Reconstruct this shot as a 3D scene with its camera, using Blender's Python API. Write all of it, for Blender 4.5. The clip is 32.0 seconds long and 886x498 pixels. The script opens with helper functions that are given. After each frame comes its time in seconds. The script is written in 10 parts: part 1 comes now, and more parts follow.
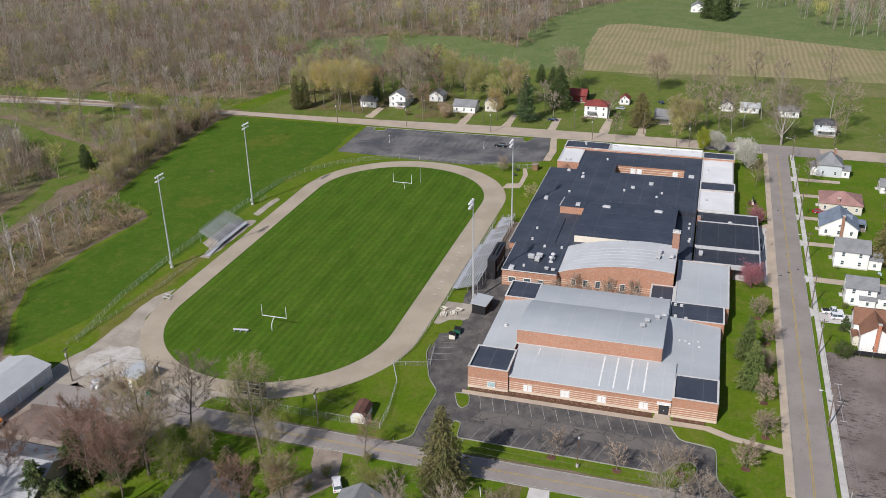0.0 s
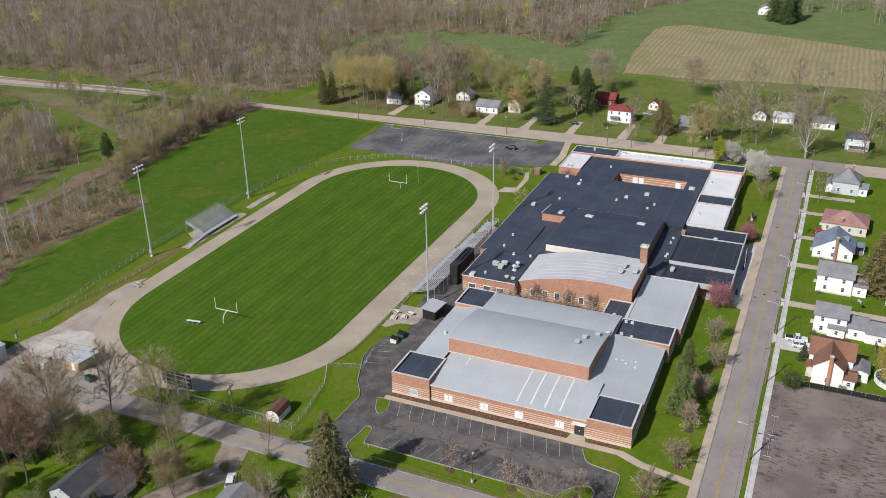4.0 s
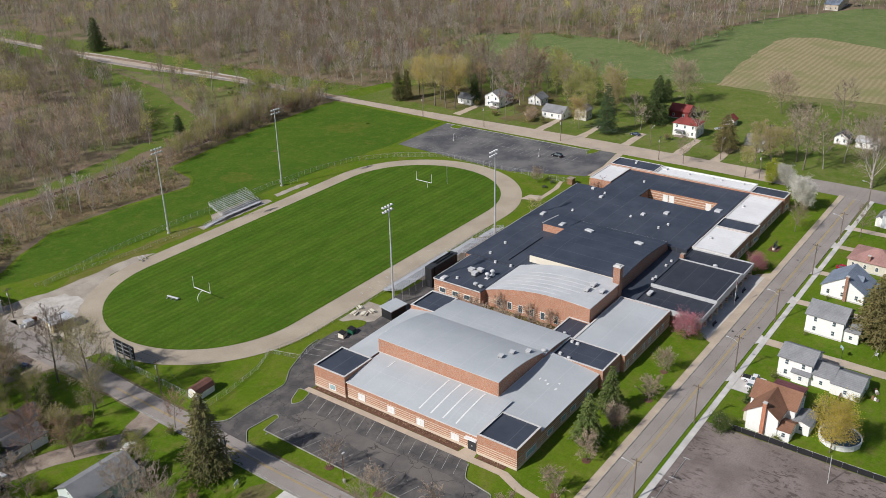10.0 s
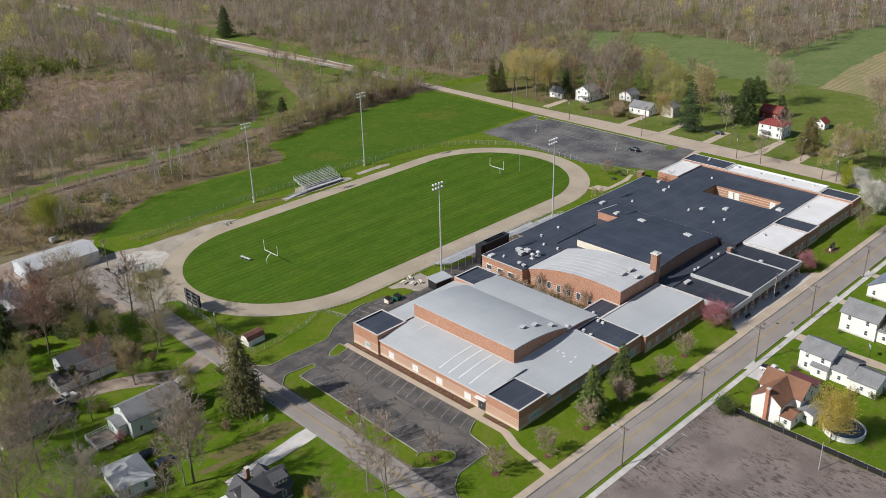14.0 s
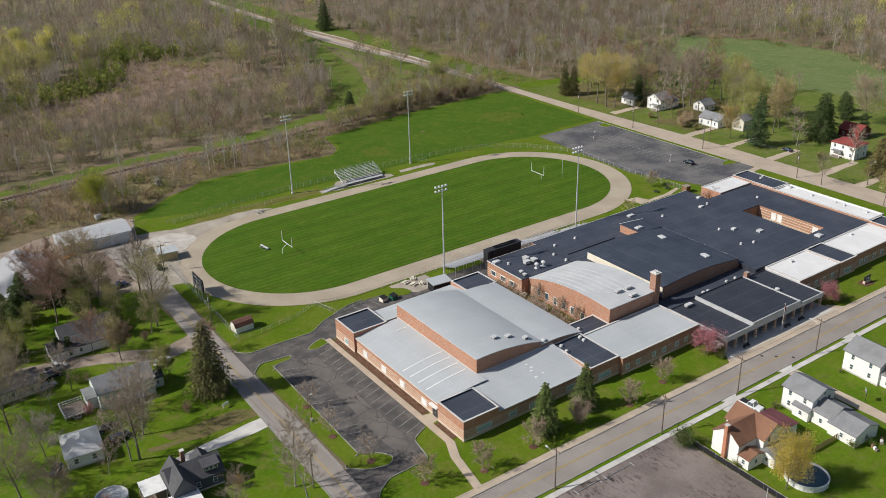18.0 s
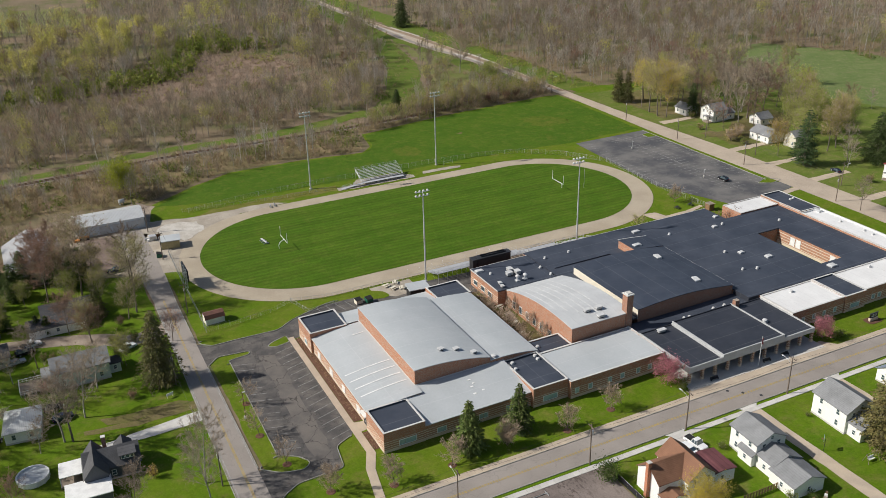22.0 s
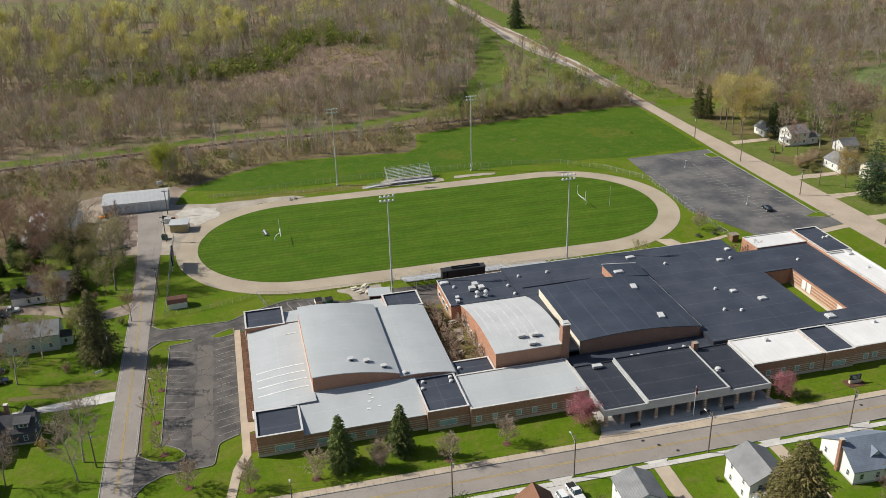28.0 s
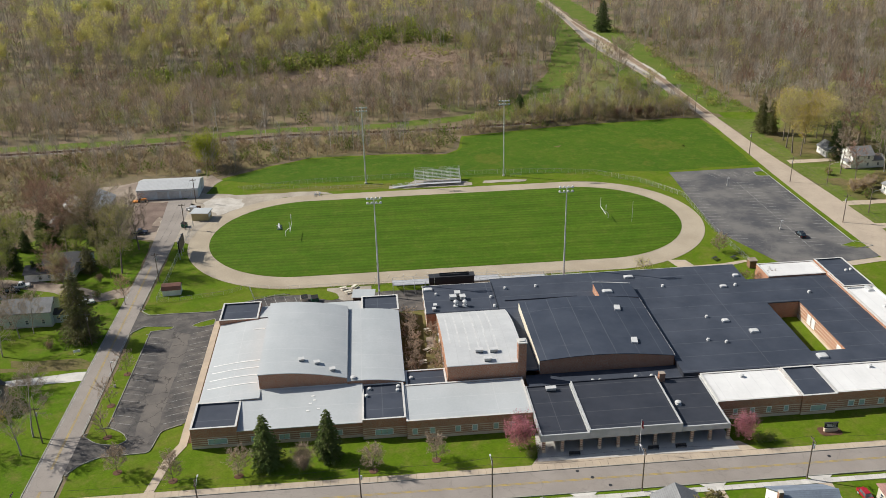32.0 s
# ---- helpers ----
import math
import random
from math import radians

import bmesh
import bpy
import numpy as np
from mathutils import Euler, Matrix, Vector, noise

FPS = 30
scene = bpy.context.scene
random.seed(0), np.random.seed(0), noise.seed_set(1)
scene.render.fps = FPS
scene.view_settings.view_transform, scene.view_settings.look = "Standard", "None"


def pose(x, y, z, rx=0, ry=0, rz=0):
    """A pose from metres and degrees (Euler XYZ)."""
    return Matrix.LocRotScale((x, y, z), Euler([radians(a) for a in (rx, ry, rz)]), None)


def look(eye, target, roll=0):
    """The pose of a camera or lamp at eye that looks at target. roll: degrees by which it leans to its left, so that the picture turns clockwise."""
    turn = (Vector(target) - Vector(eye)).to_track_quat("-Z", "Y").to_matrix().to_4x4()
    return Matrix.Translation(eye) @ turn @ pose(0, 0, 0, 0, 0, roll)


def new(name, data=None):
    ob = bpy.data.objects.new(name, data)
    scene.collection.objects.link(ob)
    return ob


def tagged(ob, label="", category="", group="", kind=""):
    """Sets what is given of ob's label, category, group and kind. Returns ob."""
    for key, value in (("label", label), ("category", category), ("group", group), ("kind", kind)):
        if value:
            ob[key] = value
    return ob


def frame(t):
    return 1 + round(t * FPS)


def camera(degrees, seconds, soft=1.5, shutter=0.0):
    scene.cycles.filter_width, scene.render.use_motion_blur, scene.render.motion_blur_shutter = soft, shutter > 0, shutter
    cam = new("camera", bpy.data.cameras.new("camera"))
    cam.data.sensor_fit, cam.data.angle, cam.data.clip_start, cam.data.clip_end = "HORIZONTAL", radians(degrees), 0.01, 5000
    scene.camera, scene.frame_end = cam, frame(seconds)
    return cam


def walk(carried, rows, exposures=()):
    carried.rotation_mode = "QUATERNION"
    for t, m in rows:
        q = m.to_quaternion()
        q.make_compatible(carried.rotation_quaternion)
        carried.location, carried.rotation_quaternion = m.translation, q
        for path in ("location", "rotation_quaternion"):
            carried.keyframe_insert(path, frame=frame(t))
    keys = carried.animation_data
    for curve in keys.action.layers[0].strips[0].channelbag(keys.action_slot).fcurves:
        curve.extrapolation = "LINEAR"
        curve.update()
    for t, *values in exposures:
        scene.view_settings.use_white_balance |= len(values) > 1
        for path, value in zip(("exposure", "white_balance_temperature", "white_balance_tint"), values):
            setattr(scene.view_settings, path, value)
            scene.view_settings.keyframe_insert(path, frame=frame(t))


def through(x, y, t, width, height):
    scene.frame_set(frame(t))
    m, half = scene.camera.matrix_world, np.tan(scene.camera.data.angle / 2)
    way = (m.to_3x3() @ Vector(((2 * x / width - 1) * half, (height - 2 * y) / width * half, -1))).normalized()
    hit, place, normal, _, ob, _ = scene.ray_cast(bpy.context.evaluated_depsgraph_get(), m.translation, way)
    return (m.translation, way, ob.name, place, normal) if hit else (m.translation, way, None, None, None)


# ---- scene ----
cam = camera(53.0, 32.0, soft=0.75)
PATH = [
    (0, (-239.54, -104.26, 118.25), (-39.61, -43.43, 22.20), -0.93),
    (0.5, (-237.74, -108.86, 118.60), (-39.15, -44.26, 22.16), -0.91),
    (1, (-235.96, -113.50, 118.90), (-38.68, -45.29, 22.28), -0.91),
    (1.5, (-234.16, -118.19, 119.13), (-38.15, -47.00, 22.42), -0.93),
    (2, (-232.22, -122.90, 119.31), (-37.34, -48.78, 22.40), -0.96),
    (2.5, (-230.17, -127.59, 119.46), (-36.29, -50.72, 22.42), -0.99),
    (3, (-228.07, -132.14, 119.57), (-35.37, -52.89, 22.49), -1.02),
    (3.5, (-225.94, -136.54, 119.66), (-34.21, -54.63, 22.55), -1.04),
    (5.5, (-216.50, -154.56, 119.82), (-30.19, -61.03, 22.67), -1.09),
    (6, (-214.26, -158.99, 119.70), (-29.41, -63.13, 22.83), -1.06),
    (6.5, (-211.73, -163.43, 119.66), (-28.04, -64.34, 22.69), -1.07),
    (7, (-208.95, -167.87, 119.76), (-27.67, -64.93, 22.82), -1.09),
    (7.5, (-206.06, -172.19, 119.88), (-27.78, -64.29, 23.04), -1.14),
    (8, (-203.12, -176.28, 119.90), (-27.43, -63.92, 22.88), -1.18),
    (8.5, (-200.27, -180.21, 119.88), (-26.73, -64.27, 22.91), -1.20),
    (9, (-197.74, -183.97, 119.86), (-26.03, -65.34, 23.04), -1.21),
    (9.5, (-195.79, -187.44, 119.81), (-25.84, -65.98, 22.99), -1.22),
    (10, (-194.52, -190.66, 119.72), (-26.48, -66.67, 22.99), -1.22),
    (10.5, (-193.93, -193.84, 119.66), (-27.66, -67.00, 22.84), -1.23),
    (11, (-194.04, -197.11, 119.65), (-30.06, -67.60, 23.10), -1.27),
    (11.5, (-194.67, -200.55, 119.64), (-32.99, -68.29, 23.07), -1.33),
    (12, (-195.32, -204.26, 119.69), (-36.90, -68.30, 23.11), -1.39),
    (12.5, (-195.49, -208.16, 119.82), (-40.47, -69.07, 23.48), -1.44),
    (13, (-194.88, -212.03, 119.87), (-42.58, -69.56, 23.59), -1.50),
    (13.5, (-193.48, -215.84, 119.84), (-44.28, -69.90, 23.49), -1.54),
    (14, (-191.42, -219.61, 119.82), (-45.84, -70.15, 23.68), -1.55),
    (14.5, (-188.98, -223.32, 119.84), (-47.04, -69.99, 23.69), -1.52),
    (16.5, (-173.17, -235.64, 119.55), (-44.45, -70.93, 23.62), -1.55),
    (17, (-168.86, -238.27, 119.75), (-43.51, -70.98, 23.64), -1.54),
    (17.5, (-164.59, -240.85, 119.90), (-42.81, -71.28, 23.80), -1.52),
    (18, (-160.25, -243.30, 120.00), (-41.50, -71.49, 23.85), -1.52),
    (18.5, (-155.85, -245.63, 120.10), (-40.14, -71.68, 23.78), -1.50),
    (19, (-151.39, -247.87, 120.21), (-38.97, -72.01, 23.91), -1.47),
    (19.5, (-146.84, -250.08, 120.24), (-37.65, -72.12, 23.82), -1.46),
    (20, (-142.16, -252.24, 120.19), (-35.86, -72.69, 23.72), -1.48),
    (20.5, (-137.40, -254.30, 120.07), (-33.56, -73.14, 23.71), -1.50),
    (21, (-132.68, -256.26, 119.95), (-31.28, -73.65, 23.55), -1.51),
    (21.5, (-127.97, -258.14, 119.87), (-30.59, -73.40, 23.60), -1.50),
    (22, (-123.20, -259.96, 119.81), (-31.12, -72.56, 23.68), -1.49),
    (22.5, (-118.41, -261.68, 119.69), (-30.73, -71.96, 23.59), -1.46),
    (23, (-113.59, -263.27, 119.58), (-29.55, -72.06, 23.53), -1.44),
    (23.5, (-108.65, -264.74, 119.53), (-27.87, -72.04, 23.55), -1.44),
    (24, (-103.68, -266.06, 119.43), (-26.31, -72.00, 23.42), -1.47),
    (24.5, (-98.74, -267.28, 119.25), (-24.20, -72.00, 23.31), -1.49),
    (25, (-93.78, -268.54, 119.14), (-22.29, -71.87, 23.13), -1.52),
    (25.5, (-88.76, -269.94, 119.18), (-21.04, -72.15, 23.30), -1.57),
    (27.5, (-68.27, -273.72, 118.82), (-16.40, -71.12, 23.10), -1.61),
    (28, (-63.34, -274.12, 118.37), (-14.86, -70.73, 22.95), -1.58),
    (28.5, (-58.47, -274.27, 118.14), (-13.09, -70.00, 22.70), -1.56),
    (29, (-53.64, -274.40, 118.06), (-11.39, -69.19, 22.51), -1.55),
    (29.5, (-48.83, -274.75, 118.02), (-9.76, -69.20, 22.46), -1.54),
    (30, (-44.04, -275.21, 118.02), (-8.38, -69.11, 22.50), -1.52),
    (30.5, (-39.30, -275.57, 118.05), (-8.81, -68.68, 22.60), -1.49),
    (31, (-34.53, -275.83, 118.10), (-8.91, -68.02, 22.67), -1.46),
    (31.5, (-29.55, -276.02, 118.13), (-8.67, -67.99, 22.80), -1.43),
    (32, (-24.28, -276.14, 118.10), (-7.64, -67.46, 22.84), -1.43),
]
EXPOSURES = [(0, 0.19, 6120, 14.5), (14, 0.21, 6290, 12.0), (22, 0.26, 6500, 10), (28, 0.36, 6600, 9), (32, 0.42, 6600, 9)]
walk(cam, [(t, look(e, a, r)) for t, e, a, r in PATH], EXPOSURES)

# ---- light ----
SUN_WAY = Vector((0.93, -0.365, -0.80)).normalized()     # the way sunlight travels
world = bpy.data.worlds.new("world")
scene.world = world
world.use_nodes = True
sky = world.node_tree.nodes.new("ShaderNodeTexSky")
sky.sky_type, sky.sun_disc = "NISHITA", False
sky.sun_elevation = math.asin(-SUN_WAY.z)
sky.sun_rotation = math.atan2(-SUN_WAY.x, -SUN_WAY.y)
sky.air_density, sky.dust_density = 1.0, 1.5
world.node_tree.links.new(sky.outputs[0], world.node_tree.nodes["Background"].inputs[0])
world.node_tree.nodes["Background"].inputs[1].default_value = 0.066
sun = new("sun", bpy.data.lights.new("sun", "SUN"))
sun.data.energy, sun.data.angle, sun.data.color = 4.1, radians(0.55), (1.0, 0.955, 0.88)
sun.matrix_world = look((-300, 120, 260), Vector((-300, 120, 260)) + SUN_WAY)


# ---- materials ----
def rgb(c):
    return (*c, 1.0) if len(c) == 3 else c


class Nodes:
    """A small wrapper to write node materials in a few lines."""

    def __init__(self, name):
        self.mat = bpy.data.materials.new(name)
        self.mat.use_nodes = True
        self.tree = self.mat.node_tree
        self.bsdf = self.tree.nodes["Principled BSDF"]
        self.pos = self.tree.nodes.new("ShaderNodeNewGeometry").outputs["Position"]

    def add(self, kind, **props):
        n = self.tree.nodes.new(kind)
        for k, v in props.items():
            setattr(n, k, v)
        return n

    def plug(self, a, b):
        if hasattr(a, "is_linked"):
            self.tree.links.new(a, b)
        else:
            b.default_value = a

    def noise(self, size, detail=3.0, rough=0.55, vec=None, stretch=None):
        n = self.add("ShaderNodeTexNoise")
        n.inputs["Scale"].default_value = 1.0 / size
        n.inputs["Detail"].default_value, n.inputs["Roughness"].default_value = detail, rough
        v = vec or self.pos
        if stretch:
            m = self.add("ShaderNodeVectorMath", operation="MULTIPLY")
            self.plug(v, m.inputs[0])
            m.inputs[1].default_value = stretch
            v = m.outputs[0]
        self.plug(v, n.inputs["Vector"])
        return n.outputs["Fac"]

    def math(self, op, a, b=0.5, c=0.0):
        n = self.add("ShaderNodeMath", operation=op)
        for i, v in enumerate((a, b, c)):
            self.plug(v, n.inputs[i])
        return n.outputs[0]

    def step(self, v, lo, hi):
        n = self.add("ShaderNodeMapRange", interpolation_type="SMOOTHSTEP")
        self.plug(v, n.inputs["Value"])
        n.inputs["From Min"].default_value, n.inputs["From Max"].default_value = lo, hi
        return n.outputs["Result"]

    def mix(self, fac, a, b, how="MIX"):
        n = self.add("ShaderNodeMix", data_type="RGBA", blend_type=how)
        self.plug(fac, n.inputs[0])
        self.plug(rgb(a) if isinstance(a, tuple) else a, n.inputs[6])
        self.plug(rgb(b) if isinstance(b, tuple) else b, n.inputs[7])
        return n.outputs[2]

    def xyz(self):
        n = self.add("ShaderNodeSeparateXYZ")
        self.plug(self.pos, n.inputs[0])
        return n.outputs

    def scaled(self, color, value):
        n = self.add("ShaderNodeVectorMath", operation="SCALE")
        self.plug(color, n.inputs[0])
        self.plug(value, n.inputs["Scale"])
        return n.outputs[0]

    def finish(self, color, rough=0.8, metal=0.0, bump=None, depth=0.05, spec=0.3):
        self.plug(rgb(color) if isinstance(color, tuple) else color, self.bsdf.inputs["Base Color"])
        self.plug(rough, self.bsdf.inputs["Roughness"])
        self.bsdf.inputs["Metallic"].default_value = metal
        self.bsdf.inputs["Specular IOR Level"].default_value = spec
        if bump is not None:
            b = self.add("ShaderNodeBump")
            b.inputs["Strength"].default_value, b.inputs["Distance"].default_value = 0.6, depth
            self.plug(bump, b.inputs["Height"])
            self.plug(b.outputs[0], self.bsdf.inputs["Normal"])
        return self.mat


def surface(name, c1, c2, big=6.0, small=0.35, rough=0.8, metal=0.0, depth=0.02, grain=0.35, spec=0.3, own=0.0):
    """Two colours in large patches, a fine grain over them; own: how much each object differs in brightness."""
    s = Nodes(name)
    col = s.mix(s.step(s.noise(big), 0.35, 0.65), c1, c2)
    fine = s.noise(small, 4.0, 0.65)
    k = s.math("MULTIPLY_ADD", fine, grain * 2, 1.0 - grain)
    if own:
        o = s.add("ShaderNodeObjectInfo").outputs["Random"]
        k = s.math("MULTIPLY", k, s.math("MULTIPLY_ADD", o, own * 2, 1.0 - own))
    r = s.math("MULTIPLY_ADD", fine, 0.2, rough - 0.1)
    return s.finish(s.scaled(col, k), r, metal, fine, depth, spec)


def brick_wall(name, c1, c2, mortar):
    s = Nodes(name)
    x, y, z = s.xyz()
    v = s.add("ShaderNodeCombineXYZ")
    s.plug(s.math("ADD", x, y), v.inputs[0])
    s.plug(z, v.inputs[1])
    b = s.add("ShaderNodeTexBrick")
    s.plug(v.outputs[0], b.inputs["Vector"])
    b.inputs["Color1"].default_value, b.inputs["Color2"].default_value = rgb(c1), rgb(c2)
    b.inputs["Mortar"].default_value = rgb(mortar)
    b.inputs["Scale"].default_value, b.inputs["Brick Width"].default_value = 1.0, 0.21
    b.inputs["Row Height"].default_value, b.inputs["Mortar Size"].default_value = 0.075, 0.008
    k = s.math("MULTIPLY_ADD", s.noise(2.5), 0.4, 0.8)
    return s.finish(s.scaled(b.outputs["Color"], k), 0.85, 0, b.outputs["Fac"], -0.005)


def membrane(name, c1, c2, seam, gap=3.05, along="y", clear=0.45):
    """A rolled roof: lapped sheets with seams, patches and stains."""
    s = Nodes(name)
    x, y, z = s.xyz()
    a = x if along == "y" else y
    f = s.math("FRACT", s.math("DIVIDE", s.math("ADD", a, s.math("MULTIPLY_ADD", s.noise(9), 0.25, 300.0)), gap))
    line = s.math("LESS_THAN", f, 0.035)
    f2 = s.math("FRACT", s.math("DIVIDE", s.math("ADD", y if along == "y" else x, 300.0), gap * 5))
    line = s.math("MAXIMUM", line, s.math("LESS_THAN", f2, 0.006))
    col = s.mix(s.step(s.noise(7, 5), 0.3, 0.7), c1, c2)
    dust = s.step(s.noise(5, 6, 0.7, stretch=(0.4, 1.6, 1)), 0.60, 0.78)
    col = s.mix(s.math("MULTIPLY", dust, 0.22), col, seam)
    spill = s.step(s.noise(2.2, 7, 0.78, stretch=(0.35, 1.3, 1)), 0.64, 0.74)
    col = s.mix(s.math("MULTIPLY", spill, 0.35), col, tuple(min(1.0, v * 1.25) for v in seam))
    scuff = s.step(s.noise(1.1, 8, 0.8, stretch=(1.0, 1.0, 1.0)), 0.67, 0.73)
    col = s.mix(s.math("MULTIPLY", s.math("MULTIPLY", scuff, s.step(s.noise(14, 3), 0.5, 0.62)), 0.5), col, tuple(min(1.0, v * 1.5) for v in seam))
    col = s.mix(s.math("MULTIPLY", line, clear), col, seam)
    k = s.math("MULTIPLY", s.math("MULTIPLY_ADD", s.noise(0.5, 3), 0.16, 0.92), s.math("MULTIPLY_ADD", s.noise(12, 5, 0.6, stretch=(1.0, 0.25, 1)), 0.3, 0.85))
    return s.finish(s.scaled(col, k), s.math("MULTIPLY_ADD", s.noise(2), 0.25, 0.45), 0, line, 0.01, 0.35)


def asphalt(name, c1, c2, crack, cracks=0.5, patch=9.0):
    s = Nodes(name)
    col = s.mix(s.step(s.noise(patch, 5, 0.6), 0.35, 0.68), c1, c2)
    v = s.add("ShaderNodeTexVoronoi", feature="DISTANCE_TO_EDGE")
    v.inputs["Scale"].default_value = 0.16
    w = s.add("ShaderNodeVectorMath", operation="ADD")
    nn = s.add("ShaderNodeTexNoise")
    nn.inputs["Scale"].default_value = 0.5
    s.plug(s.pos, nn.inputs["Vector"])
    sc = s.add("ShaderNodeVectorMath", operation="SCALE")
    s.plug(nn.outputs["Color"], sc.inputs[0])
    sc.inputs["Scale"].default_value = 3.0
    s.plug(s.pos, w.inputs[0])
    s.plug(sc.outputs[0], w.inputs[1])
    s.plug(w.outputs[0], v.inputs["Vector"])
    line = s.math("MULTIPLY", s.math("LESS_THAN", v.outputs["Distance"], 0.012), cracks)
    col = s.mix(line, col, crack)
    fine = s.noise(0.25, 4, 0.7)
    return s.finish(s.scaled(col, s.math("MULTIPLY_ADD", fine, 0.5, 0.75)), 0.9, 0, fine, 0.01, 0.2)


def turf(name, c1, c2, c3, stripes=0.0, thin=0.0, soil=(0.20, 0.145, 0.075)):
    """Grass: patches of three greens, mown stripes along x, thin places where soil shows, dark tufts."""
    s = Nodes(name)
    col = s.mix(s.step(s.noise(16, 6, 0.62), 0.36, 0.64), c1, c2)
    col = s.mix(s.math("MULTIPLY", s.step(s.noise(4.5, 7, 0.75), 0.46, 0.70), 0.85), col, c3)
    if stripes:
        x, y, z = s.xyz()
        w = s.math("SINE", s.math("MULTIPLY", s.math("ADD", y, s.math("MULTIPLY", s.noise(20), 1.2)), 2.9))
        w2 = s.math("SINE", s.math("MULTIPLY", y, 0.72))
        broken = s.noise(2.0, 4, 0.7, stretch=(0.12, 1.0, 1.0))
        col = s.scaled(col, s.math("ADD", s.math("MULTIPLY_ADD", w, stripes, 1.0), s.math("MULTIPLY", w2, stripes * 0.8)))
        col = s.scaled(col, s.math("MULTIPLY_ADD", broken, 0.7, 0.65))
    if thin:
        col = s.mix(s.math("MULTIPLY", s.step(s.noise(6, 7, 0.72), 0.55, 0.78), thin), col, soil)
    fine = s.noise(0.45, 4, 0.75)
    tuft = s.noise(1.4, 5, 0.7)
    k = s.math("MULTIPLY", s.math("MULTIPLY_ADD", fine, 0.9, 0.55), s.math("MULTIPLY_ADD", tuft, 0.7, 0.65))
    return s.finish(s.scaled(col, k), 0.95, 0, fine, 0.05, 0.1)


def stubble_rows(name):
    """Cut straw in rows along x, with green weeds between them."""
    s = Nodes(name)
    x, y, z = s.xyz()
    w = s.math("SINE", s.math("MULTIPLY", s.math("ADD", y, s.math("MULTIPLY", s.noise(30), 2.6)), 2.1))
    w = s.math("ADD", w, s.math("MULTIPLY_ADD", s.noise(5, 5, 0.75), 5.0, -2.5))
    col = s.mix(s.step(w, -1.0, 1.3), (0.250, 0.215, 0.112), (0.325, 0.272, 0.152))
    col = s.mix(s.math("MULTIPLY", s.step(s.noise(24, 6, 0.65), 0.46, 0.64), 0.7), col, (0.20, 0.205, 0.085))
    fine = s.noise(0.9, 5, 0.75)
    return s.finish(s.scaled(col, s.math("MULTIPLY_ADD", fine, 0.8, 0.6)), 0.95, 0, fine, 0.06, 0.1)


def leafy(name, c1, c2, size=7.0, through=0.42):
    """Foliage or twigs: the colour drifts from plant to plant and from leaf to leaf; light shines through a little."""
    s = Nodes(name)
    col = s.mix(s.step(s.noise(size, 2), 0.35, 0.65), c1, c2)
    isl = s.add("ShaderNodeNewGeometry").outputs["Random Per Island"]
    o = s.add("ShaderNodeObjectInfo").outputs["Random"]
    k = s.math("MULTIPLY", s.math("MULTIPLY_ADD", isl, 0.3, 0.85), s.math("MULTIPLY_ADD", o, 0.3, 0.85))
    col = s.scaled(col, k)
    s.finish(col, 0.85, spec=0.1)
    t = s.add("ShaderNodeBsdfTranslucent")
    s.plug(col, t.inputs["Color"])
    m = s.add("ShaderNodeMixShader")
    m.inputs[0].default_value = through
    out = s.tree.nodes["Material Output"]
    s.plug(s.bsdf.outputs[0], m.inputs[1])
    s.plug(t.outputs[0], m.inputs[2])
    s.plug(m.outputs[0], out.inputs["Surface"])
    return s.mat


def paint(name, c, rough=0.5, metal=0.0, grain=0.12, spec=0.4):
    return surface(name, c, tuple(v * 0.88 for v in c), 1.5, 0.2, rough, metal, 0.003, grain, spec)


def glass(name, tint=(0.05, 0.07, 0.08), rough=0.08):
    s = Nodes(name)
    col = s.mix(s.noise(1.3, 2), tint, tuple(v * 1.8 for v in tint))
    return s.finish(col, rough, 0.0, None, spec=0.9)


def litter_floor(name):
    """Woodland floor: brown leaves, dead grass, green patches, scattered darker patches."""
    s = Nodes(name)
    col = s.mix(s.step(s.noise(15, 6, 0.65), 0.38, 0.62), (0.210, 0.158, 0.108), (0.165, 0.135, 0.080))
    col = s.mix(s.math("MULTIPLY", s.step(s.noise(26, 6, 0.65), 0.47, 0.62), 0.7), col, (0.100, 0.128, 0.036))
    col = s.mix(s.math("MULTIPLY", s.step(s.noise(6, 6, 0.7), 0.58, 0.75), 0.5), col, (0.085, 0.066, 0.045))
    col = s.mix(s.math("MULTIPLY", s.step(s.noise(3.0, 6, 0.75), 0.58, 0.72), 0.6), col, (0.26, 0.20, 0.135))
    fine = s.noise(0.9, 5, 0.75)
    return s.finish(s.scaled(col, s.math("MULTIPLY_ADD", fine, 1.1, 0.45)), 0.95, 0, fine, 0.15, 0.1)


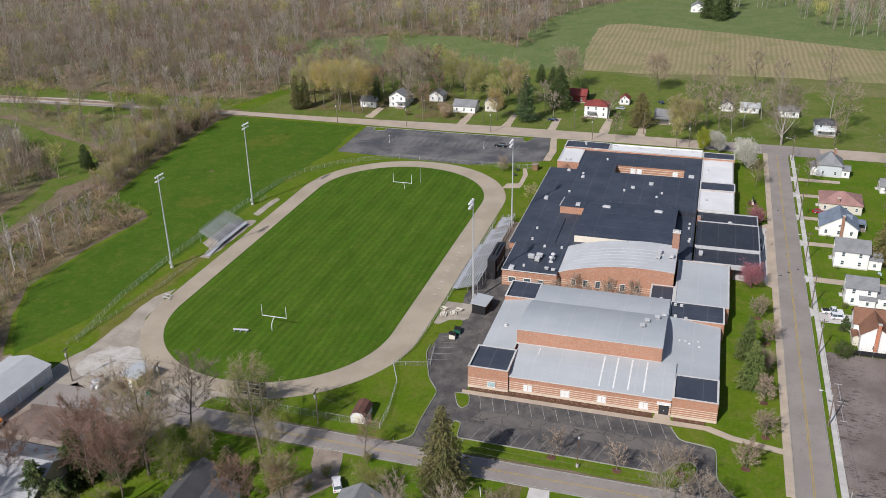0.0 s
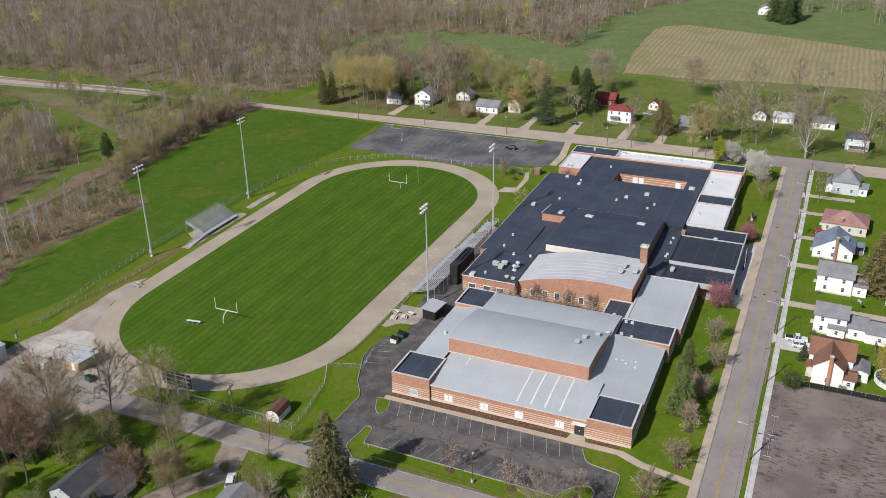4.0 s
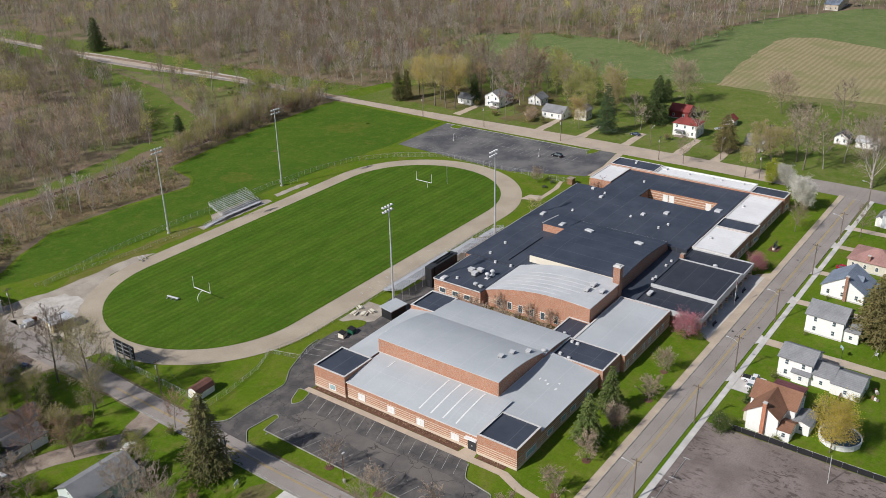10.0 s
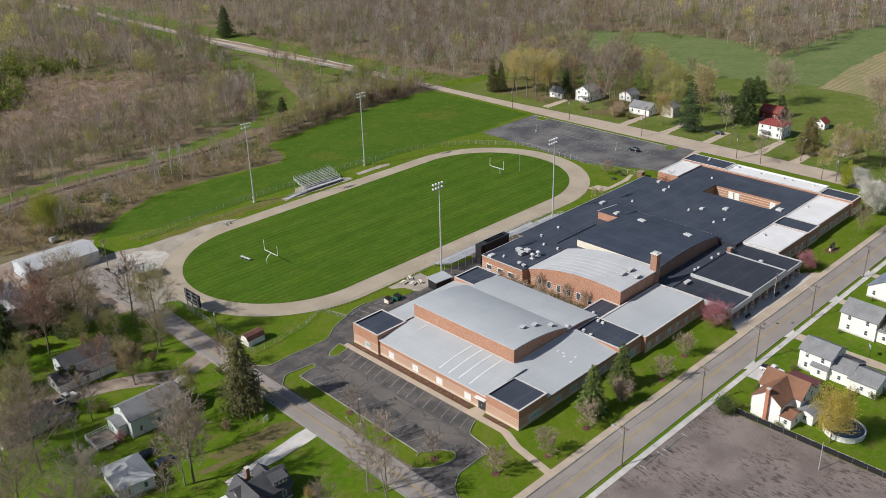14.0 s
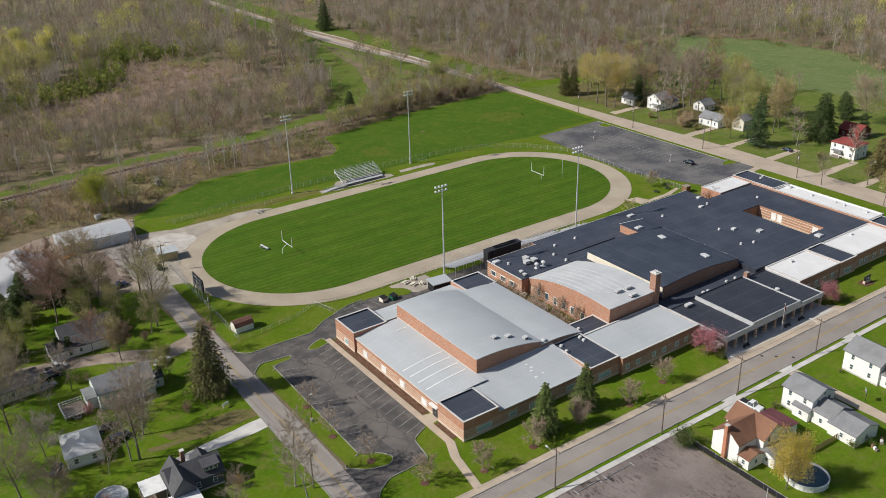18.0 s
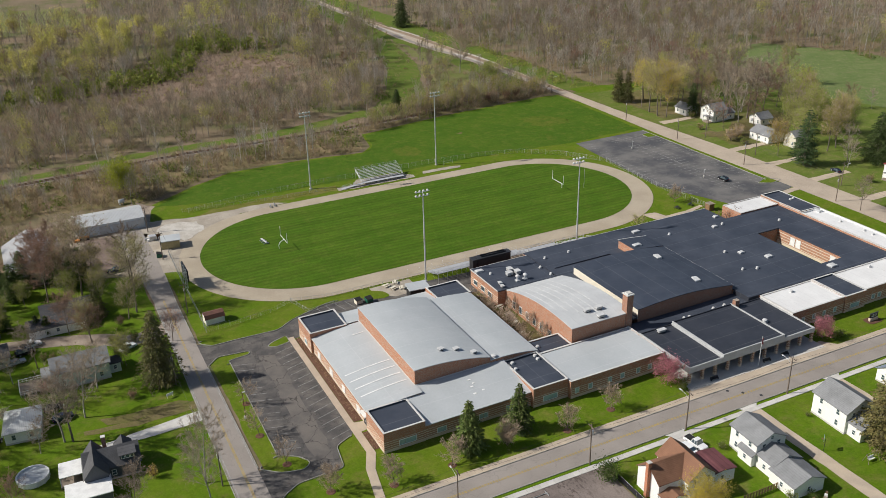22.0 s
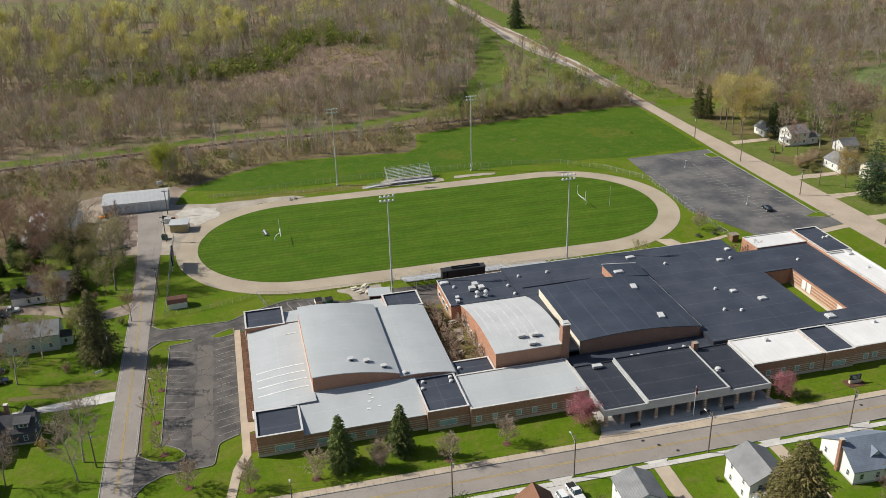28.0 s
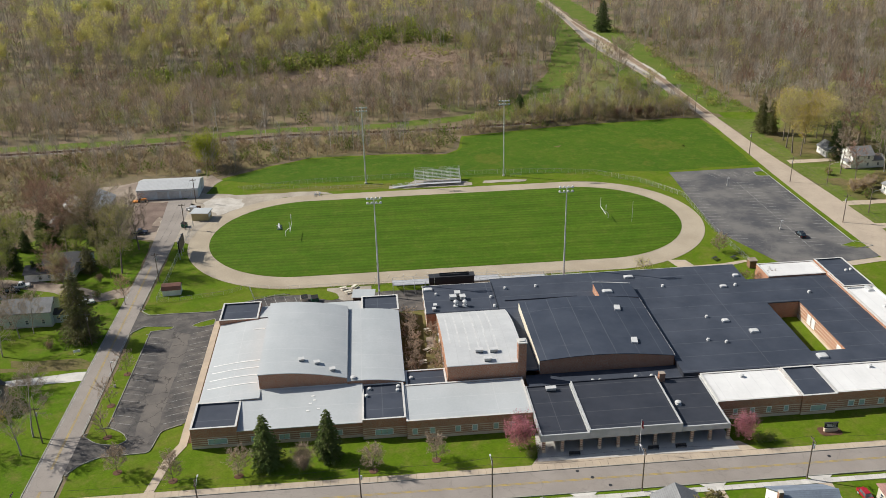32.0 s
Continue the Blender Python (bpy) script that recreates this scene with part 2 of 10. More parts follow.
def milled(name):
    """Scraped asphalt: brown-grey grit, dark drag marks, pale dust."""
    s = Nodes(name)
    col = s.mix(s.step(s.noise(9, 5), 0.35, 0.65), (0.165, 0.136, 0.122), (0.235, 0.197, 0.178))
    drag = s.step(s.noise(0.9, 5, 0.7, stretch=(1.1, 0.4, 1)), 0.50, 0.60)
    zone = s.step(s.noise(13, 4), 0.36, 0.55)
    col = s.mix(s.math("MULTIPLY", s.math("MULTIPLY", drag, zone), 0.8), col, (0.075, 0.058, 0.050))
    col = s.mix(s.math("MULTIPLY", s.step(s.noise(4, 7, 0.75), 0.60, 0.75), 0.5), col, (0.30, 0.26, 0.24))
    fine = s.noise(0.4, 4, 0.75)
    return s.finish(s.scaled(col, s.math("MULTIPLY_ADD", fine, 0.9, 0.55)), 0.95, 0, fine, 0.03, 0.15)


M = dict(
    litter=litter_floor("leaf_litter"),
    turf=turf("school_turf", (0.082, 0.142, 0.006), (0.110, 0.158, 0.011), (0.152, 0.155, 0.032), thin=0.4),
    field=turf("field_turf", (0.053, 0.110, 0.007), (0.066, 0.121, 0.009), (0.085, 0.126, 0.015), stripes=0.08),
    practice=turf("practice_turf", (0.052, 0.110, 0.008), (0.068, 0.122, 0.010), (0.104, 0.134, 0.020), thin=0.16),
    # pale bluish greens: distance haze is mixed into the meadow's colour
    meadow=turf("meadow_grass", (0.112, 0.158, 0.050), (0.142, 0.180, 0.064), (0.190, 0.192, 0.095), thin=0.3),
    yard=turf("yard_grass", (0.072, 0.139, 0.005), (0.102, 0.156, 0.009), (0.140, 0.142, 0.032), thin=0.55),
    marsh=surface("dead_reeds", (0.255, 0.180, 0.130), (0.18, 0.132, 0.090), 9, 0.9, 0.95, grain=0.5, depth=0.2),
    mud=surface("wet_mud", (0.150, 0.112, 0.090), (0.095, 0.072, 0.060), 3, 0.5, 0.8, grain=0.4),
    lane_dirt=surface("lane_dirt", (0.30, 0.215, 0.150), (0.22, 0.160, 0.110), 5, 0.4, 0.95, grain=0.4),
    verge_dry=turf("verge_dry", (0.125, 0.135, 0.022), (0.150, 0.150, 0.036), (0.185, 0.160, 0.060), thin=0.4),
    turf_dry=turf("dry_turf", (0.064, 0.114, 0.010), (0.090, 0.124, 0.014), (0.135, 0.135, 0.026), thin=0.3),
    road_grass=turf("road_grass", (0.088, 0.140, 0.018), (0.115, 0.150, 0.028), (0.165, 0.150, 0.060), thin=0.5),
    yard_litter=turf("yard_litter", (0.105, 0.118, 0.030), (0.145, 0.120, 0.052), (0.180, 0.140, 0.080), thin=0.6),
    ballast=surface("rail_ballast", (0.22, 0.19, 0.165), (0.17, 0.145, 0.125), 4, 0.4, 0.95, grain=0.4),
    stubble=stubble_rows("stubble"),
    cinder=surface("cinder_track", (0.405, 0.345, 0.26), (0.35, 0.295, 0.22), 11, 0.5, 0.95, grain=0.22),
    gravel=surface("gravel", (0.40, 0.355, 0.29), (0.31, 0.27, 0.22), 5, 0.4, 0.95, grain=0.35),
    yard_gravel=surface("brown_gravel", (0.33, 0.275, 0.22), (0.24, 0.19, 0.15), 6, 0.5, 0.95, grain=0.4),
    gravel_white=surface("crushed_stone", (0.52, 0.49, 0.44), (0.42, 0.385, 0.335), 3, 0.4, 0.95, grain=0.35),
    kerb=surface("worn_kerb", (0.36, 0.35, 0.31), (0.26, 0.26, 0.22), 2, 0.3, 0.9, grain=0.25),
    roof_pale=membrane("pale_membrane", (0.53, 0.54, 0.54), (0.46, 0.47, 0.475), (0.40, 0.40, 0.40), 3.05),
    # white fascia darkened to grey: the shade on it is put into the colour
    fascia_shaded=paint("white_fascia_shaded", (0.44, 0.45, 0.45), 0.5),
    court=turf("court_floor", (0.135, 0.120, 0.045), (0.165, 0.135, 0.065), (0.120, 0.135, 0.035), thin=0.6),
    rough_grass=turf("rough_grass", (0.145, 0.160, 0.050), (0.190, 0.180, 0.080), (0.115, 0.145, 0.035), thin=0.5),
    yard_pale=turf("deep_yard_grass", (0.095, 0.140, 0.020), (0.130, 0.160, 0.034), (0.180, 0.170, 0.070), thin=0.6),
    dry_grass=turf("dry_grass", (0.209, 0.156, 0.090), (0.168, 0.135, 0.070), (0.150, 0.155, 0.055), thin=0.6),
    dirt=surface("bare_dirt", (0.145, 0.104, 0.086), (0.215, 0.160, 0.130), 7, 0.5, 0.95, grain=0.4, depth=0.06),
tarlot=milled("milled_lot"),
    asphalt_new=asphalt("dark_asphalt", (0.078, 0.079, 0.085), (0.165, 0.158, 0.150), (0.16, 0.155, 0.15), 0.5, 11),
    asphalt_aisle=asphalt("worn_aisle_asphalt", (0.158, 0.142, 0.127), (0.118, 0.108, 0.100), (0.04, 0.036, 0.033), 0.7, 5),
    asphalt_worn=asphalt("worn_asphalt", (0.078, 0.074, 0.072), (0.145, 0.132, 0.120), (0.032, 0.030, 0.028), 0.45, 4),
    street=asphalt("street_asphalt", (0.258, 0.230, 0.206), (0.302, 0.270, 0.242), (0.15, 0.135, 0.120), 0.25),
    northroad=asphalt("concrete_road", (0.45, 0.375, 0.295), (0.39, 0.325, 0.255), (0.26, 0.215, 0.175), 0.25),
    walkway=surface("tan_concrete", (0.48, 0.395, 0.30), (0.41, 0.34, 0.265), 4, 0.3, 0.9, grain=0.15),
    concrete=surface("pale_concrete", (0.56, 0.54, 0.50), (0.47, 0.45, 0.42), 4, 0.3, 0.9, grain=0.15, own=0.08),
    mulch=surface("mulch", (0.10, 0.05, 0.03), (0.14, 0.075, 0.05), 1.5, 0.15, 0.95, grain=0.5),
    line_white=surface("road_paint_white", (0.42, 0.42, 0.40), (0.22, 0.22, 0.21), 1.2, 0.3, 0.8, grain=0.3),
    line_faded=surface("faded_paint", (0.36, 0.355, 0.34), (0.21, 0.207, 0.20), 1.5, 0.35, 0.85, grain=0.3),
    line_yellow=surface("road_paint_yellow", (0.46, 0.33, 0.075), (0.36, 0.265, 0.075), 2.5, 0.3, 0.8, grain=0.3),
    brick=brick_wall("red_brick", (0.42, 0.190, 0.108), (0.34, 0.150, 0.085), (0.40, 0.335, 0.27)),
    brick_old=brick_wall("old_brick", (0.33, 0.155, 0.095), (0.265, 0.118, 0.073), (0.34, 0.285, 0.235)),
    band=surface("cream_stone", (0.62, 0.52, 0.40), (0.56, 0.46, 0.36), 3, 0.2, 0.85, grain=0.12),
    cream=surface("cream_paint", (0.72, 0.68, 0.56), (0.66, 0.61, 0.50), 4, 0.3, 0.7, grain=0.1),
    unit_grey=paint("weathered_unit_metal", (0.46, 0.46, 0.45), 0.5, 0.2),
    roof_rib=paint("pale_roof_rib", (0.575, 0.58, 0.575), 0.7),
    coping=paint("metal_coping", (0.60, 0.59, 0.56), 0.45),
    # blue-grey bases: the sky's sheen on the black roofs is put into the colour
    roof_black=membrane("black_membrane", (0.040, 0.048, 0.066), (0.058, 0.067, 0.088), (0.16, 0.17, 0.185), 6.1, "x", 0.3),
    roof_hall=membrane("black_membrane_hall", (0.037, 0.046, 0.066), (0.050, 0.060, 0.082), (0.16, 0.17, 0.185), 5.6, "y", 0.3),
    roof_black2=membrane("black_membrane_across", (0.028, 0.032, 0.043), (0.040, 0.044, 0.056), (0.15, 0.155, 0.16), 5.2, "x", 0.3),
    roof_grey=membrane("grey_membrane", (0.41, 0.435, 0.445), (0.445, 0.467, 0.475), (0.51, 0.52, 0.525), 6.0, "x"),
    roof_white=membrane("white_membrane", (0.74, 0.735, 0.72), (0.68, 0.675, 0.66), (0.52, 0.52, 0.52), 3.05),
    trim_white=paint("white_trim", (0.78, 0.78, 0.76)),
    white_metal=paint("white_sheet_metal", (0.56, 0.565, 0.56), 0.5),
    galv=paint("galvanised_steel", (0.58, 0.59, 0.60), 0.42, 0.35),
    alu=paint("aluminium_plank", (0.50, 0.51, 0.525), 0.6, 0.15),
    # darker aluminium, sets the foot planks off from the seats
    alu_dark=paint("dark_foot_plank", (0.26, 0.27, 0.28), 0.65, 0.1),
    dark_metal=paint("dark_metal", (0.035, 0.036, 0.04), 0.5),
    black_panel=paint("black_panel", (0.018, 0.018, 0.02), 0.55),
    green_metal=paint("green_metal", (0.02, 0.12, 0.07), 0.45),
    wood_grey=surface("weathered_wood", (0.30, 0.25, 0.20), (0.22, 0.18, 0.145), 2, 0.15, 0.9, grain=0.35),
    wood_brown=surface("brown_wood", (0.24, 0.145, 0.08), (0.18, 0.11, 0.065), 2, 0.15, 0.85, grain=0.3),
    pole_wood=surface("pole_wood", (0.20, 0.155, 0.12), (0.15, 0.12, 0.10), 1.5, 0.1, 0.9, grain=0.3),
    glass=glass("window_glass"),
    # pale teal tint paints the sky's reflection into the school panes
    glass_pale=glass("window_glass_pale", (0.24, 0.33, 0.34), 0.2),
    rust=surface("rusty_iron", (0.20, 0.09, 0.04), (0.13, 0.07, 0.045), 1, 0.1, 0.8, 0.3),
    rubber=paint("black_rubber", (0.02, 0.02, 0.02), 0.8),
    water=glass("pool_water", (0.02, 0.045, 0.055), 0.04),
)


# ---- mesh helpers ----
def part(name, bm, material, parent=None, label=""):
    """Links a bmesh as one mesh object, under a thing or a part."""
    me = bpy.data.meshes.new(name)
    bm.normal_update()
    bm.to_mesh(me)
    bm.free()
    me.materials.append(M[material] if isinstance(material, str) else material)
    ob = new(name, me)
    ob.parent = parent
    if label:
        ob["label"] = label
    return ob


def shared(name, me, parent, m):
    """One more object on a mesh that is already there."""
    ob = new(name, me)
    ob.parent = parent
    ob.matrix_basis = m
    return ob


def thing(name, x=0.0, y=0.0, z=0.0, rz=0.0, label="", category="", group="", kind=""):
    ob = new(name)
    ob.empty_display_size = 0.5
    ob.matrix_basis = pose(x, y, z, 0, 0, rz)
    return tagged(ob, label, category, group, kind)


def box(bm, x0, x1, y0, y1, z0, z1):
    v = [bm.verts.new(p) for p in ((x0, y0, z0), (x1, y0, z0), (x1, y1, z0), (x0, y1, z0),
                                   (x0, y0, z1), (x1, y0, z1), (x1, y1, z1), (x0, y1, z1))]
    for q in ((3, 2, 1, 0), (4, 5, 6, 7), (0, 1, 5, 4), (1, 2, 6, 5), (2, 3, 7, 6), (3, 0, 4, 7)):
        bm.faces.new([v[i] for i in q])
    return v


def boxes(*rows, bevel=0.0):
    bm = bmesh.new()
    for r in rows:
        box(bm, *r)
    if bevel:
        bmesh.ops.bevel(bm, geom=bm.edges[:], offset=bevel, segments=1, affect="EDGES")
    return bm


def prism(poly, z0, z1, bm=None):
    """A solid with the given outline (anticlockwise) between two heights; a height may be a function of x and y."""
    bm = bm or bmesh.new()
    h0 = z0 if callable(z0) else (lambda x, y: z0)
    h1 = z1 if callable(z1) else (lambda x, y: z1)
    a = [bm.verts.new((x, y, h0(x, y))) for x, y in poly]
    b = [bm.verts.new((x, y, h1(x, y))) for x, y in poly]
    bm.faces.new(b)
    bm.faces.new(a[::-1])
    n = len(poly)
    for i in range(n):
        j = (i + 1) % n
        bm.faces.new((a[i], a[j], b[j], b[i]))
    return bm


def flat(poly, z, bm=None):
    bm = bm or bmesh.new()
    f = bm.faces.new([bm.verts.new((x, y, z)) for x, y in poly])
    f.normal_update()
    if f.normal.z < 0:
        f.normal_flip()
    return bm


def rod(bm, a, b, r0, r1=None, n=6, caps=True):
    a, b = Vector(a), Vector(b)
    r1 = r0 if r1 is None else r1
    q = (b - a).to_track_quat("Z", "Y")
    rings = []
    for p, r in ((a, r0), (b, r1)):
        rings.append([bm.verts.new(p + q @ Vector((r * math.cos(k * 2 * math.pi / n), r * math.sin(k * 2 * math.pi / n), 0))) for k in range(n)])
    for k in range(n):
        j = (k + 1) % n
        bm.faces.new((rings[0][k], rings[0][j], rings[1][j], rings[1][k]))
    if caps:
        bm.faces.new(rings[1])
        bm.faces.new(rings[0][::-1])
    return bm


def disc(bm, cx, cy, z0, z1, r0, r1=None, n=24):
    return rod(bm, (cx, cy, z0), (cx, cy, z1), r0, r1, n)


def wobbly(poly, step=3.0, amount=0.5, seed=1):
    """The outline with its long edges broken up and shifted a little, for edges that grew."""
    rnd = random.Random(seed)
    out = []
    for (x0, y0), (x1, y1) in zip(poly, poly[1:] + poly[:1]):
        n = max(1, int(math.hypot(x1 - x0, y1 - y0) / step))
        for i in range(n):
            u = i / n
            out.append((x0 + (x1 - x0) * u + rnd.uniform(-amount, amount), y0 + (y1 - y0) * u + rnd.uniform(-amount, amount)))
    return out


def rounded(poly, radius, n=6):
    """The outline with its corners rounded."""
    out = []
    k = len(poly)
    for i in range(k):
        p, a, b = Vector(poly[i]), Vector(poly[i - 1]), Vector(poly[(i + 1) % k])
        d0, d1 = (a - p), (b - p)
        r = min(radius, d0.length * 0.45, d1.length * 0.45)
        s, e = p + d0.normalized() * r, p + d1.normalized() * r
        for j in range(n + 1):
            u = j / n
            q = s * (1 - u) ** 2 + p * 2 * u * (1 - u) + e * u * u
            out.append((q.x, q.y))
    return out


def ground_piece(name, poly, z, material, label, category, parent=None):
    ob = part(name, flat(poly, z), material, parent)
    return tagged(ob, label, category, "", "structure")


# ---- the ground, roads and yards ----
ground = part("ground", flat([(-2500, -2500), (2500, -2500), (2500, 2500), (-2500, 2500)], -0.12), "litter")
tagged(ground, "brown leaf litter and dead grass over flat woodland ground", "ground", "", "structure")

SCHOOL = [(-91.6, -131), (136, -133), (136, 40), (127.5, 113), (117, 114), (61, 110), (15, 102), (12, 84), (6, 78), (-20, 82), (-50, 82), (-66, 74), (-85, 61), (-97, 40), (-91.4, 20)]
ground_piece("school_lawn", wobbly(SCHOOL, 4, 0.25, 2), -0.06, "turf", "mown spring lawn round the school and the track", "lawn")
PRACTICE = [(-62, 52), (-20, 50), (62, 47), (88, 44), (126, 46), (127, 111), (117, 112.5), (61, 108.5), (16, 100.5), (13, 83), (6, 76.5), (-20, 80.5), (-50, 80.5), (-66, 72.5), (-84, 59)]
ground_piece("practice_field", wobbly(PRACTICE, 4, 0.4, 3), -0.03, "practice", "wide practice field of dark green mown grass", "lawn")


def stadium(cx0, cx1, cy, r, n=40):
    out = []
    for i in range(n + 1):
        a = -math.pi / 2 + math.pi * i / n
        out.append((cx1 + r * math.cos(a), cy + r * math.sin(a)))
    for i in range(n + 1):
        a = math.pi / 2 + math.pi * i / n
        out.append((cx0 + r * math.cos(a), cy + r * math.sin(a)))
    return out


APRON = [(-98, 4), (-86, -2), (-84, 14), (-70, 27), (-58, 37), (-40, 38.5), (-46, 42), (-62, 42), (-76, 42), (-90, 46), (-97, 38), (-100, 20)]
ground_piece("gravel_apron", wobbly(APRON, 3, 0.5, 4), 0.0, "gravel", "pale worn gravel where the track meets the street", "gravel")
track = part("running_track", flat(stadium(-48, 47.6, -0.9, 38.6), 0.03), "cinder")
tagged(track, "tan cinder running track round the football field", "track", "", "structure")
oval = part("football_field", flat(stadium(-48.2, 47.4, 0, 31.6), 0.07), "field")
tagged(oval, "dark green football field with faint mowing lines", "field", "", "structure")

ST_S, ST_N = -137.8, -130.4


def fy(x, y):
    """The front street and its walks turn slightly off the school's axis."""
    return y - 0.007 * x


def along_street(x0, x1, y0, y1, n=12):
    xs = [x0 + (x1 - x0) * i / n for i in range(n + 1)]
    return [(x, fy(x, y0)) for x in xs] + [(x, fy(x, y1)) for x in xs[::-1]]


front_street = ground_piece("front_street", along_street(-420, 135, ST_S, ST_N, 20), 0.0, "street", "worn grey-brown asphalt street with a yellow centre line", "road")
ground_piece("side_street", [(-100.4, -420), (-93.2, -420), (-92.5, -60), (-92.3, -20), (-91.4, 10), (-92, 40), (-101, 42), (-99, 10), (-98.0, -20), (-98.7, -80)], 0.012, "street", "worn grey-brown side street past the parking lot", "road")
ground_piece("north_road", [(132, -420), (143, -420), (141.6, -130), (141.3, -60), (141, -20), (139.8, 10), (138, 40), (136.4, 70), (135.6, 105), (135.8, 140), (135.4, 190), (134.4, 225), (131.7, 295), (127.6, 330), (125.8, 365), (125.4, 430), (123.5, 560), (120, 900), (112, 900), (116, 560), (118.6, 430), (119.2, 370), (118.2, 326), (116.8, 290), (119.8, 248), (124.4, 222), (126.8, 188), (128.6, 150), (129.5, 105), (129, 62), (128.4, 36), (128.3, 10), (128.9, -33), (129.6, -70), (129.2, -110), (129, -135), (129, -200)], 0.024, "northroad", "pale tan concrete road with wide shoulders", "road")
NLOT = [(90, 42), (126, 42.5), (126.4, -33), (129.4, -36.0), (129.6, -41), (127, -42), (112, -44.2), (98, -44), (87, -16)]
north_lot = ground_piece("north_parking_lot", NLOT, 0.0, "asphalt_new", "dark asphalt parking lot with pale stall lines", "parking lot")
WLOT = rounded([(-92.6, -47.6), (-89.2, -51.0), (-82, -50.8), (-71, -51.2), (-66, -47.6), (-55, -43.5), (-36, -44), (-24, -52), (-24, -57.6), (-56, -57.6), (-67.2, -57.6), (-70, -57.6), (-70, -104.2), (-75.2, -106.6), (-76.4, -114.2), (-86.5, -114.6), (-90.3, -117), (-92.7, -120.5), (-92.7, -106.4), (-88.4, -110), (-83.8, -111.2), (-81.7, -109.3), (-83.4, -106.3), (-87.4, -103.6), (-86.8, -60.2), (-81.4, -59.8), (-80.8, -58), (-89.1, -57), (-92.7, -60.6)], 1.2)
west_lot = ground_piece("west_parking_lot", WLOT, 0.0, "asphalt_worn", "cracked dark asphalt parking lot with white stall lines", "parking lot")
ground_piece("worn_aisle", wobbly([(-79.6, -61.5), (-75.6, -63.5), (-75.8, -76), (-75.9, -92), (-76.2, -103), (-77.2, -111), (-80.4, -112), (-80.6, -104.5), (-80.8, -97), (-80.5, -88), (-80.0, -77)], 3, 0.35, 64), 0.012, "asphalt_aisle", "paler cracked driving aisle of the west lot", "parking lot")
ground_piece("milled_lot", wobbly([(-91, -139.2), (-28.4, -139.9), (-28.2, -240), (-91, -240)], 4, 0.3, 6), -0.02, "tarlot", "empty lot of brown-grey milled asphalt with tyre marks", "lot")
ground_piece("street_verge", wobbly([(-88, fy(-88, -137.95)), (-28.2, fy(-28.2, -137.95)), (-28.2, fy(-28.2, -138.9)), (-88, fy(-88, -138.9))], 3, 0.12, 61), 0.0, "yard", "narrow grass verge beside the street", "lawn")
ground_piece("south_yards", [(-28.2, -137.5), (140, -139.5), (140, -330), (-28.2, -330)], -0.06, "yard", "patchy green house yards along the street", "lawn")
ground_piece("west_yards", wobbly([(-190, -200), (-97, -200), (-98.5, -20), (-99.5, 2), (-105, 5), (-114, 7.5), (-119, 10.5), (-138, 10.5), (-142, 2), (-190, -2)], 4, 0.4, 7), -0.06, "yard", "patchy green house yards beside the side street", "lawn")
ground_piece("work_yard", wobbly([(-98, 2), (-105, 5.5), (-114, 8), (-118.2, 12), (-118.2, 38), (-136, 42), (-130, 58), (-110, 64), (-88, 66), (-84, 60), (-88, 46), (-97, 40)], 3, 0.8, 8), -0.03, "yard_gravel", "gravel work yard between the metal barns", "yard")
ground_piece("dirt_patch", wobbly([(-111, 39.5), (-96, 38.5), (-89.6, 35.4), (-93.4, 27.2), (-101, 25), (-101.5, 17), (-104.7, 10), (-113, 10)], 2.5, 1.2, 9), 0.0, "dirt", "bare brown dirt in the work yard", "dirt")
ground_piece("north_yards", wobbly([(146, -420), (270, -420), (262, -40), (240, 30), (214, 110), (160, 116), (136, 112), (137, 62), (139.8, 20), (141.4, -60), (141.6, -130)], 5, 0.5, 10), -0.06, "yard_pale", "deep green yards behind the houses of the north road", "lawn")
ground_piece("meadow", wobbly([(240, -420), (560, -420), (524, -50), (446, 0), (400, 11), (338, 15), (313, 15), (335, 50), (331, 106), (303, 149), (252, 143), (236, 60), (230, 30)], 8, 2.0, 11), -0.08, "meadow", "open green meadow behind the houses", "meadow")
ground_piece("stubble_field", wobbly([(257, -37), (314, -31), (378, -29), (395, -34), (402, -48), (393, -79), (382, -116), (365, -155), (352, -184), (310, -300), (268, -300), (262, -178), (265, -153), (261, -104), (256, -67)], 6, 0.8, 12), -0.04, "stubble", "tan stubble field in rows", "field")
ground_piece("marsh", wobbly([(-84, 214), (-60, 206), (-20, 204), (16, 210), (28, 230), (34, 262), (26, 290), (6, 300), (-8, 318), (-22, 316), (-26, 290), (-34, 266), (-62, 252), (-80, 238)], 4, 4, 13), -0.09, "marsh", "brown marsh of dead reeds inside the woods", "marsh")
ground_piece("grass_ride", wobbly([(27, 126), (47, 121), (70, 150), (96, 215), (113, 300), (117, 420), (106, 420), (100, 305), (77, 215), (52, 160)], 4, 0.8, 14), -0.08, "road_grass", "grassy ride cut through the woods", "grass")
ground_piece("rail_verge", wobbly([(-260, 108), (-160, 112), (-104, 116.5), (-68, 122), (-17, 119), (30, 128), (40, 136), (30, 138), (-17, 127), (-68, 128), (-104, 123), (-160, 119), (-260, 116)], 5, 1.0, 15), -0.07, "road_grass", "green verge beside the railway", "grass")
ground_piece("rail_bed", wobbly([(-260, 101), (-160, 105), (-100, 110), (-60, 114), (-10, 112), (36, 114), (60, 116), (60, 119), (36, 118), (-10, 116), (-60, 118), (-100, 114.5), (-160, 110), (-260, 106)], 5, 0.3, 16), -0.05, "ballast", "dark stone railway bed", "railway")
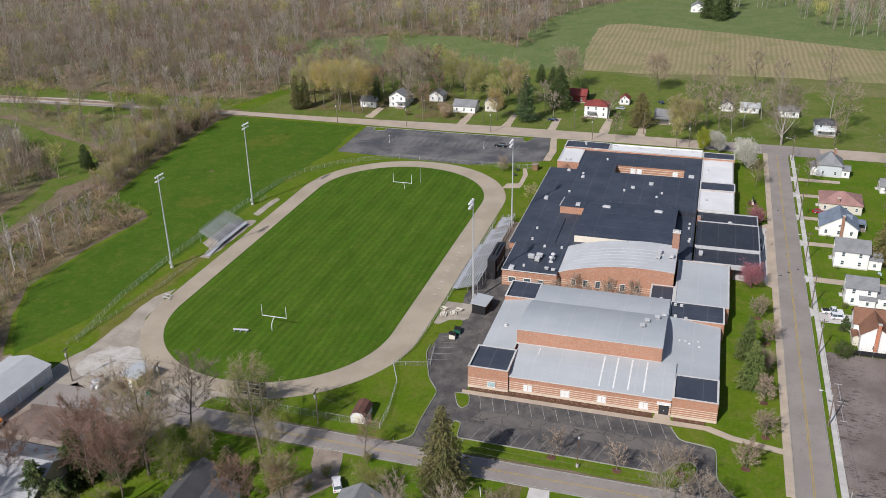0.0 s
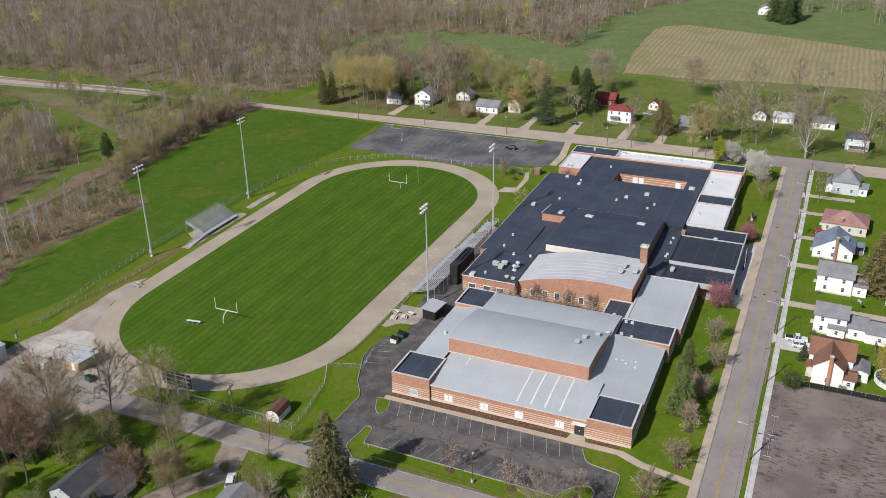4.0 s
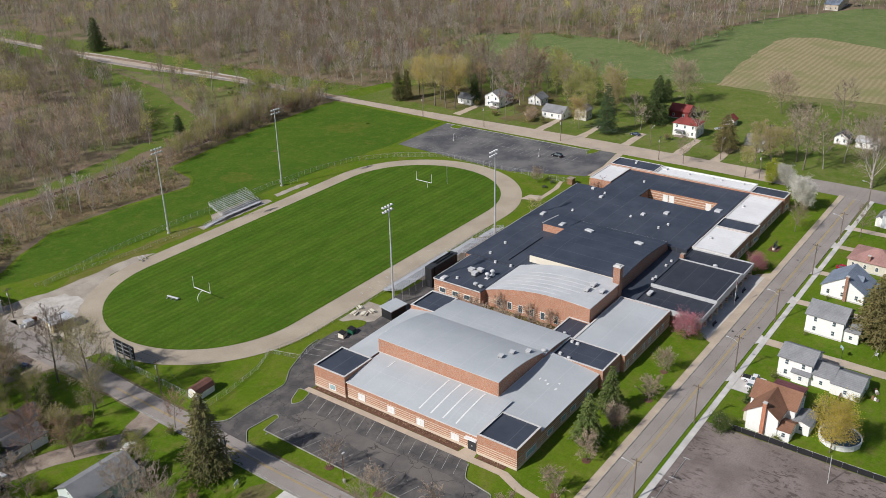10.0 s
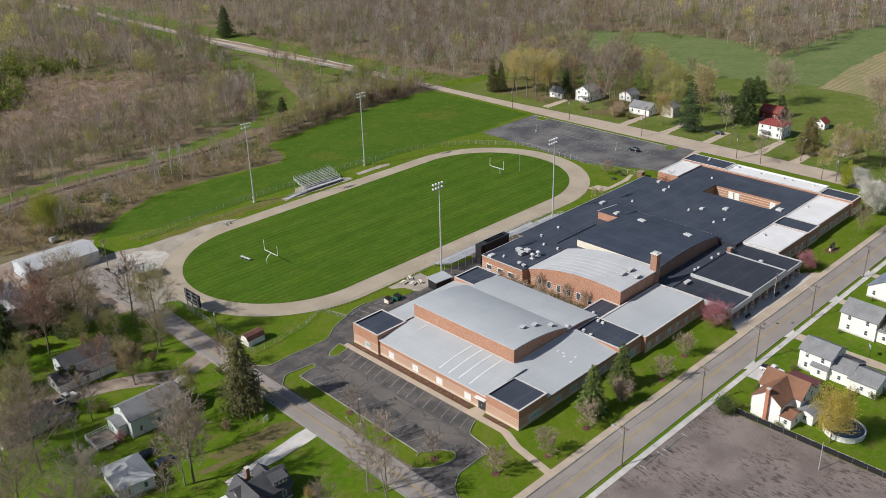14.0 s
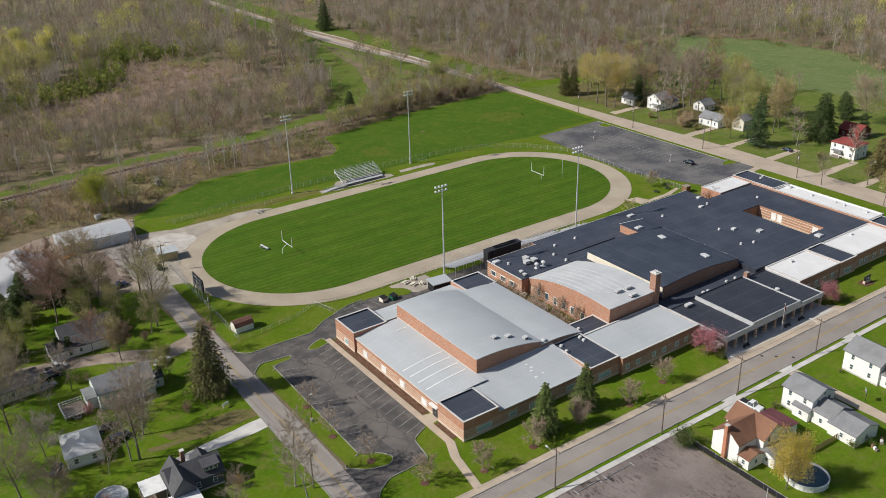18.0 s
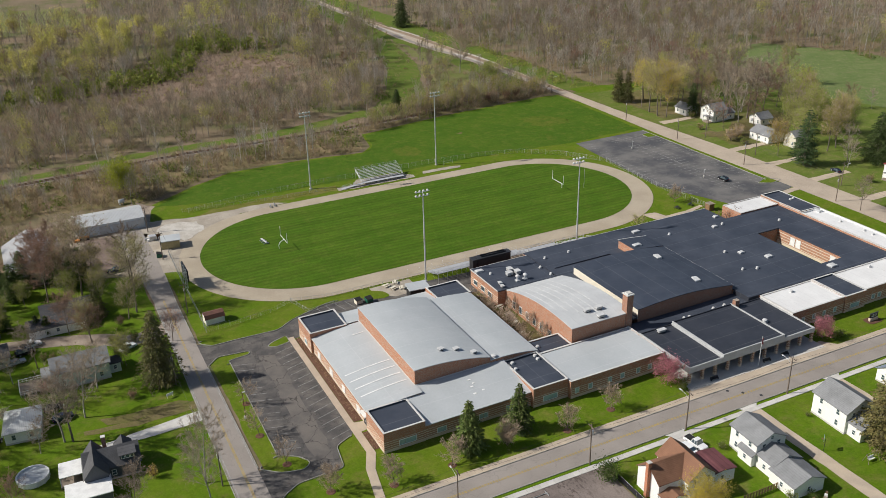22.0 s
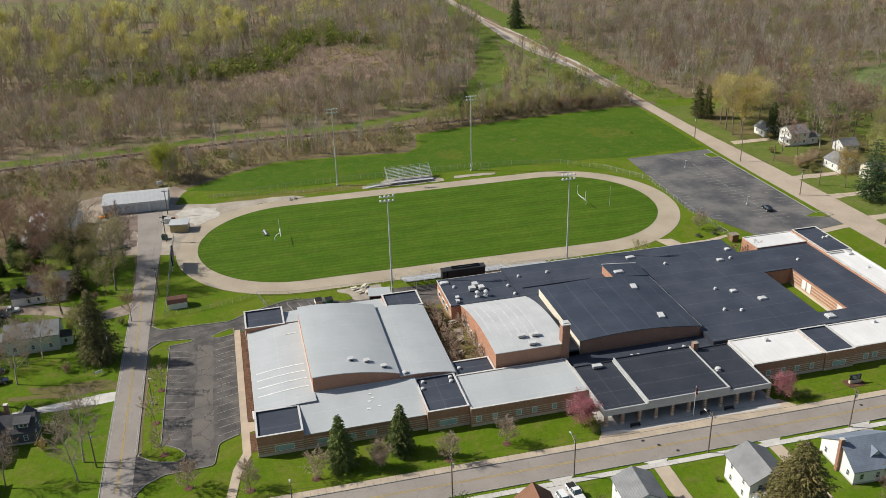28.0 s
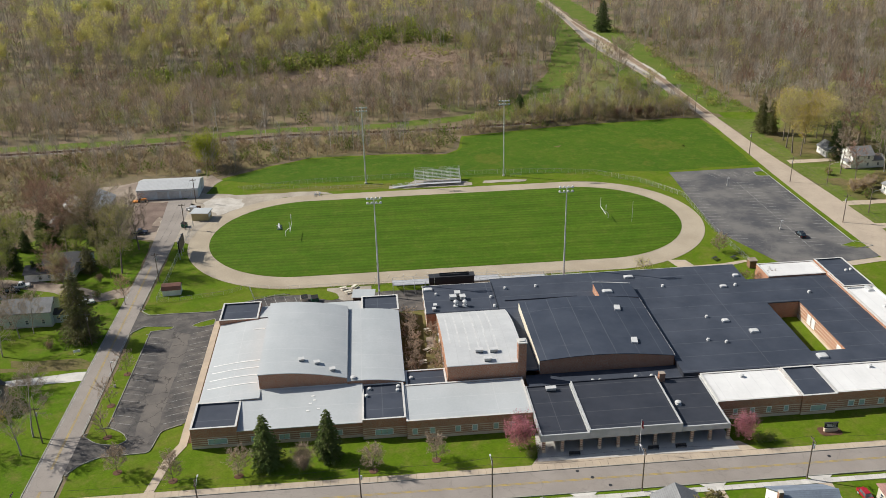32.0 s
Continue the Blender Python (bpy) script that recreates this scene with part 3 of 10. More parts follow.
ground_piece("road_verge", wobbly([(116, 150), (126, 118), (128.4, 140), (126.9, 188), (124.6, 222), (119.9, 248), (117, 290), (118.4, 326), (119.2, 430), (116, 560), (106, 560), (108, 460), (110, 330), (114, 215)], 6, 1.5, 17), -0.085, "road_grass", "green verge along the far road", "grass")
ground_piece("road_verge", wobbly([(135, 150), (136.6, 118), (157, 118), (154, 160), (152, 215), (148, 330), (142, 520), (124.5, 540), (130.6, 330), (133.6, 206)], 6, 1.5, 18), -0.085, "road_grass", "green verge along the far road", "grass")
for k, shoulder in enumerate(([(121.8, 330), (123.4, 330), (125.2, 292), (123.0, 292)], [(127.6, 326), (129.2, 328), (132.6, 288), (130.9, 288)], [(126.4, 236), (129.2, 222), (131.2, 196), (129.6, 196)], [(134.0, 226), (135.6, 226), (136.6, 188), (135.0, 186)], [(117.6, 300), (119.6, 300), (121.6, 270), (119.6, 268)])):
    ground_piece("gravel_shoulder", wobbly(shoulder, 4, 0.5, 19 + k), 0.032, "gravel_white", "pale gravel shoulder of the far road", "gravel")
ground_piece("worn_verge", wobbly([(-77, 35), (-61, 38.5), (-40, 41), (-19.5, 41), (-18, 46.2), (-40, 47), (-66, 46), (-76, 40)], 3, 0.5, 44), -0.015, "verge_dry", "worn yellowish grass between the track and the fence", "grass")
ground_piece("dry_strip", wobbly([(255, -44), (246, -92), (241, -133), (233, -175), (233, -300), (272, -300), (266, -178), (268, -153), (264, -104), (259, -67)], 5, 1.5, 47), -0.05, "rough_grass", "strip of dry olive grass beside the stubble", "grass")
ground_piece("wood_glade", wobbly([(72, 146), (112, 128), (113, 215), (110, 290), (101, 215)], 5, 2.0, 45), -0.092, "rough_grass", "rough grass under thin trees beside the far road", "grass")
ground_piece("side_lawn", wobbly([(138.5, 120), (139.5, 108), (178, 103), (178, 111), (153, 119)], 4, 0.6, 46), -0.052, "yard", "bright mown lawn at the wood's edge", "lawn")
ground_piece("far_clearing", wobbly([(-330, 500), (-200, 492), (-90, 462), (-48, 470), (-60, 560), (-330, 600)], 8, 3, 41), -0.08, "rough_grass", "open green clearing behind the woods", "meadow")
ground_piece("pale_gravel", wobbly([(-83, 41), (-73, 37.5), (-72, 30), (-80, 23), (-86, 28), (-88, 36)], 2, 0.8, 42), 0.02, "gravel_white", "patch of pale crushed stone beside the barn", "gravel")
ground_piece("outer_fields", [(-900, -900), (900, -900), (900, -420), (140, -330), (139, -141), (-28, -240), (-91, -240), (-91, -142), (-100, -142), (-420, -134), (-900, -130)], -0.10, "yard", "open grass beyond the last yards", "grass")
ground_piece("west_meadow", [(-900, -122), (-420, -122), (-192, -126), (-192, -4), (-300, -2), (-900, -10)], -0.10, "yard_pale", "open grass west of the house yards", "grass")
ground_piece("railside_grass", wobbly([(-300, 61), (-152, 63), (-118, 71), (-97, 67), (-86, 64.5), (-66, 77), (-50, 84.5), (-20, 84.5), (5, 80.5), (10, 86.5), (13, 104.5), (40, 108), (61, 112), (117, 116), (127, 115), (126, 139), (58, 139), (44, 119), (-10, 109), (-60, 110.5), (-100, 106.5), (-160, 101.5), (-300, 96)], 5, 0.6, 43), -0.075, "dry_grass", "tan dead grass and brush beside the railway", "grass")
ground_piece("far_road_surface", wobbly([(129.4, 118), (131.8, 118), (131.0, 160), (130.0, 188), (127.6, 222), (123.6, 250), (121.0, 290), (121.6, 326), (122.6, 365), (122.0, 430), (120, 560), (116, 900), (113, 900), (117, 560), (119.2, 430), (119.8, 370), (118.8, 326), (117.6, 290), (120.4, 248), (125.0, 222), (127.3, 188), (128.9, 150)], 6, 0.25, 61), 0.04, "street", "worn asphalt of the far road between pale shoulders", "road")
ground_piece("dirt_lane", wobbly([(132.4, 118), (135.2, 118), (134.8, 190), (133.6, 225), (130.6, 295), (126.4, 330), (125.0, 365), (123.4, 365), (123.6, 330), (126.4, 295), (130.0, 225), (131.6, 188), (132.0, 160)], 6, 0.4, 62), 0.036, "lane_dirt", "brown bare dirt lane beside the far road", "road")


ground_piece("leaf_patch", wobbly([(146, 84), (147, 46), (156, 42), (176, 48), (186, 62), (190, 96), (166, 98), (152, 90)], 3, 1.5, 84), -0.045, "yard_litter", "thin grass and leaf litter under the golden trees", "ground")
ground_piece("leaf_patch", wobbly([(146, 26), (146, 2), (156, -2), (174, 4), (196, 24), (200, 52), (178, 44), (160, 24)], 3, 1.5, 85), -0.047, "yard_litter", "thin grass and leaf litter between the houses", "ground")
ground_piece("dry_patch", wobbly([(89.6, 86), (99.7, 86), (106, 76), (107, 71), (102, 66.5), (91, 70.5), (88, 79)], 1.5, 1.8, 89), -0.02, "turf_dry", "thin yellowish patch in the practice field's grass", "lawn")
ground_piece("dry_patch", wobbly([(86.2, 61), (88.5, 54), (85.5, 50), (82.6, 53)], 2, 0.3, 90), -0.02, "turf_dry", "thin yellowish patch in the practice field's grass", "lawn")
ground_piece("dry_patch", wobbly([(16, 75), (26.5, 76.5), (28.5, 68), (24.6, 62), (17, 67)], 1.5, 1.4, 91), -0.02, "turf_dry", "thin yellowish patch in the practice field's grass", "lawn")
ground_piece("bare_patch", wobbly([(52.4, 81.2), (56.4, 82.4), (54.4, 79.4)], 1, 0.12, 92), -0.018, "yard_litter", "small bare patch in the practice field", "lawn")
ground_piece("crossing", wobbly([(128.8, -110), (141.8, -110), (141.9, -152), (128.8, -152)], 4, 0.2, 93), 0.03, "street", "grey asphalt where the two roads meet", "road")
ground_piece("mud_patch", wobbly([(-110, 31), (-103, 30.6), (-93, 29.6), (-95, 26.5), (-99.4, 22.4), (-104, 25.5), (-112.4, 28)], 2, 0.9, 86), -0.02, "mud", "dark wet mud on the work yard", "ground")
ground_piece("mud_patch", wobbly([(-112, 20), (-104, 18), (-97, 12), (-103, 10), (-111, 14)], 2, 0.9, 87), -0.02, "mud", "dark wet mud on the work yard", "ground")
ground_piece("worn_strip", wobbly([(-99.4, -73.6), (-102.4, -72.1), (-110, -72.2), (-119.6, -71.1), (-119.0, -74.0), (-113.6, -75.6), (-103.2, -75.0)], 2, 0.4, 88), -0.012, "yard_litter", "worn brown strip across the lawn", "ground")
ground_piece("marsh_pool", wobbly([(-20, 314), (-9, 313), (-6, 321), (-18, 323)], 2, 0.8, 81), -0.06, "water", "small dark pool of water in the marsh", "water")


# ---- the school ----
school = thing("school", -20, -85, 0, 0, "low red brick school with black, grey and white flat roofs", "school")


def sp(name, bm, material, parent=school, label=""):
    ob = part(name, bm, material, parent, label)
    if parent is school:
        ob.matrix_parent_inverse = Matrix.Translation((20, 85, 0))
    return ob


def flat_block(x0, x1, y0, y1, z, roof, wall="brick", parapet=0.35, label="", t=0.35, coping="coping"):
    """A flat-roofed block: a wall ring with its parapet, the roof inside it, and a metal coping round the top."""
    bm = bmesh.new()
    zt = z + parapet
    for r in ((x0, x1, y0, y0 + t), (x0, x1, y1 - t, y1), (x0, x0 + t, y0 + t, y1 - t), (x1 - t, x1, y0 + t, y1 - t)):
        box(bm, *r, 0, zt)
    w = sp("wall", bm, wall)
    sp("roof", boxes((x0 + t, x1 - t, y0 + t, y1 - t, z - 0.3, z)), roof, label=label)
    if parapet > 0.2:
        bm = bmesh.new()
        for r in ((x0 + t, x1 - t, y0 + t, y0 + t + 0.03), (x0 + t, x1 - t, y1 - t - 0.03, y1 - t), (x0 + t, x0 + t + 0.03, y0 + t + 0.03, y1 - t - 0.03), (x1 - t - 0.03, x1 - t, y0 + t + 0.03, y1 - t - 0.03)):
            box(bm, *r, z + 0.002, zt)
        sp("flashing", bm, roof)
    if parapet >= 0.1:
        bm = bmesh.new()
        o = 0.05
        for r in ((x0 - o, x1 + o, y0 - o, y0 + t + o), (x0 - o, x1 + o, y1 - t - o, y1 + o), (x0 - o, x0 + t + o, y0 + t + o, y1 - t - o), (x1 - t - o, x1 + o, y0 + t + o, y1 - t - o)):
            box(bm, *r, zt, zt + 0.08)
        sp("coping", bm, coping)
    return w


def curved(x0, x1, y0, y1, height, z0, n=14, axis="x"):
    """A solid whose top follows height(u), u from 0 to 1 along the axis."""
    bm = bmesh.new()
    cols = []
    for i in range(n + 1):
        u = i / n
        h = height(u)
        if axis == "x":
            x = x0 + (x1 - x0) * u
            pts = ((x, y0, z0), (x, y1, z0), (x, y1, h), (x, y0, h))
        else:
            y = y0 + (y1 - y0) * u
            pts = ((x1, y, z0), (x0, y, z0), (x0, y, h), (x1, y, h))
        cols.append([bm.verts.new(p) for p in pts])
    for a, b in zip(cols, cols[1:]):
        for i in range(4):
            j = (i + 1) % 4
            bm.faces.new((a[i], b[i], b[j], a[j]))
    bm.faces.new(cols[0])
    bm.faces.new(cols[-1][::-1])
    bmesh.ops.recalc_face_normals(bm, faces=bm.faces[:])
    return bm


def lid(x0, x1, y0, y1, height, thick=0.18, n=14, axis="x", over=0.12):
    """A roof skin that lies on a curved top."""
    bm = bmesh.new()
    rows = []
    for i in range(n + 1):
        u = i / n
        h = height(u)
        if axis == "x":
            x = x0 - over + (x1 - x0 + 2 * over) * u
            pts = ((x, y0 - over, h + 0.01), (x, y1 + over, h + 0.01), (x, y1 + over, h + thick), (x, y0 - over, h + thick))
        else:
            y = y0 - over + (y1 - y0 + 2 * over) * u
            pts = ((x0 - over, y, h + 0.01), (x1 + over, y, h + 0.01), (x1 + over, y, h + thick), (x0 - over, y, h + thick))
        rows.append([bm.verts.new(p) for p in pts])
    for a, b in zip(rows, rows[1:]):
        for i in range(4):
            j = (i + 1) % 4
            bm.faces.new((a[i], b[i], b[j], a[j]))
    bm.faces.new(rows[0])
    bm.faces.new(rows[-1][::-1])
    bmesh.ops.recalc_face_normals(bm, faces=bm.faces[:])
    return bm


# west gymnasium wing
flat_block(-67, -56.9, -67.1, -57.4, 5.35, "roof_black")
flat_block(-66.9, -57, -114.3, -104.4, 4.75, "roof_black")
flat_block(-29.7, -19.8, -66.4, -57.8, 5.1, "roof_black")
flat_block(-29.9, -20.4, -115.2, -101.2, 4.65, "roof_black")
west_eave = lambda u: 4.15 + 1.25 * math.sin(u * math.pi / 2)
sp("wall", curved(-66.4, -53.25, -104.3, -67.2, west_eave, 0), "brick")
sp("roof", lid(-66.4, -53.2, -104.3, -67.2, west_eave, over=0.25), "roof_grey", label="pale grey curved membrane roof")
sp("wall", curved(-56.95, -29.95, -114.2, -101.0, lambda u: 3.75 + 1.6 * u, 0, 6, "y"), "brick")
sp("roof", lid(-56.9, -29.95, -114.2, -100.9, lambda u: 3.75 + 1.6 * u, n=6, axis="y", over=0.2), "roof_grey")
sp("wall", curved(-56.85, -29.75, -66.15, -57.9, lambda u: 5.35 - 1.3 * u, 0, 6, "y"), "brick")
sp("roof", lid(-56.85, -29.75, -66.1, -57.9, lambda u: 5.35 - 1.3 * u, n=6, axis="y", over=0.2), "roof_grey")
gym = lambda u: 9.25 + 0.7 * math.sin(u * 2.0) - 2.95 * u ** 1.7
sp("wall", curved(-53.2, -33.25, -101.0, -66.2, gym, 0), "brick")
sp("roof", lid(-53.2, -33.25, -101.0, -66.2, gym), "roof_grey", label="pale grey barrel roof over the gymnasium")
east = lambda u: 6.15 + 0.15 * math.sin(u * 3) - 1.1 * u * u
sp("wall", curved(-33.2, -20.0, -101.1, -66.45, east, 0), "brick")
sp("roof", lid(-33.1, -20.0, -101.1, -66.45, east), "roof_grey")
# classroom wing along the street
flat_block(-20.35, 7.3, -116.3, -102.0, 4.55, "roof_grey", parapet=0.12)
flat_block(-19.7, -10.2, -101.9, -95.5, 4.2, "roof_black", parapet=0.2)
# middle hall with the curved roof
mid = lambda u: 8.3 + 1.0 * math.sin(u * math.pi * 0.8) - 4.25 * u ** 2.2
sp("wall", curved(-10.0, 8.3, -101.3, -69.0, mid, 0, 14, "y"), "brick")
sp("roof", lid(-10.0, 8.3, -101.3, -69.0, mid, axis="y"), "roof_pale", label="pale grey curved roof over the middle hall")
chim = sp("chimney", boxes((6.5, 8.4, -101.6, -99.6, 4, 13.4)), "brick_old")
sp("chimney_cap", boxes((6.35, 8.55, -101.75, -99.45, 13.4, 13.65), (6.8, 8.1, -101.2, -100.0, 13.65, 13.9)), "coping", chim)
# large black-roofed hall
hall = lambda u: 7.1 + 1.15 * math.sin(u * math.pi) - 0.9 * u
sp("wall", curved(12.0, 44.4, -99.6, -70.2, hall, 0), "brick_old")
sp("roof", lid(12.0, 44.4, -99.6, -70.2, hall), "roof_hall", label="black membrane roof over the auditorium")
sp("wall", boxes((11.85, 11.998, -99.6, -70.2, 4.4, 7.05)), "cream", label="cream painted side wall of the auditorium")
corner = lambda u: hall(0.676 + 0.324 * u) + 0.25 * u
sp("wall", curved(33.9, 44.4, -70.15, -62.0, corner, 0, 6), "brick")
sp("roof", lid(33.8, 44.4, -70.05, -61.95, corner, n=6, over=0.05), "roof_hall")
sp("coping", lid(33.7, 44.4, -62.0, -61.75, lambda u: corner(u) + 0.16, 0.1, 6, over=0.02), "coping")
sp("flashing", boxes((44.7, 44.79, -105.5, -99.82, 3.6, 5.02)), "roof_black2", label="black membrane turned up against a wall")
sp("roof_curb", boxes((9.0, 29.0, -64.75, -64.45, 4.9, 5.3), bevel=0.04), "roof_black", label="long low black curb across the flat roof")
sp("roof_curb", boxes((6.55, 6.85, -68.9, -53.0, 4.9, 5.16), bevel=0.03), "roof_black2", label="low black ridge where two roofs meet")
sp("chimney", boxes((38.4, 39.8, -107.2, -106.0, 3.4, 6.3)), "brick_old", label="short brick stack beside the entrance roof")
for x in (-8.4, -6.2, -4.0, -1.8, 0.4, 2.6):
    sp("roof_rib", lid(x - 0.2, x + 0.2, -98.5 + abs(x) * 0.8, -69.6, lambda u, a=(2.8 + abs(x) * 0.8) / 32.3: mid(a + (0.981 - a) * u) + 0.155, 0.05, 14, "y", over=0), "roof_rib", label="pale rib along the curved roof")
# wide flat roofs behind
for r in ((-12.6, 6.78, -69.0, -53.0), (6.8, 12.0, -69.0, -50.9), (12.02, 78.0, -62.0, -50.9), (12.02, 33.8, -70.1, -62.02)):
    sp("wall", boxes((*r, 0, 4.68)), "brick")
for r in ((-12.7, 6.75, -69.0, -52.9), (6.7, 12.0, -69.0, -50.8), (12.0, 78.1, -61.9, -50.8), (12.0, 33.8, -70.1, -61.9), (44.75, 78.1, -105.6, -61.9), (8.4, 11.8, -99.7, -69.05), (78.1, 101.5, -74.9, -60.8), (87.0, 101.5, -105.8, -74.9), (78.1, 87.0, -105.8, -99.9)):
    sp("roof", boxes((*r, 4.7, 5.0)), "roof_black", label="wide flat black membrane roof with pale seams")
for r in ((44.8, 78.05, -105.5, -62), (78.05, 101.4, -74.6, -60.9), (87.1, 101.4, -105.6, -74.6), (78.05, 87.1, -105.6, -100.0)):
    sp("wall", boxes((*r, 0, 4.68)), "brick")
sp("wall", boxes((8.4, 44.7, -105.5, -99.8, 0, 3.38)), "brick")
sp("roof", boxes((8.4, 44.75, -105.6, -99.75, 3.4, 3.6)), "roof_black", label="low black roof strip beside the auditorium")
# north wing
flat_block(84.6, 101.3, -60.7, -52.3, 5.3, "roof_white", parapet=0.1)
flat_block(101.8, 110.2, -70.0, -52.2, 5.5, "roof_black", parapet=0.3)
flat_block(101.8, 110.2, -105.8, -70.2, 5.3, "roof_white", parapet=0.3)
flat_block(48.5, 67.6, -117.6, -105.9, 4.75, "roof_white", parapet=0.1)
sp("fascia", boxes((48.42, 48.5, -117.6, -106.1, 4.0, 4.82)), "coping")
sp("flashing", boxes((44.8, 48.3, -105.66, -105.52, 3.3, 5.02)), "roof_black2")
flat_block(67.7, 75.7, -117.9, -105.95, 4.7, "roof_black", parapet=0.3)
flat_block(75.8, 101.0, -117.3, -106.0, 4.75, "roof_white", parapet=0.1)
flat_block(101.2, 108.4, -117.8, -106.0, 5.2, "roof_black", parapet=0.3)
# entrance pavilion: three flat roofs with white fascias over a row of striped columns
sp("wall", boxes((8.6, 47.6, -117.6, -106.1, 0, 3.45)), "brick_old", label="recessed entrance wall of dark brick")
for x0, x1, z in ((7.4, 17.8, 4.75), (17.85, 37.9, 5.35), (37.95, 48.4, 4.45)):
    sp("roof", boxes((x0 + 0.3, x1 - 0.3, -124.7, -106.4, 3.5, z - 0.3)), "roof_black2", label="flat black roof over the entrance")
    sp("fascia", boxes((x0, x1, -125.05, -124.72, 3.2, z), (x0, x0 + 0.28, -124.7, -106.1, 3.2, z), (x1 - 0.28, x1, -124.7, -106.1, 3.2, z)), "fascia_shaded", label="broad white fascia round the entrance roof")
    sp("flashing", boxes((x0 + 0.3, x1 - 0.3, -106.38, -106.1, 3.2, z - 0.05)), "roof_black2")
for k in range(12):
    x = 13.4 + 2.35 * k
    win = sp("window", boxes((x - 1.05, x + 1.05, -117.7, -117.58, 0.55, 0.67), (x - 1.05, x + 1.05, -117.7, -117.58, 2.7, 2.82), (x - 1.05, x - 0.95, -117.7, -117.58, 0.67, 2.7), (x + 0.95, x + 1.05, -117.7, -117.58, 0.67, 2.7), (x - 0.04, x + 0.04, -117.68, -117.58, 0.67, 2.7)), "trim_white", label="white-framed window of the entrance front")
    part("pane", boxes((x - 0.95, x + 0.95, -117.64, -117.59, 0.67, 2.7)), "glass", win).matrix_parent_inverse = win.matrix_world.inverted()
col_bm = boxes((-0.3, 0.3, -0.3, 0.3, 0.75, 3.2))
column = sp("column", col_bm, "brick_old")
column.matrix_basis = Matrix.Translation((8.2 + 20, -124.3 + 85, 0))
column.matrix_parent_inverse = Matrix.Identity(4)
base = part("column_base", boxes((-0.36, 0.36, -0.36, 0.36, 0, 0.75), bevel=0.03), "band", column)
rings = [part("stone_course", boxes((-0.33, 0.33, -0.33, 0.33, z, z + 0.2)), "band", column) for z in (1.1, 1.6, 2.1, 2.6, 2.98)]
for i in range(1, 11):
    c = column.copy()
    scene.collection.objects.link(c)
    c.matrix_basis = Matrix.Translation((8.2 + 4.02 * i + 20, -124.3 + 85, 0))
    for o in (base, *rings):
        k = o.copy()
        scene.collection.objects.link(k)
        k.parent = c


# ---- the school's courses, windows, copings ----
def course(x0, x1, y0, y1, zs, h=0.16, mat="band"):
    """Level stone courses on a wall that runs along x or along y, each a little proud of the brick."""
    for z in zs:
        sp("stone_course", boxes((x0, x1, y0, y1, z, z + h)), mat)


LINES = (0.95, 1.5, 2.05, 2.6)
d = 0.035
for y0, y1, x in ((-104.3, -67.2, -66.4), (-67.1, -57.4, -67.0), (-114.3, -104.4, -66.9)):
    course(x - d, x - 0.002, y0, y1, LINES)
    sp("base_course", boxes((x - 0.06, x - 0.002, y0, y1, 0, 0.7)), "band")
for x0, x1, y in ((-66.9, -57.0, -114.3), (-56.9, -30.0, -114.2), (-29.9, -20.4, -115.2), (-20.3, 7.3, -116.3), (47.8, 67.6, -117.6), (67.7, 75.7, -117.9), (75.8, 101.0, -117.3), (101.2, 108.4, -117.8)):
    course(x0, x1, y - d, y - 0.002, LINES)
    sp("base_course", boxes((x0, x1, y - 0.06, y - 0.002, 0, 0.7)), "band")
course(-10.0 - d, -10.002, -101.3, -69.0, (1.2, 1.8, 2.4))
course(-12.6 - d, -12.602, -69.0, -53.0, (1.0, 1.6, 2.2, 2.8))
course(101.4 + 0.002, 101.4 + d, -74.6, -60.9, LINES)
for z in (1.0, 1.9, 2.8, 3.7):
    sp("stone_course", boxes((87.1 - d, 87.098, -99.9, -74.9, z, z + 0.22)), "band")
sp("base_course", boxes((87.02, 87.098, -99.9, -74.9, 0, 0.8)), "band")


def school_window(x, y, w, h, z, side, pane="glass_pale", bars=1):
    """A framed window proud of its wall: side 'w' looks along -x, 's' along -y."""
    def b(u0, u1, v0, v1, dep):
        if side == "w":
            return (x - dep, x + 0.01, y + u0, y + u1, z + v0, z + v1)
        return (x + u0, x + u1, y - dep, y + 0.01, z + v0, z + v1)
    fr = 0.12
    win = sp("window", boxes(b(-w / 2, w / 2, 0, fr, 0.1), b(-w / 2, w / 2, h - fr, h, 0.1), b(-w / 2, -w / 2 + fr, fr, h - fr, 0.1), b(w / 2 - fr, w / 2, fr, h - fr, 0.1)), "trim_white")
    for i in range(bars + 1):
        u0 = -w / 2 + fr + (w - 2 * fr) * i / (bars + 1)
        u1 = -w / 2 + fr + (w - 2 * fr) * (i + 1) / (bars + 1)
        ob = part("pane", boxes(b(u0 + 0.04, u1 - 0.04, fr, h - fr, 0.05)), pane, win)
        ob.matrix_parent_inverse = Matrix.Identity(4)
    return win


for y in (-63.1, ):
    school_window(-67.04, y, 2.0, 1.5, 0.8, "w")
for y in (-71.7, -80.5, -88.9, -98.3):
    school_window(-66.44, y, 2.1, 1.7, 0.75, "w", "trim_white")
for x in (-61.3, ):
    school_window(x, -114.34, 4.2, 1.5, 0.9, "s", bars=2)
for x in (-53.0, -47.0, -42.5, -35.5):
    school_window(x, -114.24, 2.4, 1.4, 0.9, "s")
for x in (-25.3, ):
    school_window(x, -115.24, 4.0, 1.5, 0.9, "s", bars=2)
for x in (-18.6, -14.8, -9.2, -5.5, -0.8, 2.7):
    school_window(x, -116.34, 1.2, 1.5, 1.2, "s", bars=0)
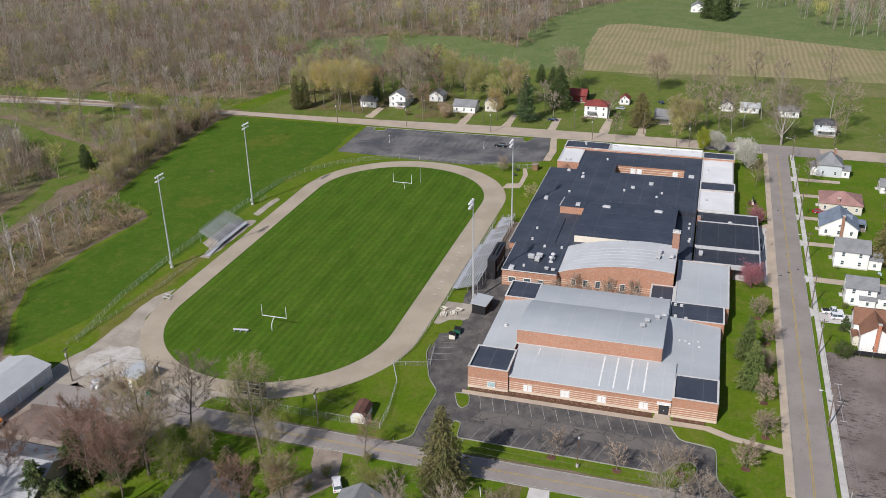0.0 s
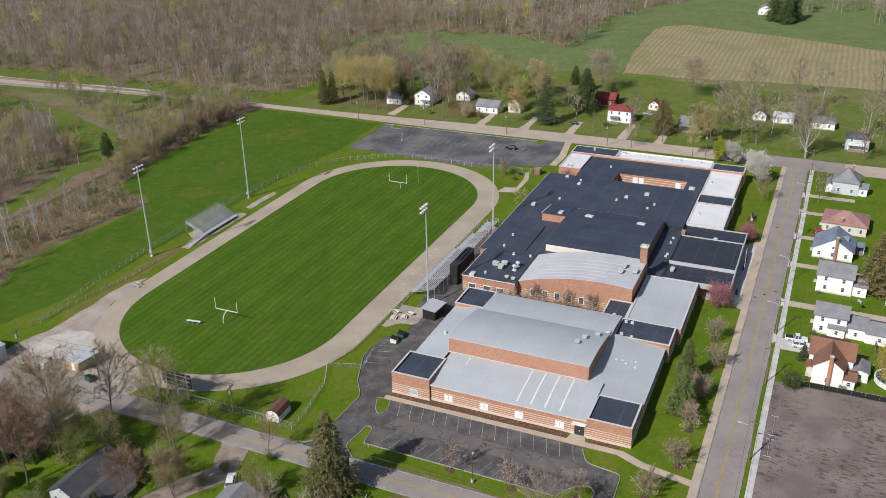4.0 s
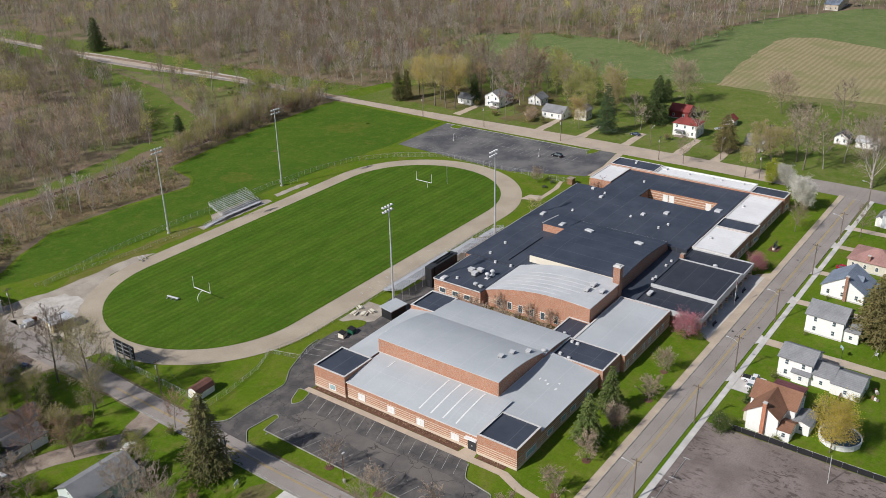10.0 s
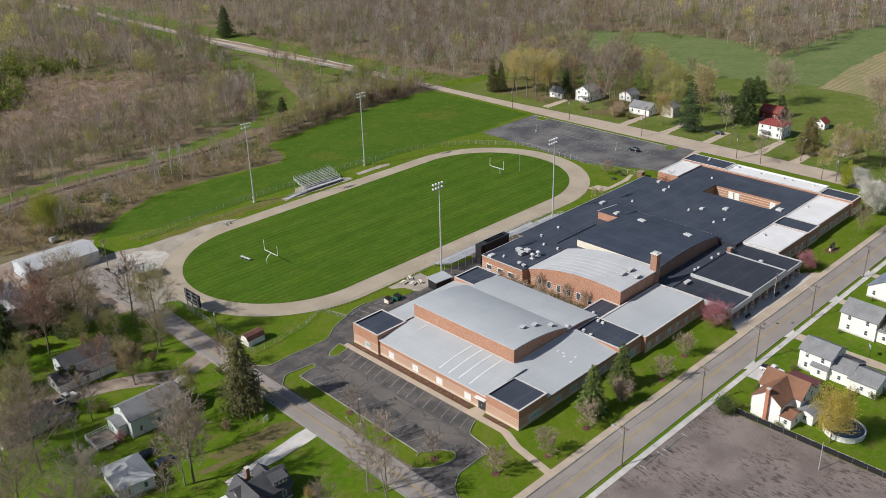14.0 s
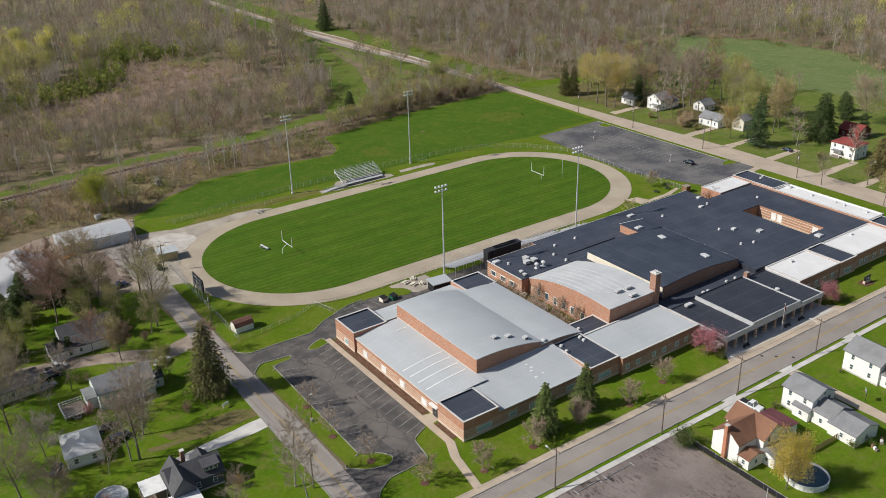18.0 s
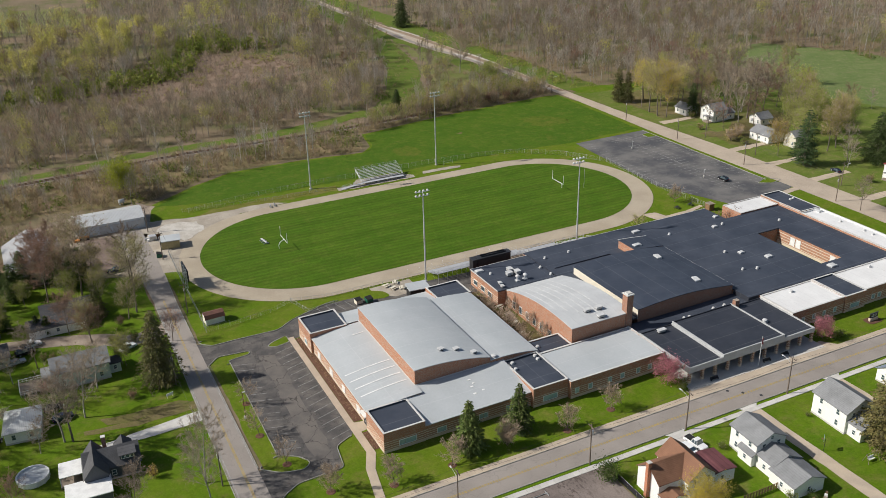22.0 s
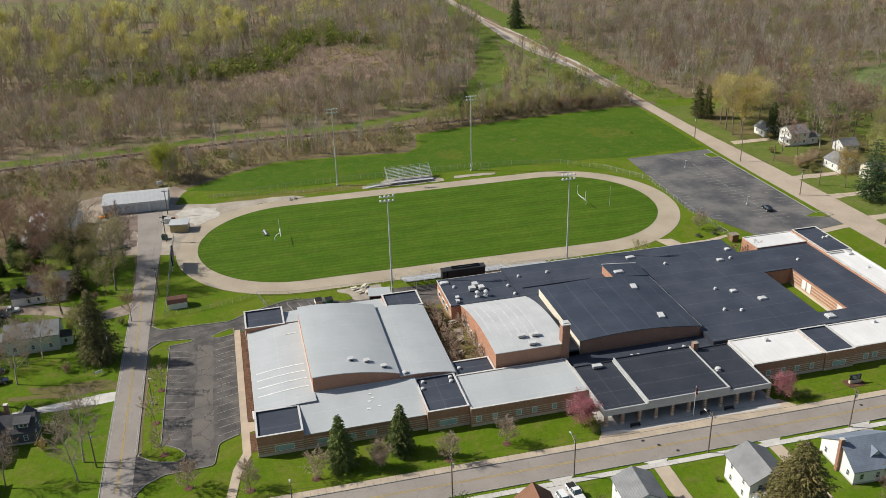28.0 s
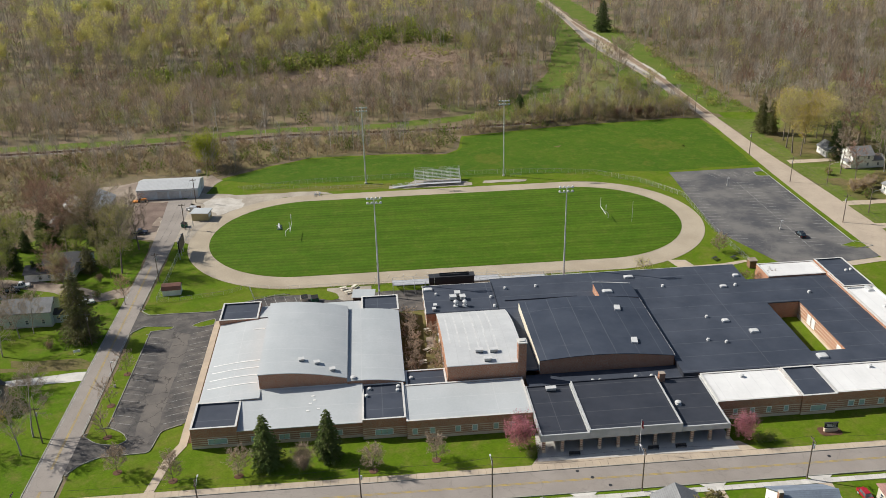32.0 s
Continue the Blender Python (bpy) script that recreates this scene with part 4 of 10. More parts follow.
for x in (49.3, 52.6, 56.5, 60.3, 64.3):
    school_window(x, -117.64, 1.1, 1.5, 1.2, "s", bars=0)
for x in (71.6, ):
    school_window(x, -117.94, 3.6, 1.5, 0.9, "s", bars=2)
for x in (79.5, 82.0, 86.5, 90.5, 94.5, 98.0):
    school_window(x, -117.34, 1.4, 1.5, 1.1, "s", bars=0)
for x in (104.8, ):
    school_window(x, -117.84, 3.2, 1.5, 0.9, "s", bars=2)
for y in (-73.5, -77.0, -80.5, -84.0, -87.5, -91.5):
    school_window(-10.04, y, 1.5, 2.3, 0.9, "w", "glass", 1)
for y in (-56.0, -60.5, -64.5):
    school_window(-12.64, y, 2.2, 1.6, 1.2, "w", "glass", 1)
for y in (-81.0, -83.3, -96.6):
    school_window(87.06, y, 1.9, 2.6, 1.2, "w", "trim_white", 0)
for i in range(9):
    school_window(12.0 + 4.02 * i, -117.64, 2.8, 1.5, 1.3, "s", "glass", 2)
# west entrance recess with its doors
sp("canopy", boxes((-67.3, -64.0, -104.3, -101.2, 3.0, 3.25)), "trim_white", label="white canopy over the west entrance")
door = sp("door", boxes((-66.5, -66.41, -103.9, -101.7, 0, 2.4)), "dark_metal", label="dark metal entrance doors")
part("door_handle", boxes((-66.56, -66.51, -102.9, -102.7, 1.0, 1.3)), "galv", door).matrix_parent_inverse = Matrix.Identity(4)
# lighter edges that run along the roofs
for r in ((-53.45, -53.22, -101.0, -66.2, 5.38, 5.62), (-53.2, -33.3, -101.22, -101.02, 5.36, 5.6), (-66.75, -66.5, -104.3, -67.2, 4.1, 4.32),
          (44.42, 44.62, -99.7, -61.8, 6.1, 6.35),
          (-12.8, -12.6, -69.0, -52.8, 4.85, 5.08), (6.6, 78.2, -50.85, -50.7, 4.85, 5.06), (-12.8, 6.6, -52.95, -52.8, 4.85, 5.06), (101.45, 101.78, -105.8, -60.8, 5.0, 5.55),
          (-33.3, -33.05, -101.0, -66.3, 6.35, 6.52), (-20.0, -19.82, -101.2, -66.5, 4.95, 5.15)):
    sp("coping", boxes(r), "coping")
sp("coping", boxes((101.3, 101.46, -105.8, -60.8, 4.9, 5.5)), "brick", label="low brick fire wall between two roofs")
for y in (-88.0, -91.2, -94.5, -98.0):
    bm = lid(-65.6, -54.0, y - 0.17, y + 0.17, lambda u: west_eave(0.05 + 0.9 * u) + 0.17, 0.07, 10, over=0)
    sp("roof_strip", bm, "trim_white", label="white sealed seam on the grey roof")
sp("roof_strip", lid(-57.5, -54.5, -72.6, -72.3, lambda u: west_eave(0.7 + 0.25 * u) + 0.17, 0.06, 4, over=0), "trim_white")
for x, y, a, b in ((-41.5, -107.0, 0.35, 0.22), (-40.6, -106.0, 0.3, 0.25), (-42.0, -109.4, 0.4, 0.25), (-39.6, -109.0, 0.3, 0.2), (-41.0, -104.6, 0.4, 0.2)):
    z = 3.75 + 1.6 * (y + 114.2) / 13.3 + 0.2
    sp("roof_patch", boxes((x - a, x + a, y - b, y + b, z - 0.03, z + 0.03)), "trim_white")
courtyard = ground_piece("courtyard_lawn", [(78.2, -99.8), (87.0, -99.8), (87.0, -75.0), (78.2, -75.0)], 0.0, "yard", "narrow grass courtyard inside the school", "lawn")
ground_piece("garden_court", [(-19.9, -95.4), (-10.1, -95.4), (-10.1, -57.9), (-19.7, -57.9)], -0.01, "court", "rough garden between the two school wings", "lawn")
ground_piece("worn_patch", wobbly([(-13.4, -78), (-11.2, -78), (-11.0, -72.5), (-13.2, -73)], 1.5, 0.4, 51), 0.02, "yard_gravel", "worn bare patch in the garden court", "dirt")


# ---- things on the roofs ----
def roof_vent(x, y, z, r=0.45, h=0.7):
    t = thing("roof_vent", x, y, z, 0, "pale metal mushroom vent standing on a school roof", "vent", "vents on the school roofs")
    part("curb", boxes((-r, r, -r, r, -0.3, 0.25), bevel=0.03), "white_metal", t)
    bm = disc(bmesh.new(), 0, 0, 0.25, h * 0.7, r * 0.6, n=12)
    part("neck", bm, "galv", t)
    bm = disc(bmesh.new(), 0, 0, h * 0.7, h * 0.85, r * 1.15, r * 1.05, 14)
    disc(bm, 0, 0, h * 0.85, h, r * 1.05, r * 0.4, 14)
    part("cap", bm, "white_metal", t)
    return t


def roof_unit(x, y, z, w, l, h, rz=0):
    t = thing("rooftop_unit", x, y, z, rz, "boxy pale metal air unit on a school roof", "air unit", "air units on the school roofs")
    part("curb", boxes((-w / 2 + 0.05, w / 2 - 0.05, -l / 2 + 0.05, l / 2 - 0.05, -0.3, 0.2)), "dark_metal", t)
    body = part("housing", boxes((-w / 2, w / 2, -l / 2, l / 2, 0.2, h), bevel=0.05), "unit_grey", t)
    for i in range(4):
        part("louvre", boxes((-w / 2 - 0.03, -w / 2 + 0.02, -l / 2 + 0.2, l / 2 - 0.2, 0.35 + i * (h - 0.5) / 4, 0.42 + i * (h - 0.5) / 4)), "galv", body)
    part("hood", prism([(-w / 2 - 0.1, -l / 2 - 0.1), (w / 2 + 0.1, -l / 2 - 0.1), (w / 2 + 0.1, l / 2 + 0.1), (-w / 2 - 0.1, l / 2 + 0.1)], h, h + 0.1), "white_metal", t)
    return t


def skylight(x, y, z, w, l, rz=0):
    t = thing("skylight", x, y, z, rz, "low white curb skylight on a black school roof", "skylight", "skylights on the school roofs")
    part("curb", boxes((-w / 2, w / 2, -l / 2, l / 2, -0.3, 0.45), bevel=0.03), "galv", t)
    bm = bmesh.new()
    n = 6
    rows = [[bm.verts.new((-w / 2 + 0.08 + (w - 0.16) * i / n, s * (l / 2 - 0.08), 0.45 + 0.10 * min(1.0, 2.2 * math.sin(math.pi * i / n)))) for i in range(n + 1)] for s in (-1, 1)]
    for i in range(n):
        bm.faces.new((rows[0][i], rows[0][i + 1], rows[1][i + 1], rows[1][i]))
    bm.faces.new(rows[0][::-1])
    bm.faces.new(rows[1])
    part("dome", bm, "white_metal", t)
    return t


for x, y in ((-9.2, -58.8), (5.6, -62.2), (10.2, -57.5), (18.9, -57.3), (53.7, -62.0), (73.6, -64.0), (59.4, -80.5), (59.7, -93.4), (55.6, -91.9), (91.6, -70.7), (5.9, -67.4)):
    roof_vent(x, y, 5.0, 0.36, 0.7)
for x, y in ((-3.4, -59.8), (-2.2, -62.1), (-4.8, -61.9)):
    roof_unit(x, y, 5.0, 1.7, 1.4, 1.1, random.choice((0, 90)))
for x, y in ((-4.4, -65.9), (-2.0, -66.1)):
    roof_vent(x, y, 5.0, 0.6, 1.9)
for x, y in ((-10.0, -65.6), (-10.4, -67.6)):
    roof_unit(x, y, 5.0, 1.0, 0.8, 0.7, random.choice((0, 90)))
for x, y, w, l in ((-11.2, -55.6, 2.4, 1.5), (45.9, -55.2, 2.6, 1.4), (70.1, -64.4, 1.8, 1.2), (76.0, -58.3, 1.6, 1.2), (63.4, -83.1, 1.7, 1.3), (68.5, -89.1, 2.2, 1.6), (79.6, -102.6, 2.4, 2.0)):
    skylight(x, y, 5.0, w, l)
for x, y, z in ((36.4, -67.6, hall(0.753) + 0.16), (36.6, -77.0, hall(0.76) + 0.16), (36.3, -93.8, hall(0.75) + 0.16)):
    skylight(x, y, z, 2.6, 1.5, 0 if y > -70 else 80)
for x, y in ((1.4, -96.5), (-2.0, -96.3), (-0.4, -100.0)):
    roof_unit(x, y, mid((y + 101.3) / 32.3) + 0.15, 1.7, 1.1, 0.8)
for x, y, z in ((-18.4, -98.7, 4.2), (-21.6, -102.6, 4.65), (-21.8, -104.2, 4.65), (-28.2, -102.9, 4.65), (-28.9, -105.6, 4.65)):
    roof_vent(x, y, z, 0.4, 0.6)
for x, y in ((-43.7, -95.5), (-40.1, -96.4), (-36.5, -98.7)):
    roof_unit(x, y, gym((x + 53.2) / 19.95) + 0.1, 1.2, 1.0, 0.6, 10)
roof_vent(-31.8, -100.3, 6.2, 0.6, 0.8)
roof_vent(-44.5, -61.5, 4.8, 0.4, 0.6)
for x, y in ((23.6, -104.2), (25.3, -104.4), (34.0, -103.8), (37.7, -103.9)):
    roof_vent(x, y, 3.6, 0.36, 0.6)
roof_vent(39.8, -116.4, 4.15, 0.6, 0.9)
roof_unit(12.9, -108.0, 4.45, 2.2, 1.0, 0.8)
roof_vent(57.5, -108.4, 4.75, 0.45, 0.7)
roof_vent(88.5, -108.0, 4.75, 0.4, 0.7)
for x, y, z in ((109.0, -59.8, 5.5), (107.4, -60.2, 5.5), (107.5, -90.2, 5.3), (107.3, -93.6, 5.3), (107.5, -101.5, 5.3), (107.0, -81.5, 5.3)):
    roof_vent(x, y, z, 0.36, 0.6)
skylight(108.0, -71.5, 5.3, 1.6, 2.6)

# walks and beds round the school
west_walk = ground_piece("west_walk", [(-70.2, -56.6), (-68.6, -56.6), (-68.6, -100.6), (-66.5, -101), (-66.5, -104.2), (-68.4, -104.6), (-68.4, -113), (-70.6, -118), (-72.6, -128.6), (-74.6, -128.6), (-72.4, -117), (-70.2, -112)], 0.05, "walkway", "tan concrete walk along the west front of the school", "walk")
ground_piece("mulch_bed", [(-68.5, -58), (-67.05, -58), (-67.05, -67), (-66.5, -67.3), (-66.5, -100.4), (-68.5, -100.4)], 0.03, "mulch", "dark mulch bed under the west windows", "bed")
ground_piece("mulch_bed", [(-68.3, -105), (-66.95, -105), (-66.95, -112), (-68.3, -112)], 0.03, "mulch", "dark mulch bed beside the west entrance", "bed")
ground_piece("entrance_court", [(6.5, -127.4), (49.6, -128.2), (48.6, -117.7), (7.5, -117.7)], 0.045, "concrete", "grey concrete floor under the entrance columns", "paving")
ground_piece("entrance_walk", [(4.5, -129.0), (54, -129.6), (50.5, -125.4), (7, -125.4)], 0.035, "walkway", "broad tan paving before the entrance", "paving")
ground_piece("service_court", [(-34, -57.7), (-19.9, -57.7), (-12.6, -57.7), (-12.6, -52.8), (12, -52.8), (12, -46.5), (-22, -44.5), (-34, -46)], 0.015, "asphalt_worn", "asphalt yard behind the gymnasium", "yard")


# ---- the football field's things ----
def light_pole(x, y, face):
    t = thing("stadium_light_pole", x, y, 0, 0, "tall galvanised stadium light pole beside the running track", "light pole", "stadium lights")
    bm = bmesh.new()
    rod(bm, (0, 0, 0), (0, 0, 15), 0.30, 0.22, 10)
    rod(bm, (0, 0, 15), (0, 0, 30.2), 0.22, 0.14, 10)
    part("shaft", bm, "galv", t)
    part("footing", disc(bmesh.new(), 0, 0, -0.1, 0.35, 0.55, n=14), "concrete", t)
    for z, n in ((28.6, 4), (29.9, 4)):
        part("crossarm", boxes((-2.1, 2.1, face * 0.16 - 0.07, face * 0.16 + 0.07, z - 0.07, z + 0.07)), "galv", t)
        for i in range(n):
            lx = -1.8 + 3.6 * i / (n - 1)
            lamp = part("floodlight", rod(bmesh.new(), (lx, face * 0.25, z + 0.25), (lx, face * 0.75, z + 0.02), 0.16, 0.36, 10), "white_metal", t)
            part("lens", rod(bmesh.new(), (lx, face * 0.75, z + 0.02), (lx, face * 0.79, z - 0.0), 0.33, 0.33, 10), "glass_pale", lamp)
    part("control_box", boxes((-0.25, 0.25, -face * 0.55 - 0.15, -face * 0.55 + 0.15, 1.2, 2.2), bevel=0.03), "galv", t)
    for k in range(10):
        part("step_bolt", rod(bmesh.new(), (0.15, 0, 4 + k * 2.3), (0.42, 0, 4 + k * 2.3), 0.025), "galv", t)
    return t


light_pole(-27.6, 47.6, -1)
light_pole(26.0, 48.0, -1)
light_pole(-24.75, -47.6, 1)
light_pole(29.2, -46.7, 1)


def goal_post(x, way):
    t = thing("goal_post", x, 0, 0.07, 0, "white gooseneck goal post on the football field", "goal post", "goal posts")
    pts = [(0, 0, 0), (0, 0, 1.3), (way * 0.25, 0, 2.0), (way * 1.0, 0, 2.6), (way * 1.7, 0, 2.85), (way * 1.9, 0, 3.05)]
    bm = bmesh.new()
    for a, b in zip(pts, pts[1:]):
        rod(bm, a, b, 0.11, n=8)
    part("gooseneck", bm, "trim_white", t)
    part("crossbar", rod(bmesh.new(), (way * 1.9, -3.56, 3.05), (way * 1.9, 3.56, 3.05), 0.09, n=8), "trim_white", t)
    for s in (-1, 1):
        part("upright", rod(bmesh.new(), (way * 1.9, s * 3.56, 3.0), (way * 1.9, s * 3.56, 6.4), 0.08, n=8), "trim_white", t)


goal_post(-54.86, 1)
goal_post(54.86, -1)
t = thing("net_pole", 62, -4, 0.07, 0, "thin steel pole beyond the far end of the field", "pole")
part("shaft", rod(bmesh.new(), (0, 0, 0), (0, 0, 7.5), 0.06, n=6), "galv", t)
t = thing("blocking_sled", -57.6, 7.8, 0.07, 8, "long pale padded blocking sled on the field's grass", "sled")
part("pad", boxes((-0.28, 0.28, -2.2, 2.2, 0.35, 0.75), bevel=0.1), "alu", t)
for y in (-1.6, 0, 1.6):
    part("skid", boxes((-0.9, 0.9, y - 0.06, y + 0.06, 0, 0.35)), "galv", t)


def bleacher(name, label, x0, x1, y_front, way, rows, z0=0.9, rise=0.32, run=0.72, plank=0.24):
    """Planks on a steel frame; way is the direction in y in which it climbs."""
    t = thing(name, (x0 + x1) / 2, y_front, 0, 0, label, "bleacher")
    w = (x1 - x0) / 2
    top = z0 + rows * rise
    for r in range(rows):
        y, z = way * (1.6 + r * run), z0 + r * rise
        part("foot_plank", boxes((-w, w, min(y, y + way * plank), max(y, y + way * plank), z, z + 0.05)), "alu_dark", t)
        part("seat_plank", boxes((-w, w, min(y + way * 0.40, y + way * (0.39 + plank)), max(y + way * 0.40, y + way * (0.39 + plank)), z + 0.40, z + 0.45)), "alu", t)
    ys = sorted((0.1 * way, 1.5 * way))
    part("front_walkway", boxes((-w, w, *ys, z0 - 0.06, z0)), "alu", t)
    n = max(3, int(2 * w / 3))
    for i in range(n + 1):
        x = -w + 0.1 + (2 * w - 0.2) * i / n
        bm = bmesh.new()
        back = way * (1.6 + rows * run)
        rod(bm, (x, way * 1.5, z0 - 0.1), (x, back, top), 0.05, n=4)
        rod(bm, (x, back, 0), (x, back, top + 1.0), 0.045, n=4)
        rod(bm, (x, way * (1.6 + rows * run * 0.5), 0), (x, way * (1.6 + rows * run * 0.5), z0 + rows * rise * 0.5), 0.045, n=4)
        rod(bm, (x, way * 0.3, 0), (x, way * 0.3, z0 + 1.05), 0.04, n=4)
        part("frame", bm, "galv", t)
    back = way * (1.6 + rows * run)
    for z in (top + 0.5, top + 1.0):
        part("back_rail", rod(bmesh.new(), (-w, back, z), (w, back, z), 0.028, n=5), "alu", t)
    for z in (z0 + 0.55, z0 + 1.05):
        part("front_rail", rod(bmesh.new(), (-w, way * 0.3, z), (w, way * 0.3, z), 0.028, n=5), "alu", t)
    for s in (-w, w):
        bm = bmesh.new()
        rod(bm, (s, way * 1.5, z0 + 1.0), (s, back, top + 1.0), 0.035, n=5)
        rod(bm, (s, way * 1.5, z0 + 0.5), (s, back, top + 0.5), 0.035, n=5)
        for k in range(6):
            u = k / 5
            rod(bm, (s, way * (1.5 + u * rows * run), z0 + u * rows * rise), (s, way * (1.5 + u * rows * run), z0 + 1.0 + u * rows * rise), 0.03, n=4)
        part("side_rail", bm, "alu", t)
    for s in (-0.45, 0.45):
        for r in range(rows):
            y, z = way * (1.6 + r * run), z0 + r * rise
            part("aisle_step", boxes((s * w - 0.55, s * w + 0.55, min(y - way * 0.05, y + way * 0.38), max(y - way * 0.05, y + way * 0.38), z + 0.055, z + 0.12)), "galv", t)
    return t


ground_piece("bleacher_pad", wobbly([(-19, 39.7), (12.5, 39.4), (13, 42.5), (9.5, 45), (8.8, 47.6), (-9, 47.8), (-12, 43.4), (-19, 43)], 2, 0.4, 71), 0.035, "gravel", "gravel pad under the small bleacher", "gravel")
bleacher("visitor_bleacher", "small galvanised bleacher on a gravel pad beyond the track", -8.8, 8.6, 40.6, 1, 9, plank=0.31)
t = thing("access_ramp", -9, 41.2, 0, 0, "long galvanised ramp up to the small bleacher", "ramp")
part("deck", prism([(-8.5, -0.7), (0, -0.7), (0, 0.7), (-8.5, 0.7)], lambda x, y: 0.02 + 0.8 * (x + 8.5) / 8.5, lambda x, y: 0.1 + 0.8 * (x + 8.5) / 8.5), "alu", t)
for s in (-0.7, 0.7):
    part("handrail", rod(rod(bmesh.new(), (-8.5, s, 1.0), (0, s, 1.85), 0.03, n=5), (-8.5, s, 0.6), (0, s, 1.45), 0.03, n=5), "galv", t)
    for k in range(6):
        part("post", rod(bmesh.new(), (-8.5 + 1.7 * k, s, 0), (-8.5 + 1.7 * k, s, 1.0 + 0.17 * k), 0.03, n=5), "galv", t)
bleacher("home_bleacher", "long galvanised home bleacher between track and school", -20.8, 10.6, -40.2, -1, 8, 1.15, 0.24, 0.74)
bleacher("low_bleacher", "lower galvanised bleacher beside the home stand", 11.4, 24.4, -41.0, -1, 6, 0.8, 0.22, 0.74)
bleacher("end_bleacher", "short low galvanised bleacher at the far end of the home side", 26.4, 35.0, -42.2, -1, 4, 0.9, 0.24, 0.7)
t = thing("press_box", -3.2, -49.5, 0, 0, "black press box raised on posts behind the home bleacher", "press box")
part("cabin", boxes((-5.6, 5.6, -1.15, 1.15, 3.1, 6.3), bevel=0.04), "black_panel", t)
part("roof", boxes((-5.75, 5.75, -1.3, 1.3, 6.3, 6.48)), "dark_metal", t)
for x in (-4.2, -2.1, 0, 2.1, 4.2):
    win = part("window", boxes((x - 0.85, x + 0.85, 1.15, 1.19, 4.4, 5.5)), "dark_metal", t)
    part("pane", boxes((x - 0.78, x + 0.78, 1.18, 1.205, 4.47, 5.43)), "glass", win)
for x in (-5.3, -1.8, 1.8, 5.3):
    for y in (-0.95, 0.95):
        part("post", boxes((x - 0.12, x + 0.12, y - 0.12, y + 0.12, 0, 3.1)), "dark_metal", t)
part("stair_tower", boxes((-7.2, -5.78, -0.95, 1.4, 0, 6.2), bevel=0.04), "black_panel", t)
part("tower_roof", boxes((-7.3, -5.78, -1.05, 1.5, 6.2, 6.32)), "dark_metal", t)
part("tower_door", boxes((-7.24, -7.2, -0.4, 0.6, 0.1, 2.2)), "dark_metal", t)
part("roof_rail", boxes((-4.2, 4.2, -0.55, -0.48, 6.48, 6.95), (-4.2, 4.2, 0.48, 0.55, 6.48, 6.95)), "dark_metal", t)
part("roof_hatch", boxes((-2.2, 1.8, -0.3, 0.3, 6.48, 6.7), bevel=0.03), "dark_metal", t)

t = thing("score_board", -86.9, -10.6, 0, 0, "black scoreboard on steel posts seen from behind", "scoreboard")
part("panel", boxes((-0.2, 0.2, -4.0, 4.0, 2.4, 6.0), bevel=0.03), "black_panel", t)
for y in (-3, 0, 3):
    part("post", boxes((-0.45, -0.2, y - 0.12, y + 0.12, 0, 6.2)), "galv", t)
for z in (3.0, 4.2, 5.4):
    part("stringer", boxes((-0.3, -0.2, -4.0, 4.0, z, z + 0.15)), "galv", t)

for k, (x, y) in enumerate(((-25.6, -36.6), (-21.6, -36.4), (-17.2, -36.2), (-13.4, -36.0), (-9.9, -35.9), (-5.6, -36.2), (-1.5, -36.2), (3.4, -35.7), (8.2, -35.3))):
    t = thing("track_hurdle", x, y, 0.03, 75 + 9 * (k % 3), "white hurdle standing on the cinder track", "hurdle", "hurdles on the track")
    part("crossbar", boxes((-0.6, 0.6, -0.02, 0.02, 0.85, 0.91)), "coping", t)
    for s in (-0.52, 0.52):
        part("upright", rod(bmesh.new(), (s, 0, 0), (s, 0, 0.86), 0.02, n=5), "unit_grey", t)
        part("foot", boxes((s - 0.02, s + 0.02, 0, 0.7, 0, 0.04)), "unit_grey", t)

# huts beside the track
def gambrel_shed(x, y, rz):
    t = thing("garden_shed", x, y, 0, rz, "small white shed with a brown gambrel roof in the grass", "shed")
    prof = [(-1.7, 0), (1.7, 0), (1.7, 1.8), (1.15, 2.65), (0, 3.05), (-1.15, 2.65), (-1.7, 1.8)]
    bm = bmesh.new()
    a = [bm.verts.new((-2.6, p, z)) for p, z in prof]
    b = [bm.verts.new((2.6, p, z)) for p, z in prof]
    bm.faces.new(a)
    bm.faces.new(b[::-1])
    for i in range(7):
        bm.faces.new((a[i], b[i], b[(i + 1) % 7], a[(i + 1) % 7]))
    bmesh.ops.recalc_face_normals(bm, faces=bm.faces[:])
    part("wall", bm, "trim_white", t)
    out = [(1.9, 1.75), (1.22, 2.78), (0, 3.2), (-1.22, 2.78), (-1.9, 1.75)]
    inn = [(1.72, 1.78), (1.16, 2.66), (0, 3.06), (-1.16, 2.66), (-1.72, 1.78)]
    bm = bmesh.new()
    for i in range(4):
        v = [bm.verts.new((sx, *p)) for sx in (-2.8, 2.8) for p in (out[i], out[i + 1], inn[i + 1], inn[i])]
        for q in ((0, 1, 5, 4), (1, 2, 6, 5), (2, 3, 7, 6), (3, 0, 4, 7), (0, 3, 2, 1), (4, 5, 6, 7)):
            bm.faces.new([v[k] for k in q])
    bmesh.ops.recalc_face_normals(bm, faces=bm.faces[:])
    part("roof", bm, surface("brown_shingle", (0.16, 0.075, 0.055), (0.12, 0.06, 0.045), 2, 0.2), t)
    part("door", boxes((-2.64, -2.58, -0.8, 0.8, 0.1, 2.0)), "cream", t)


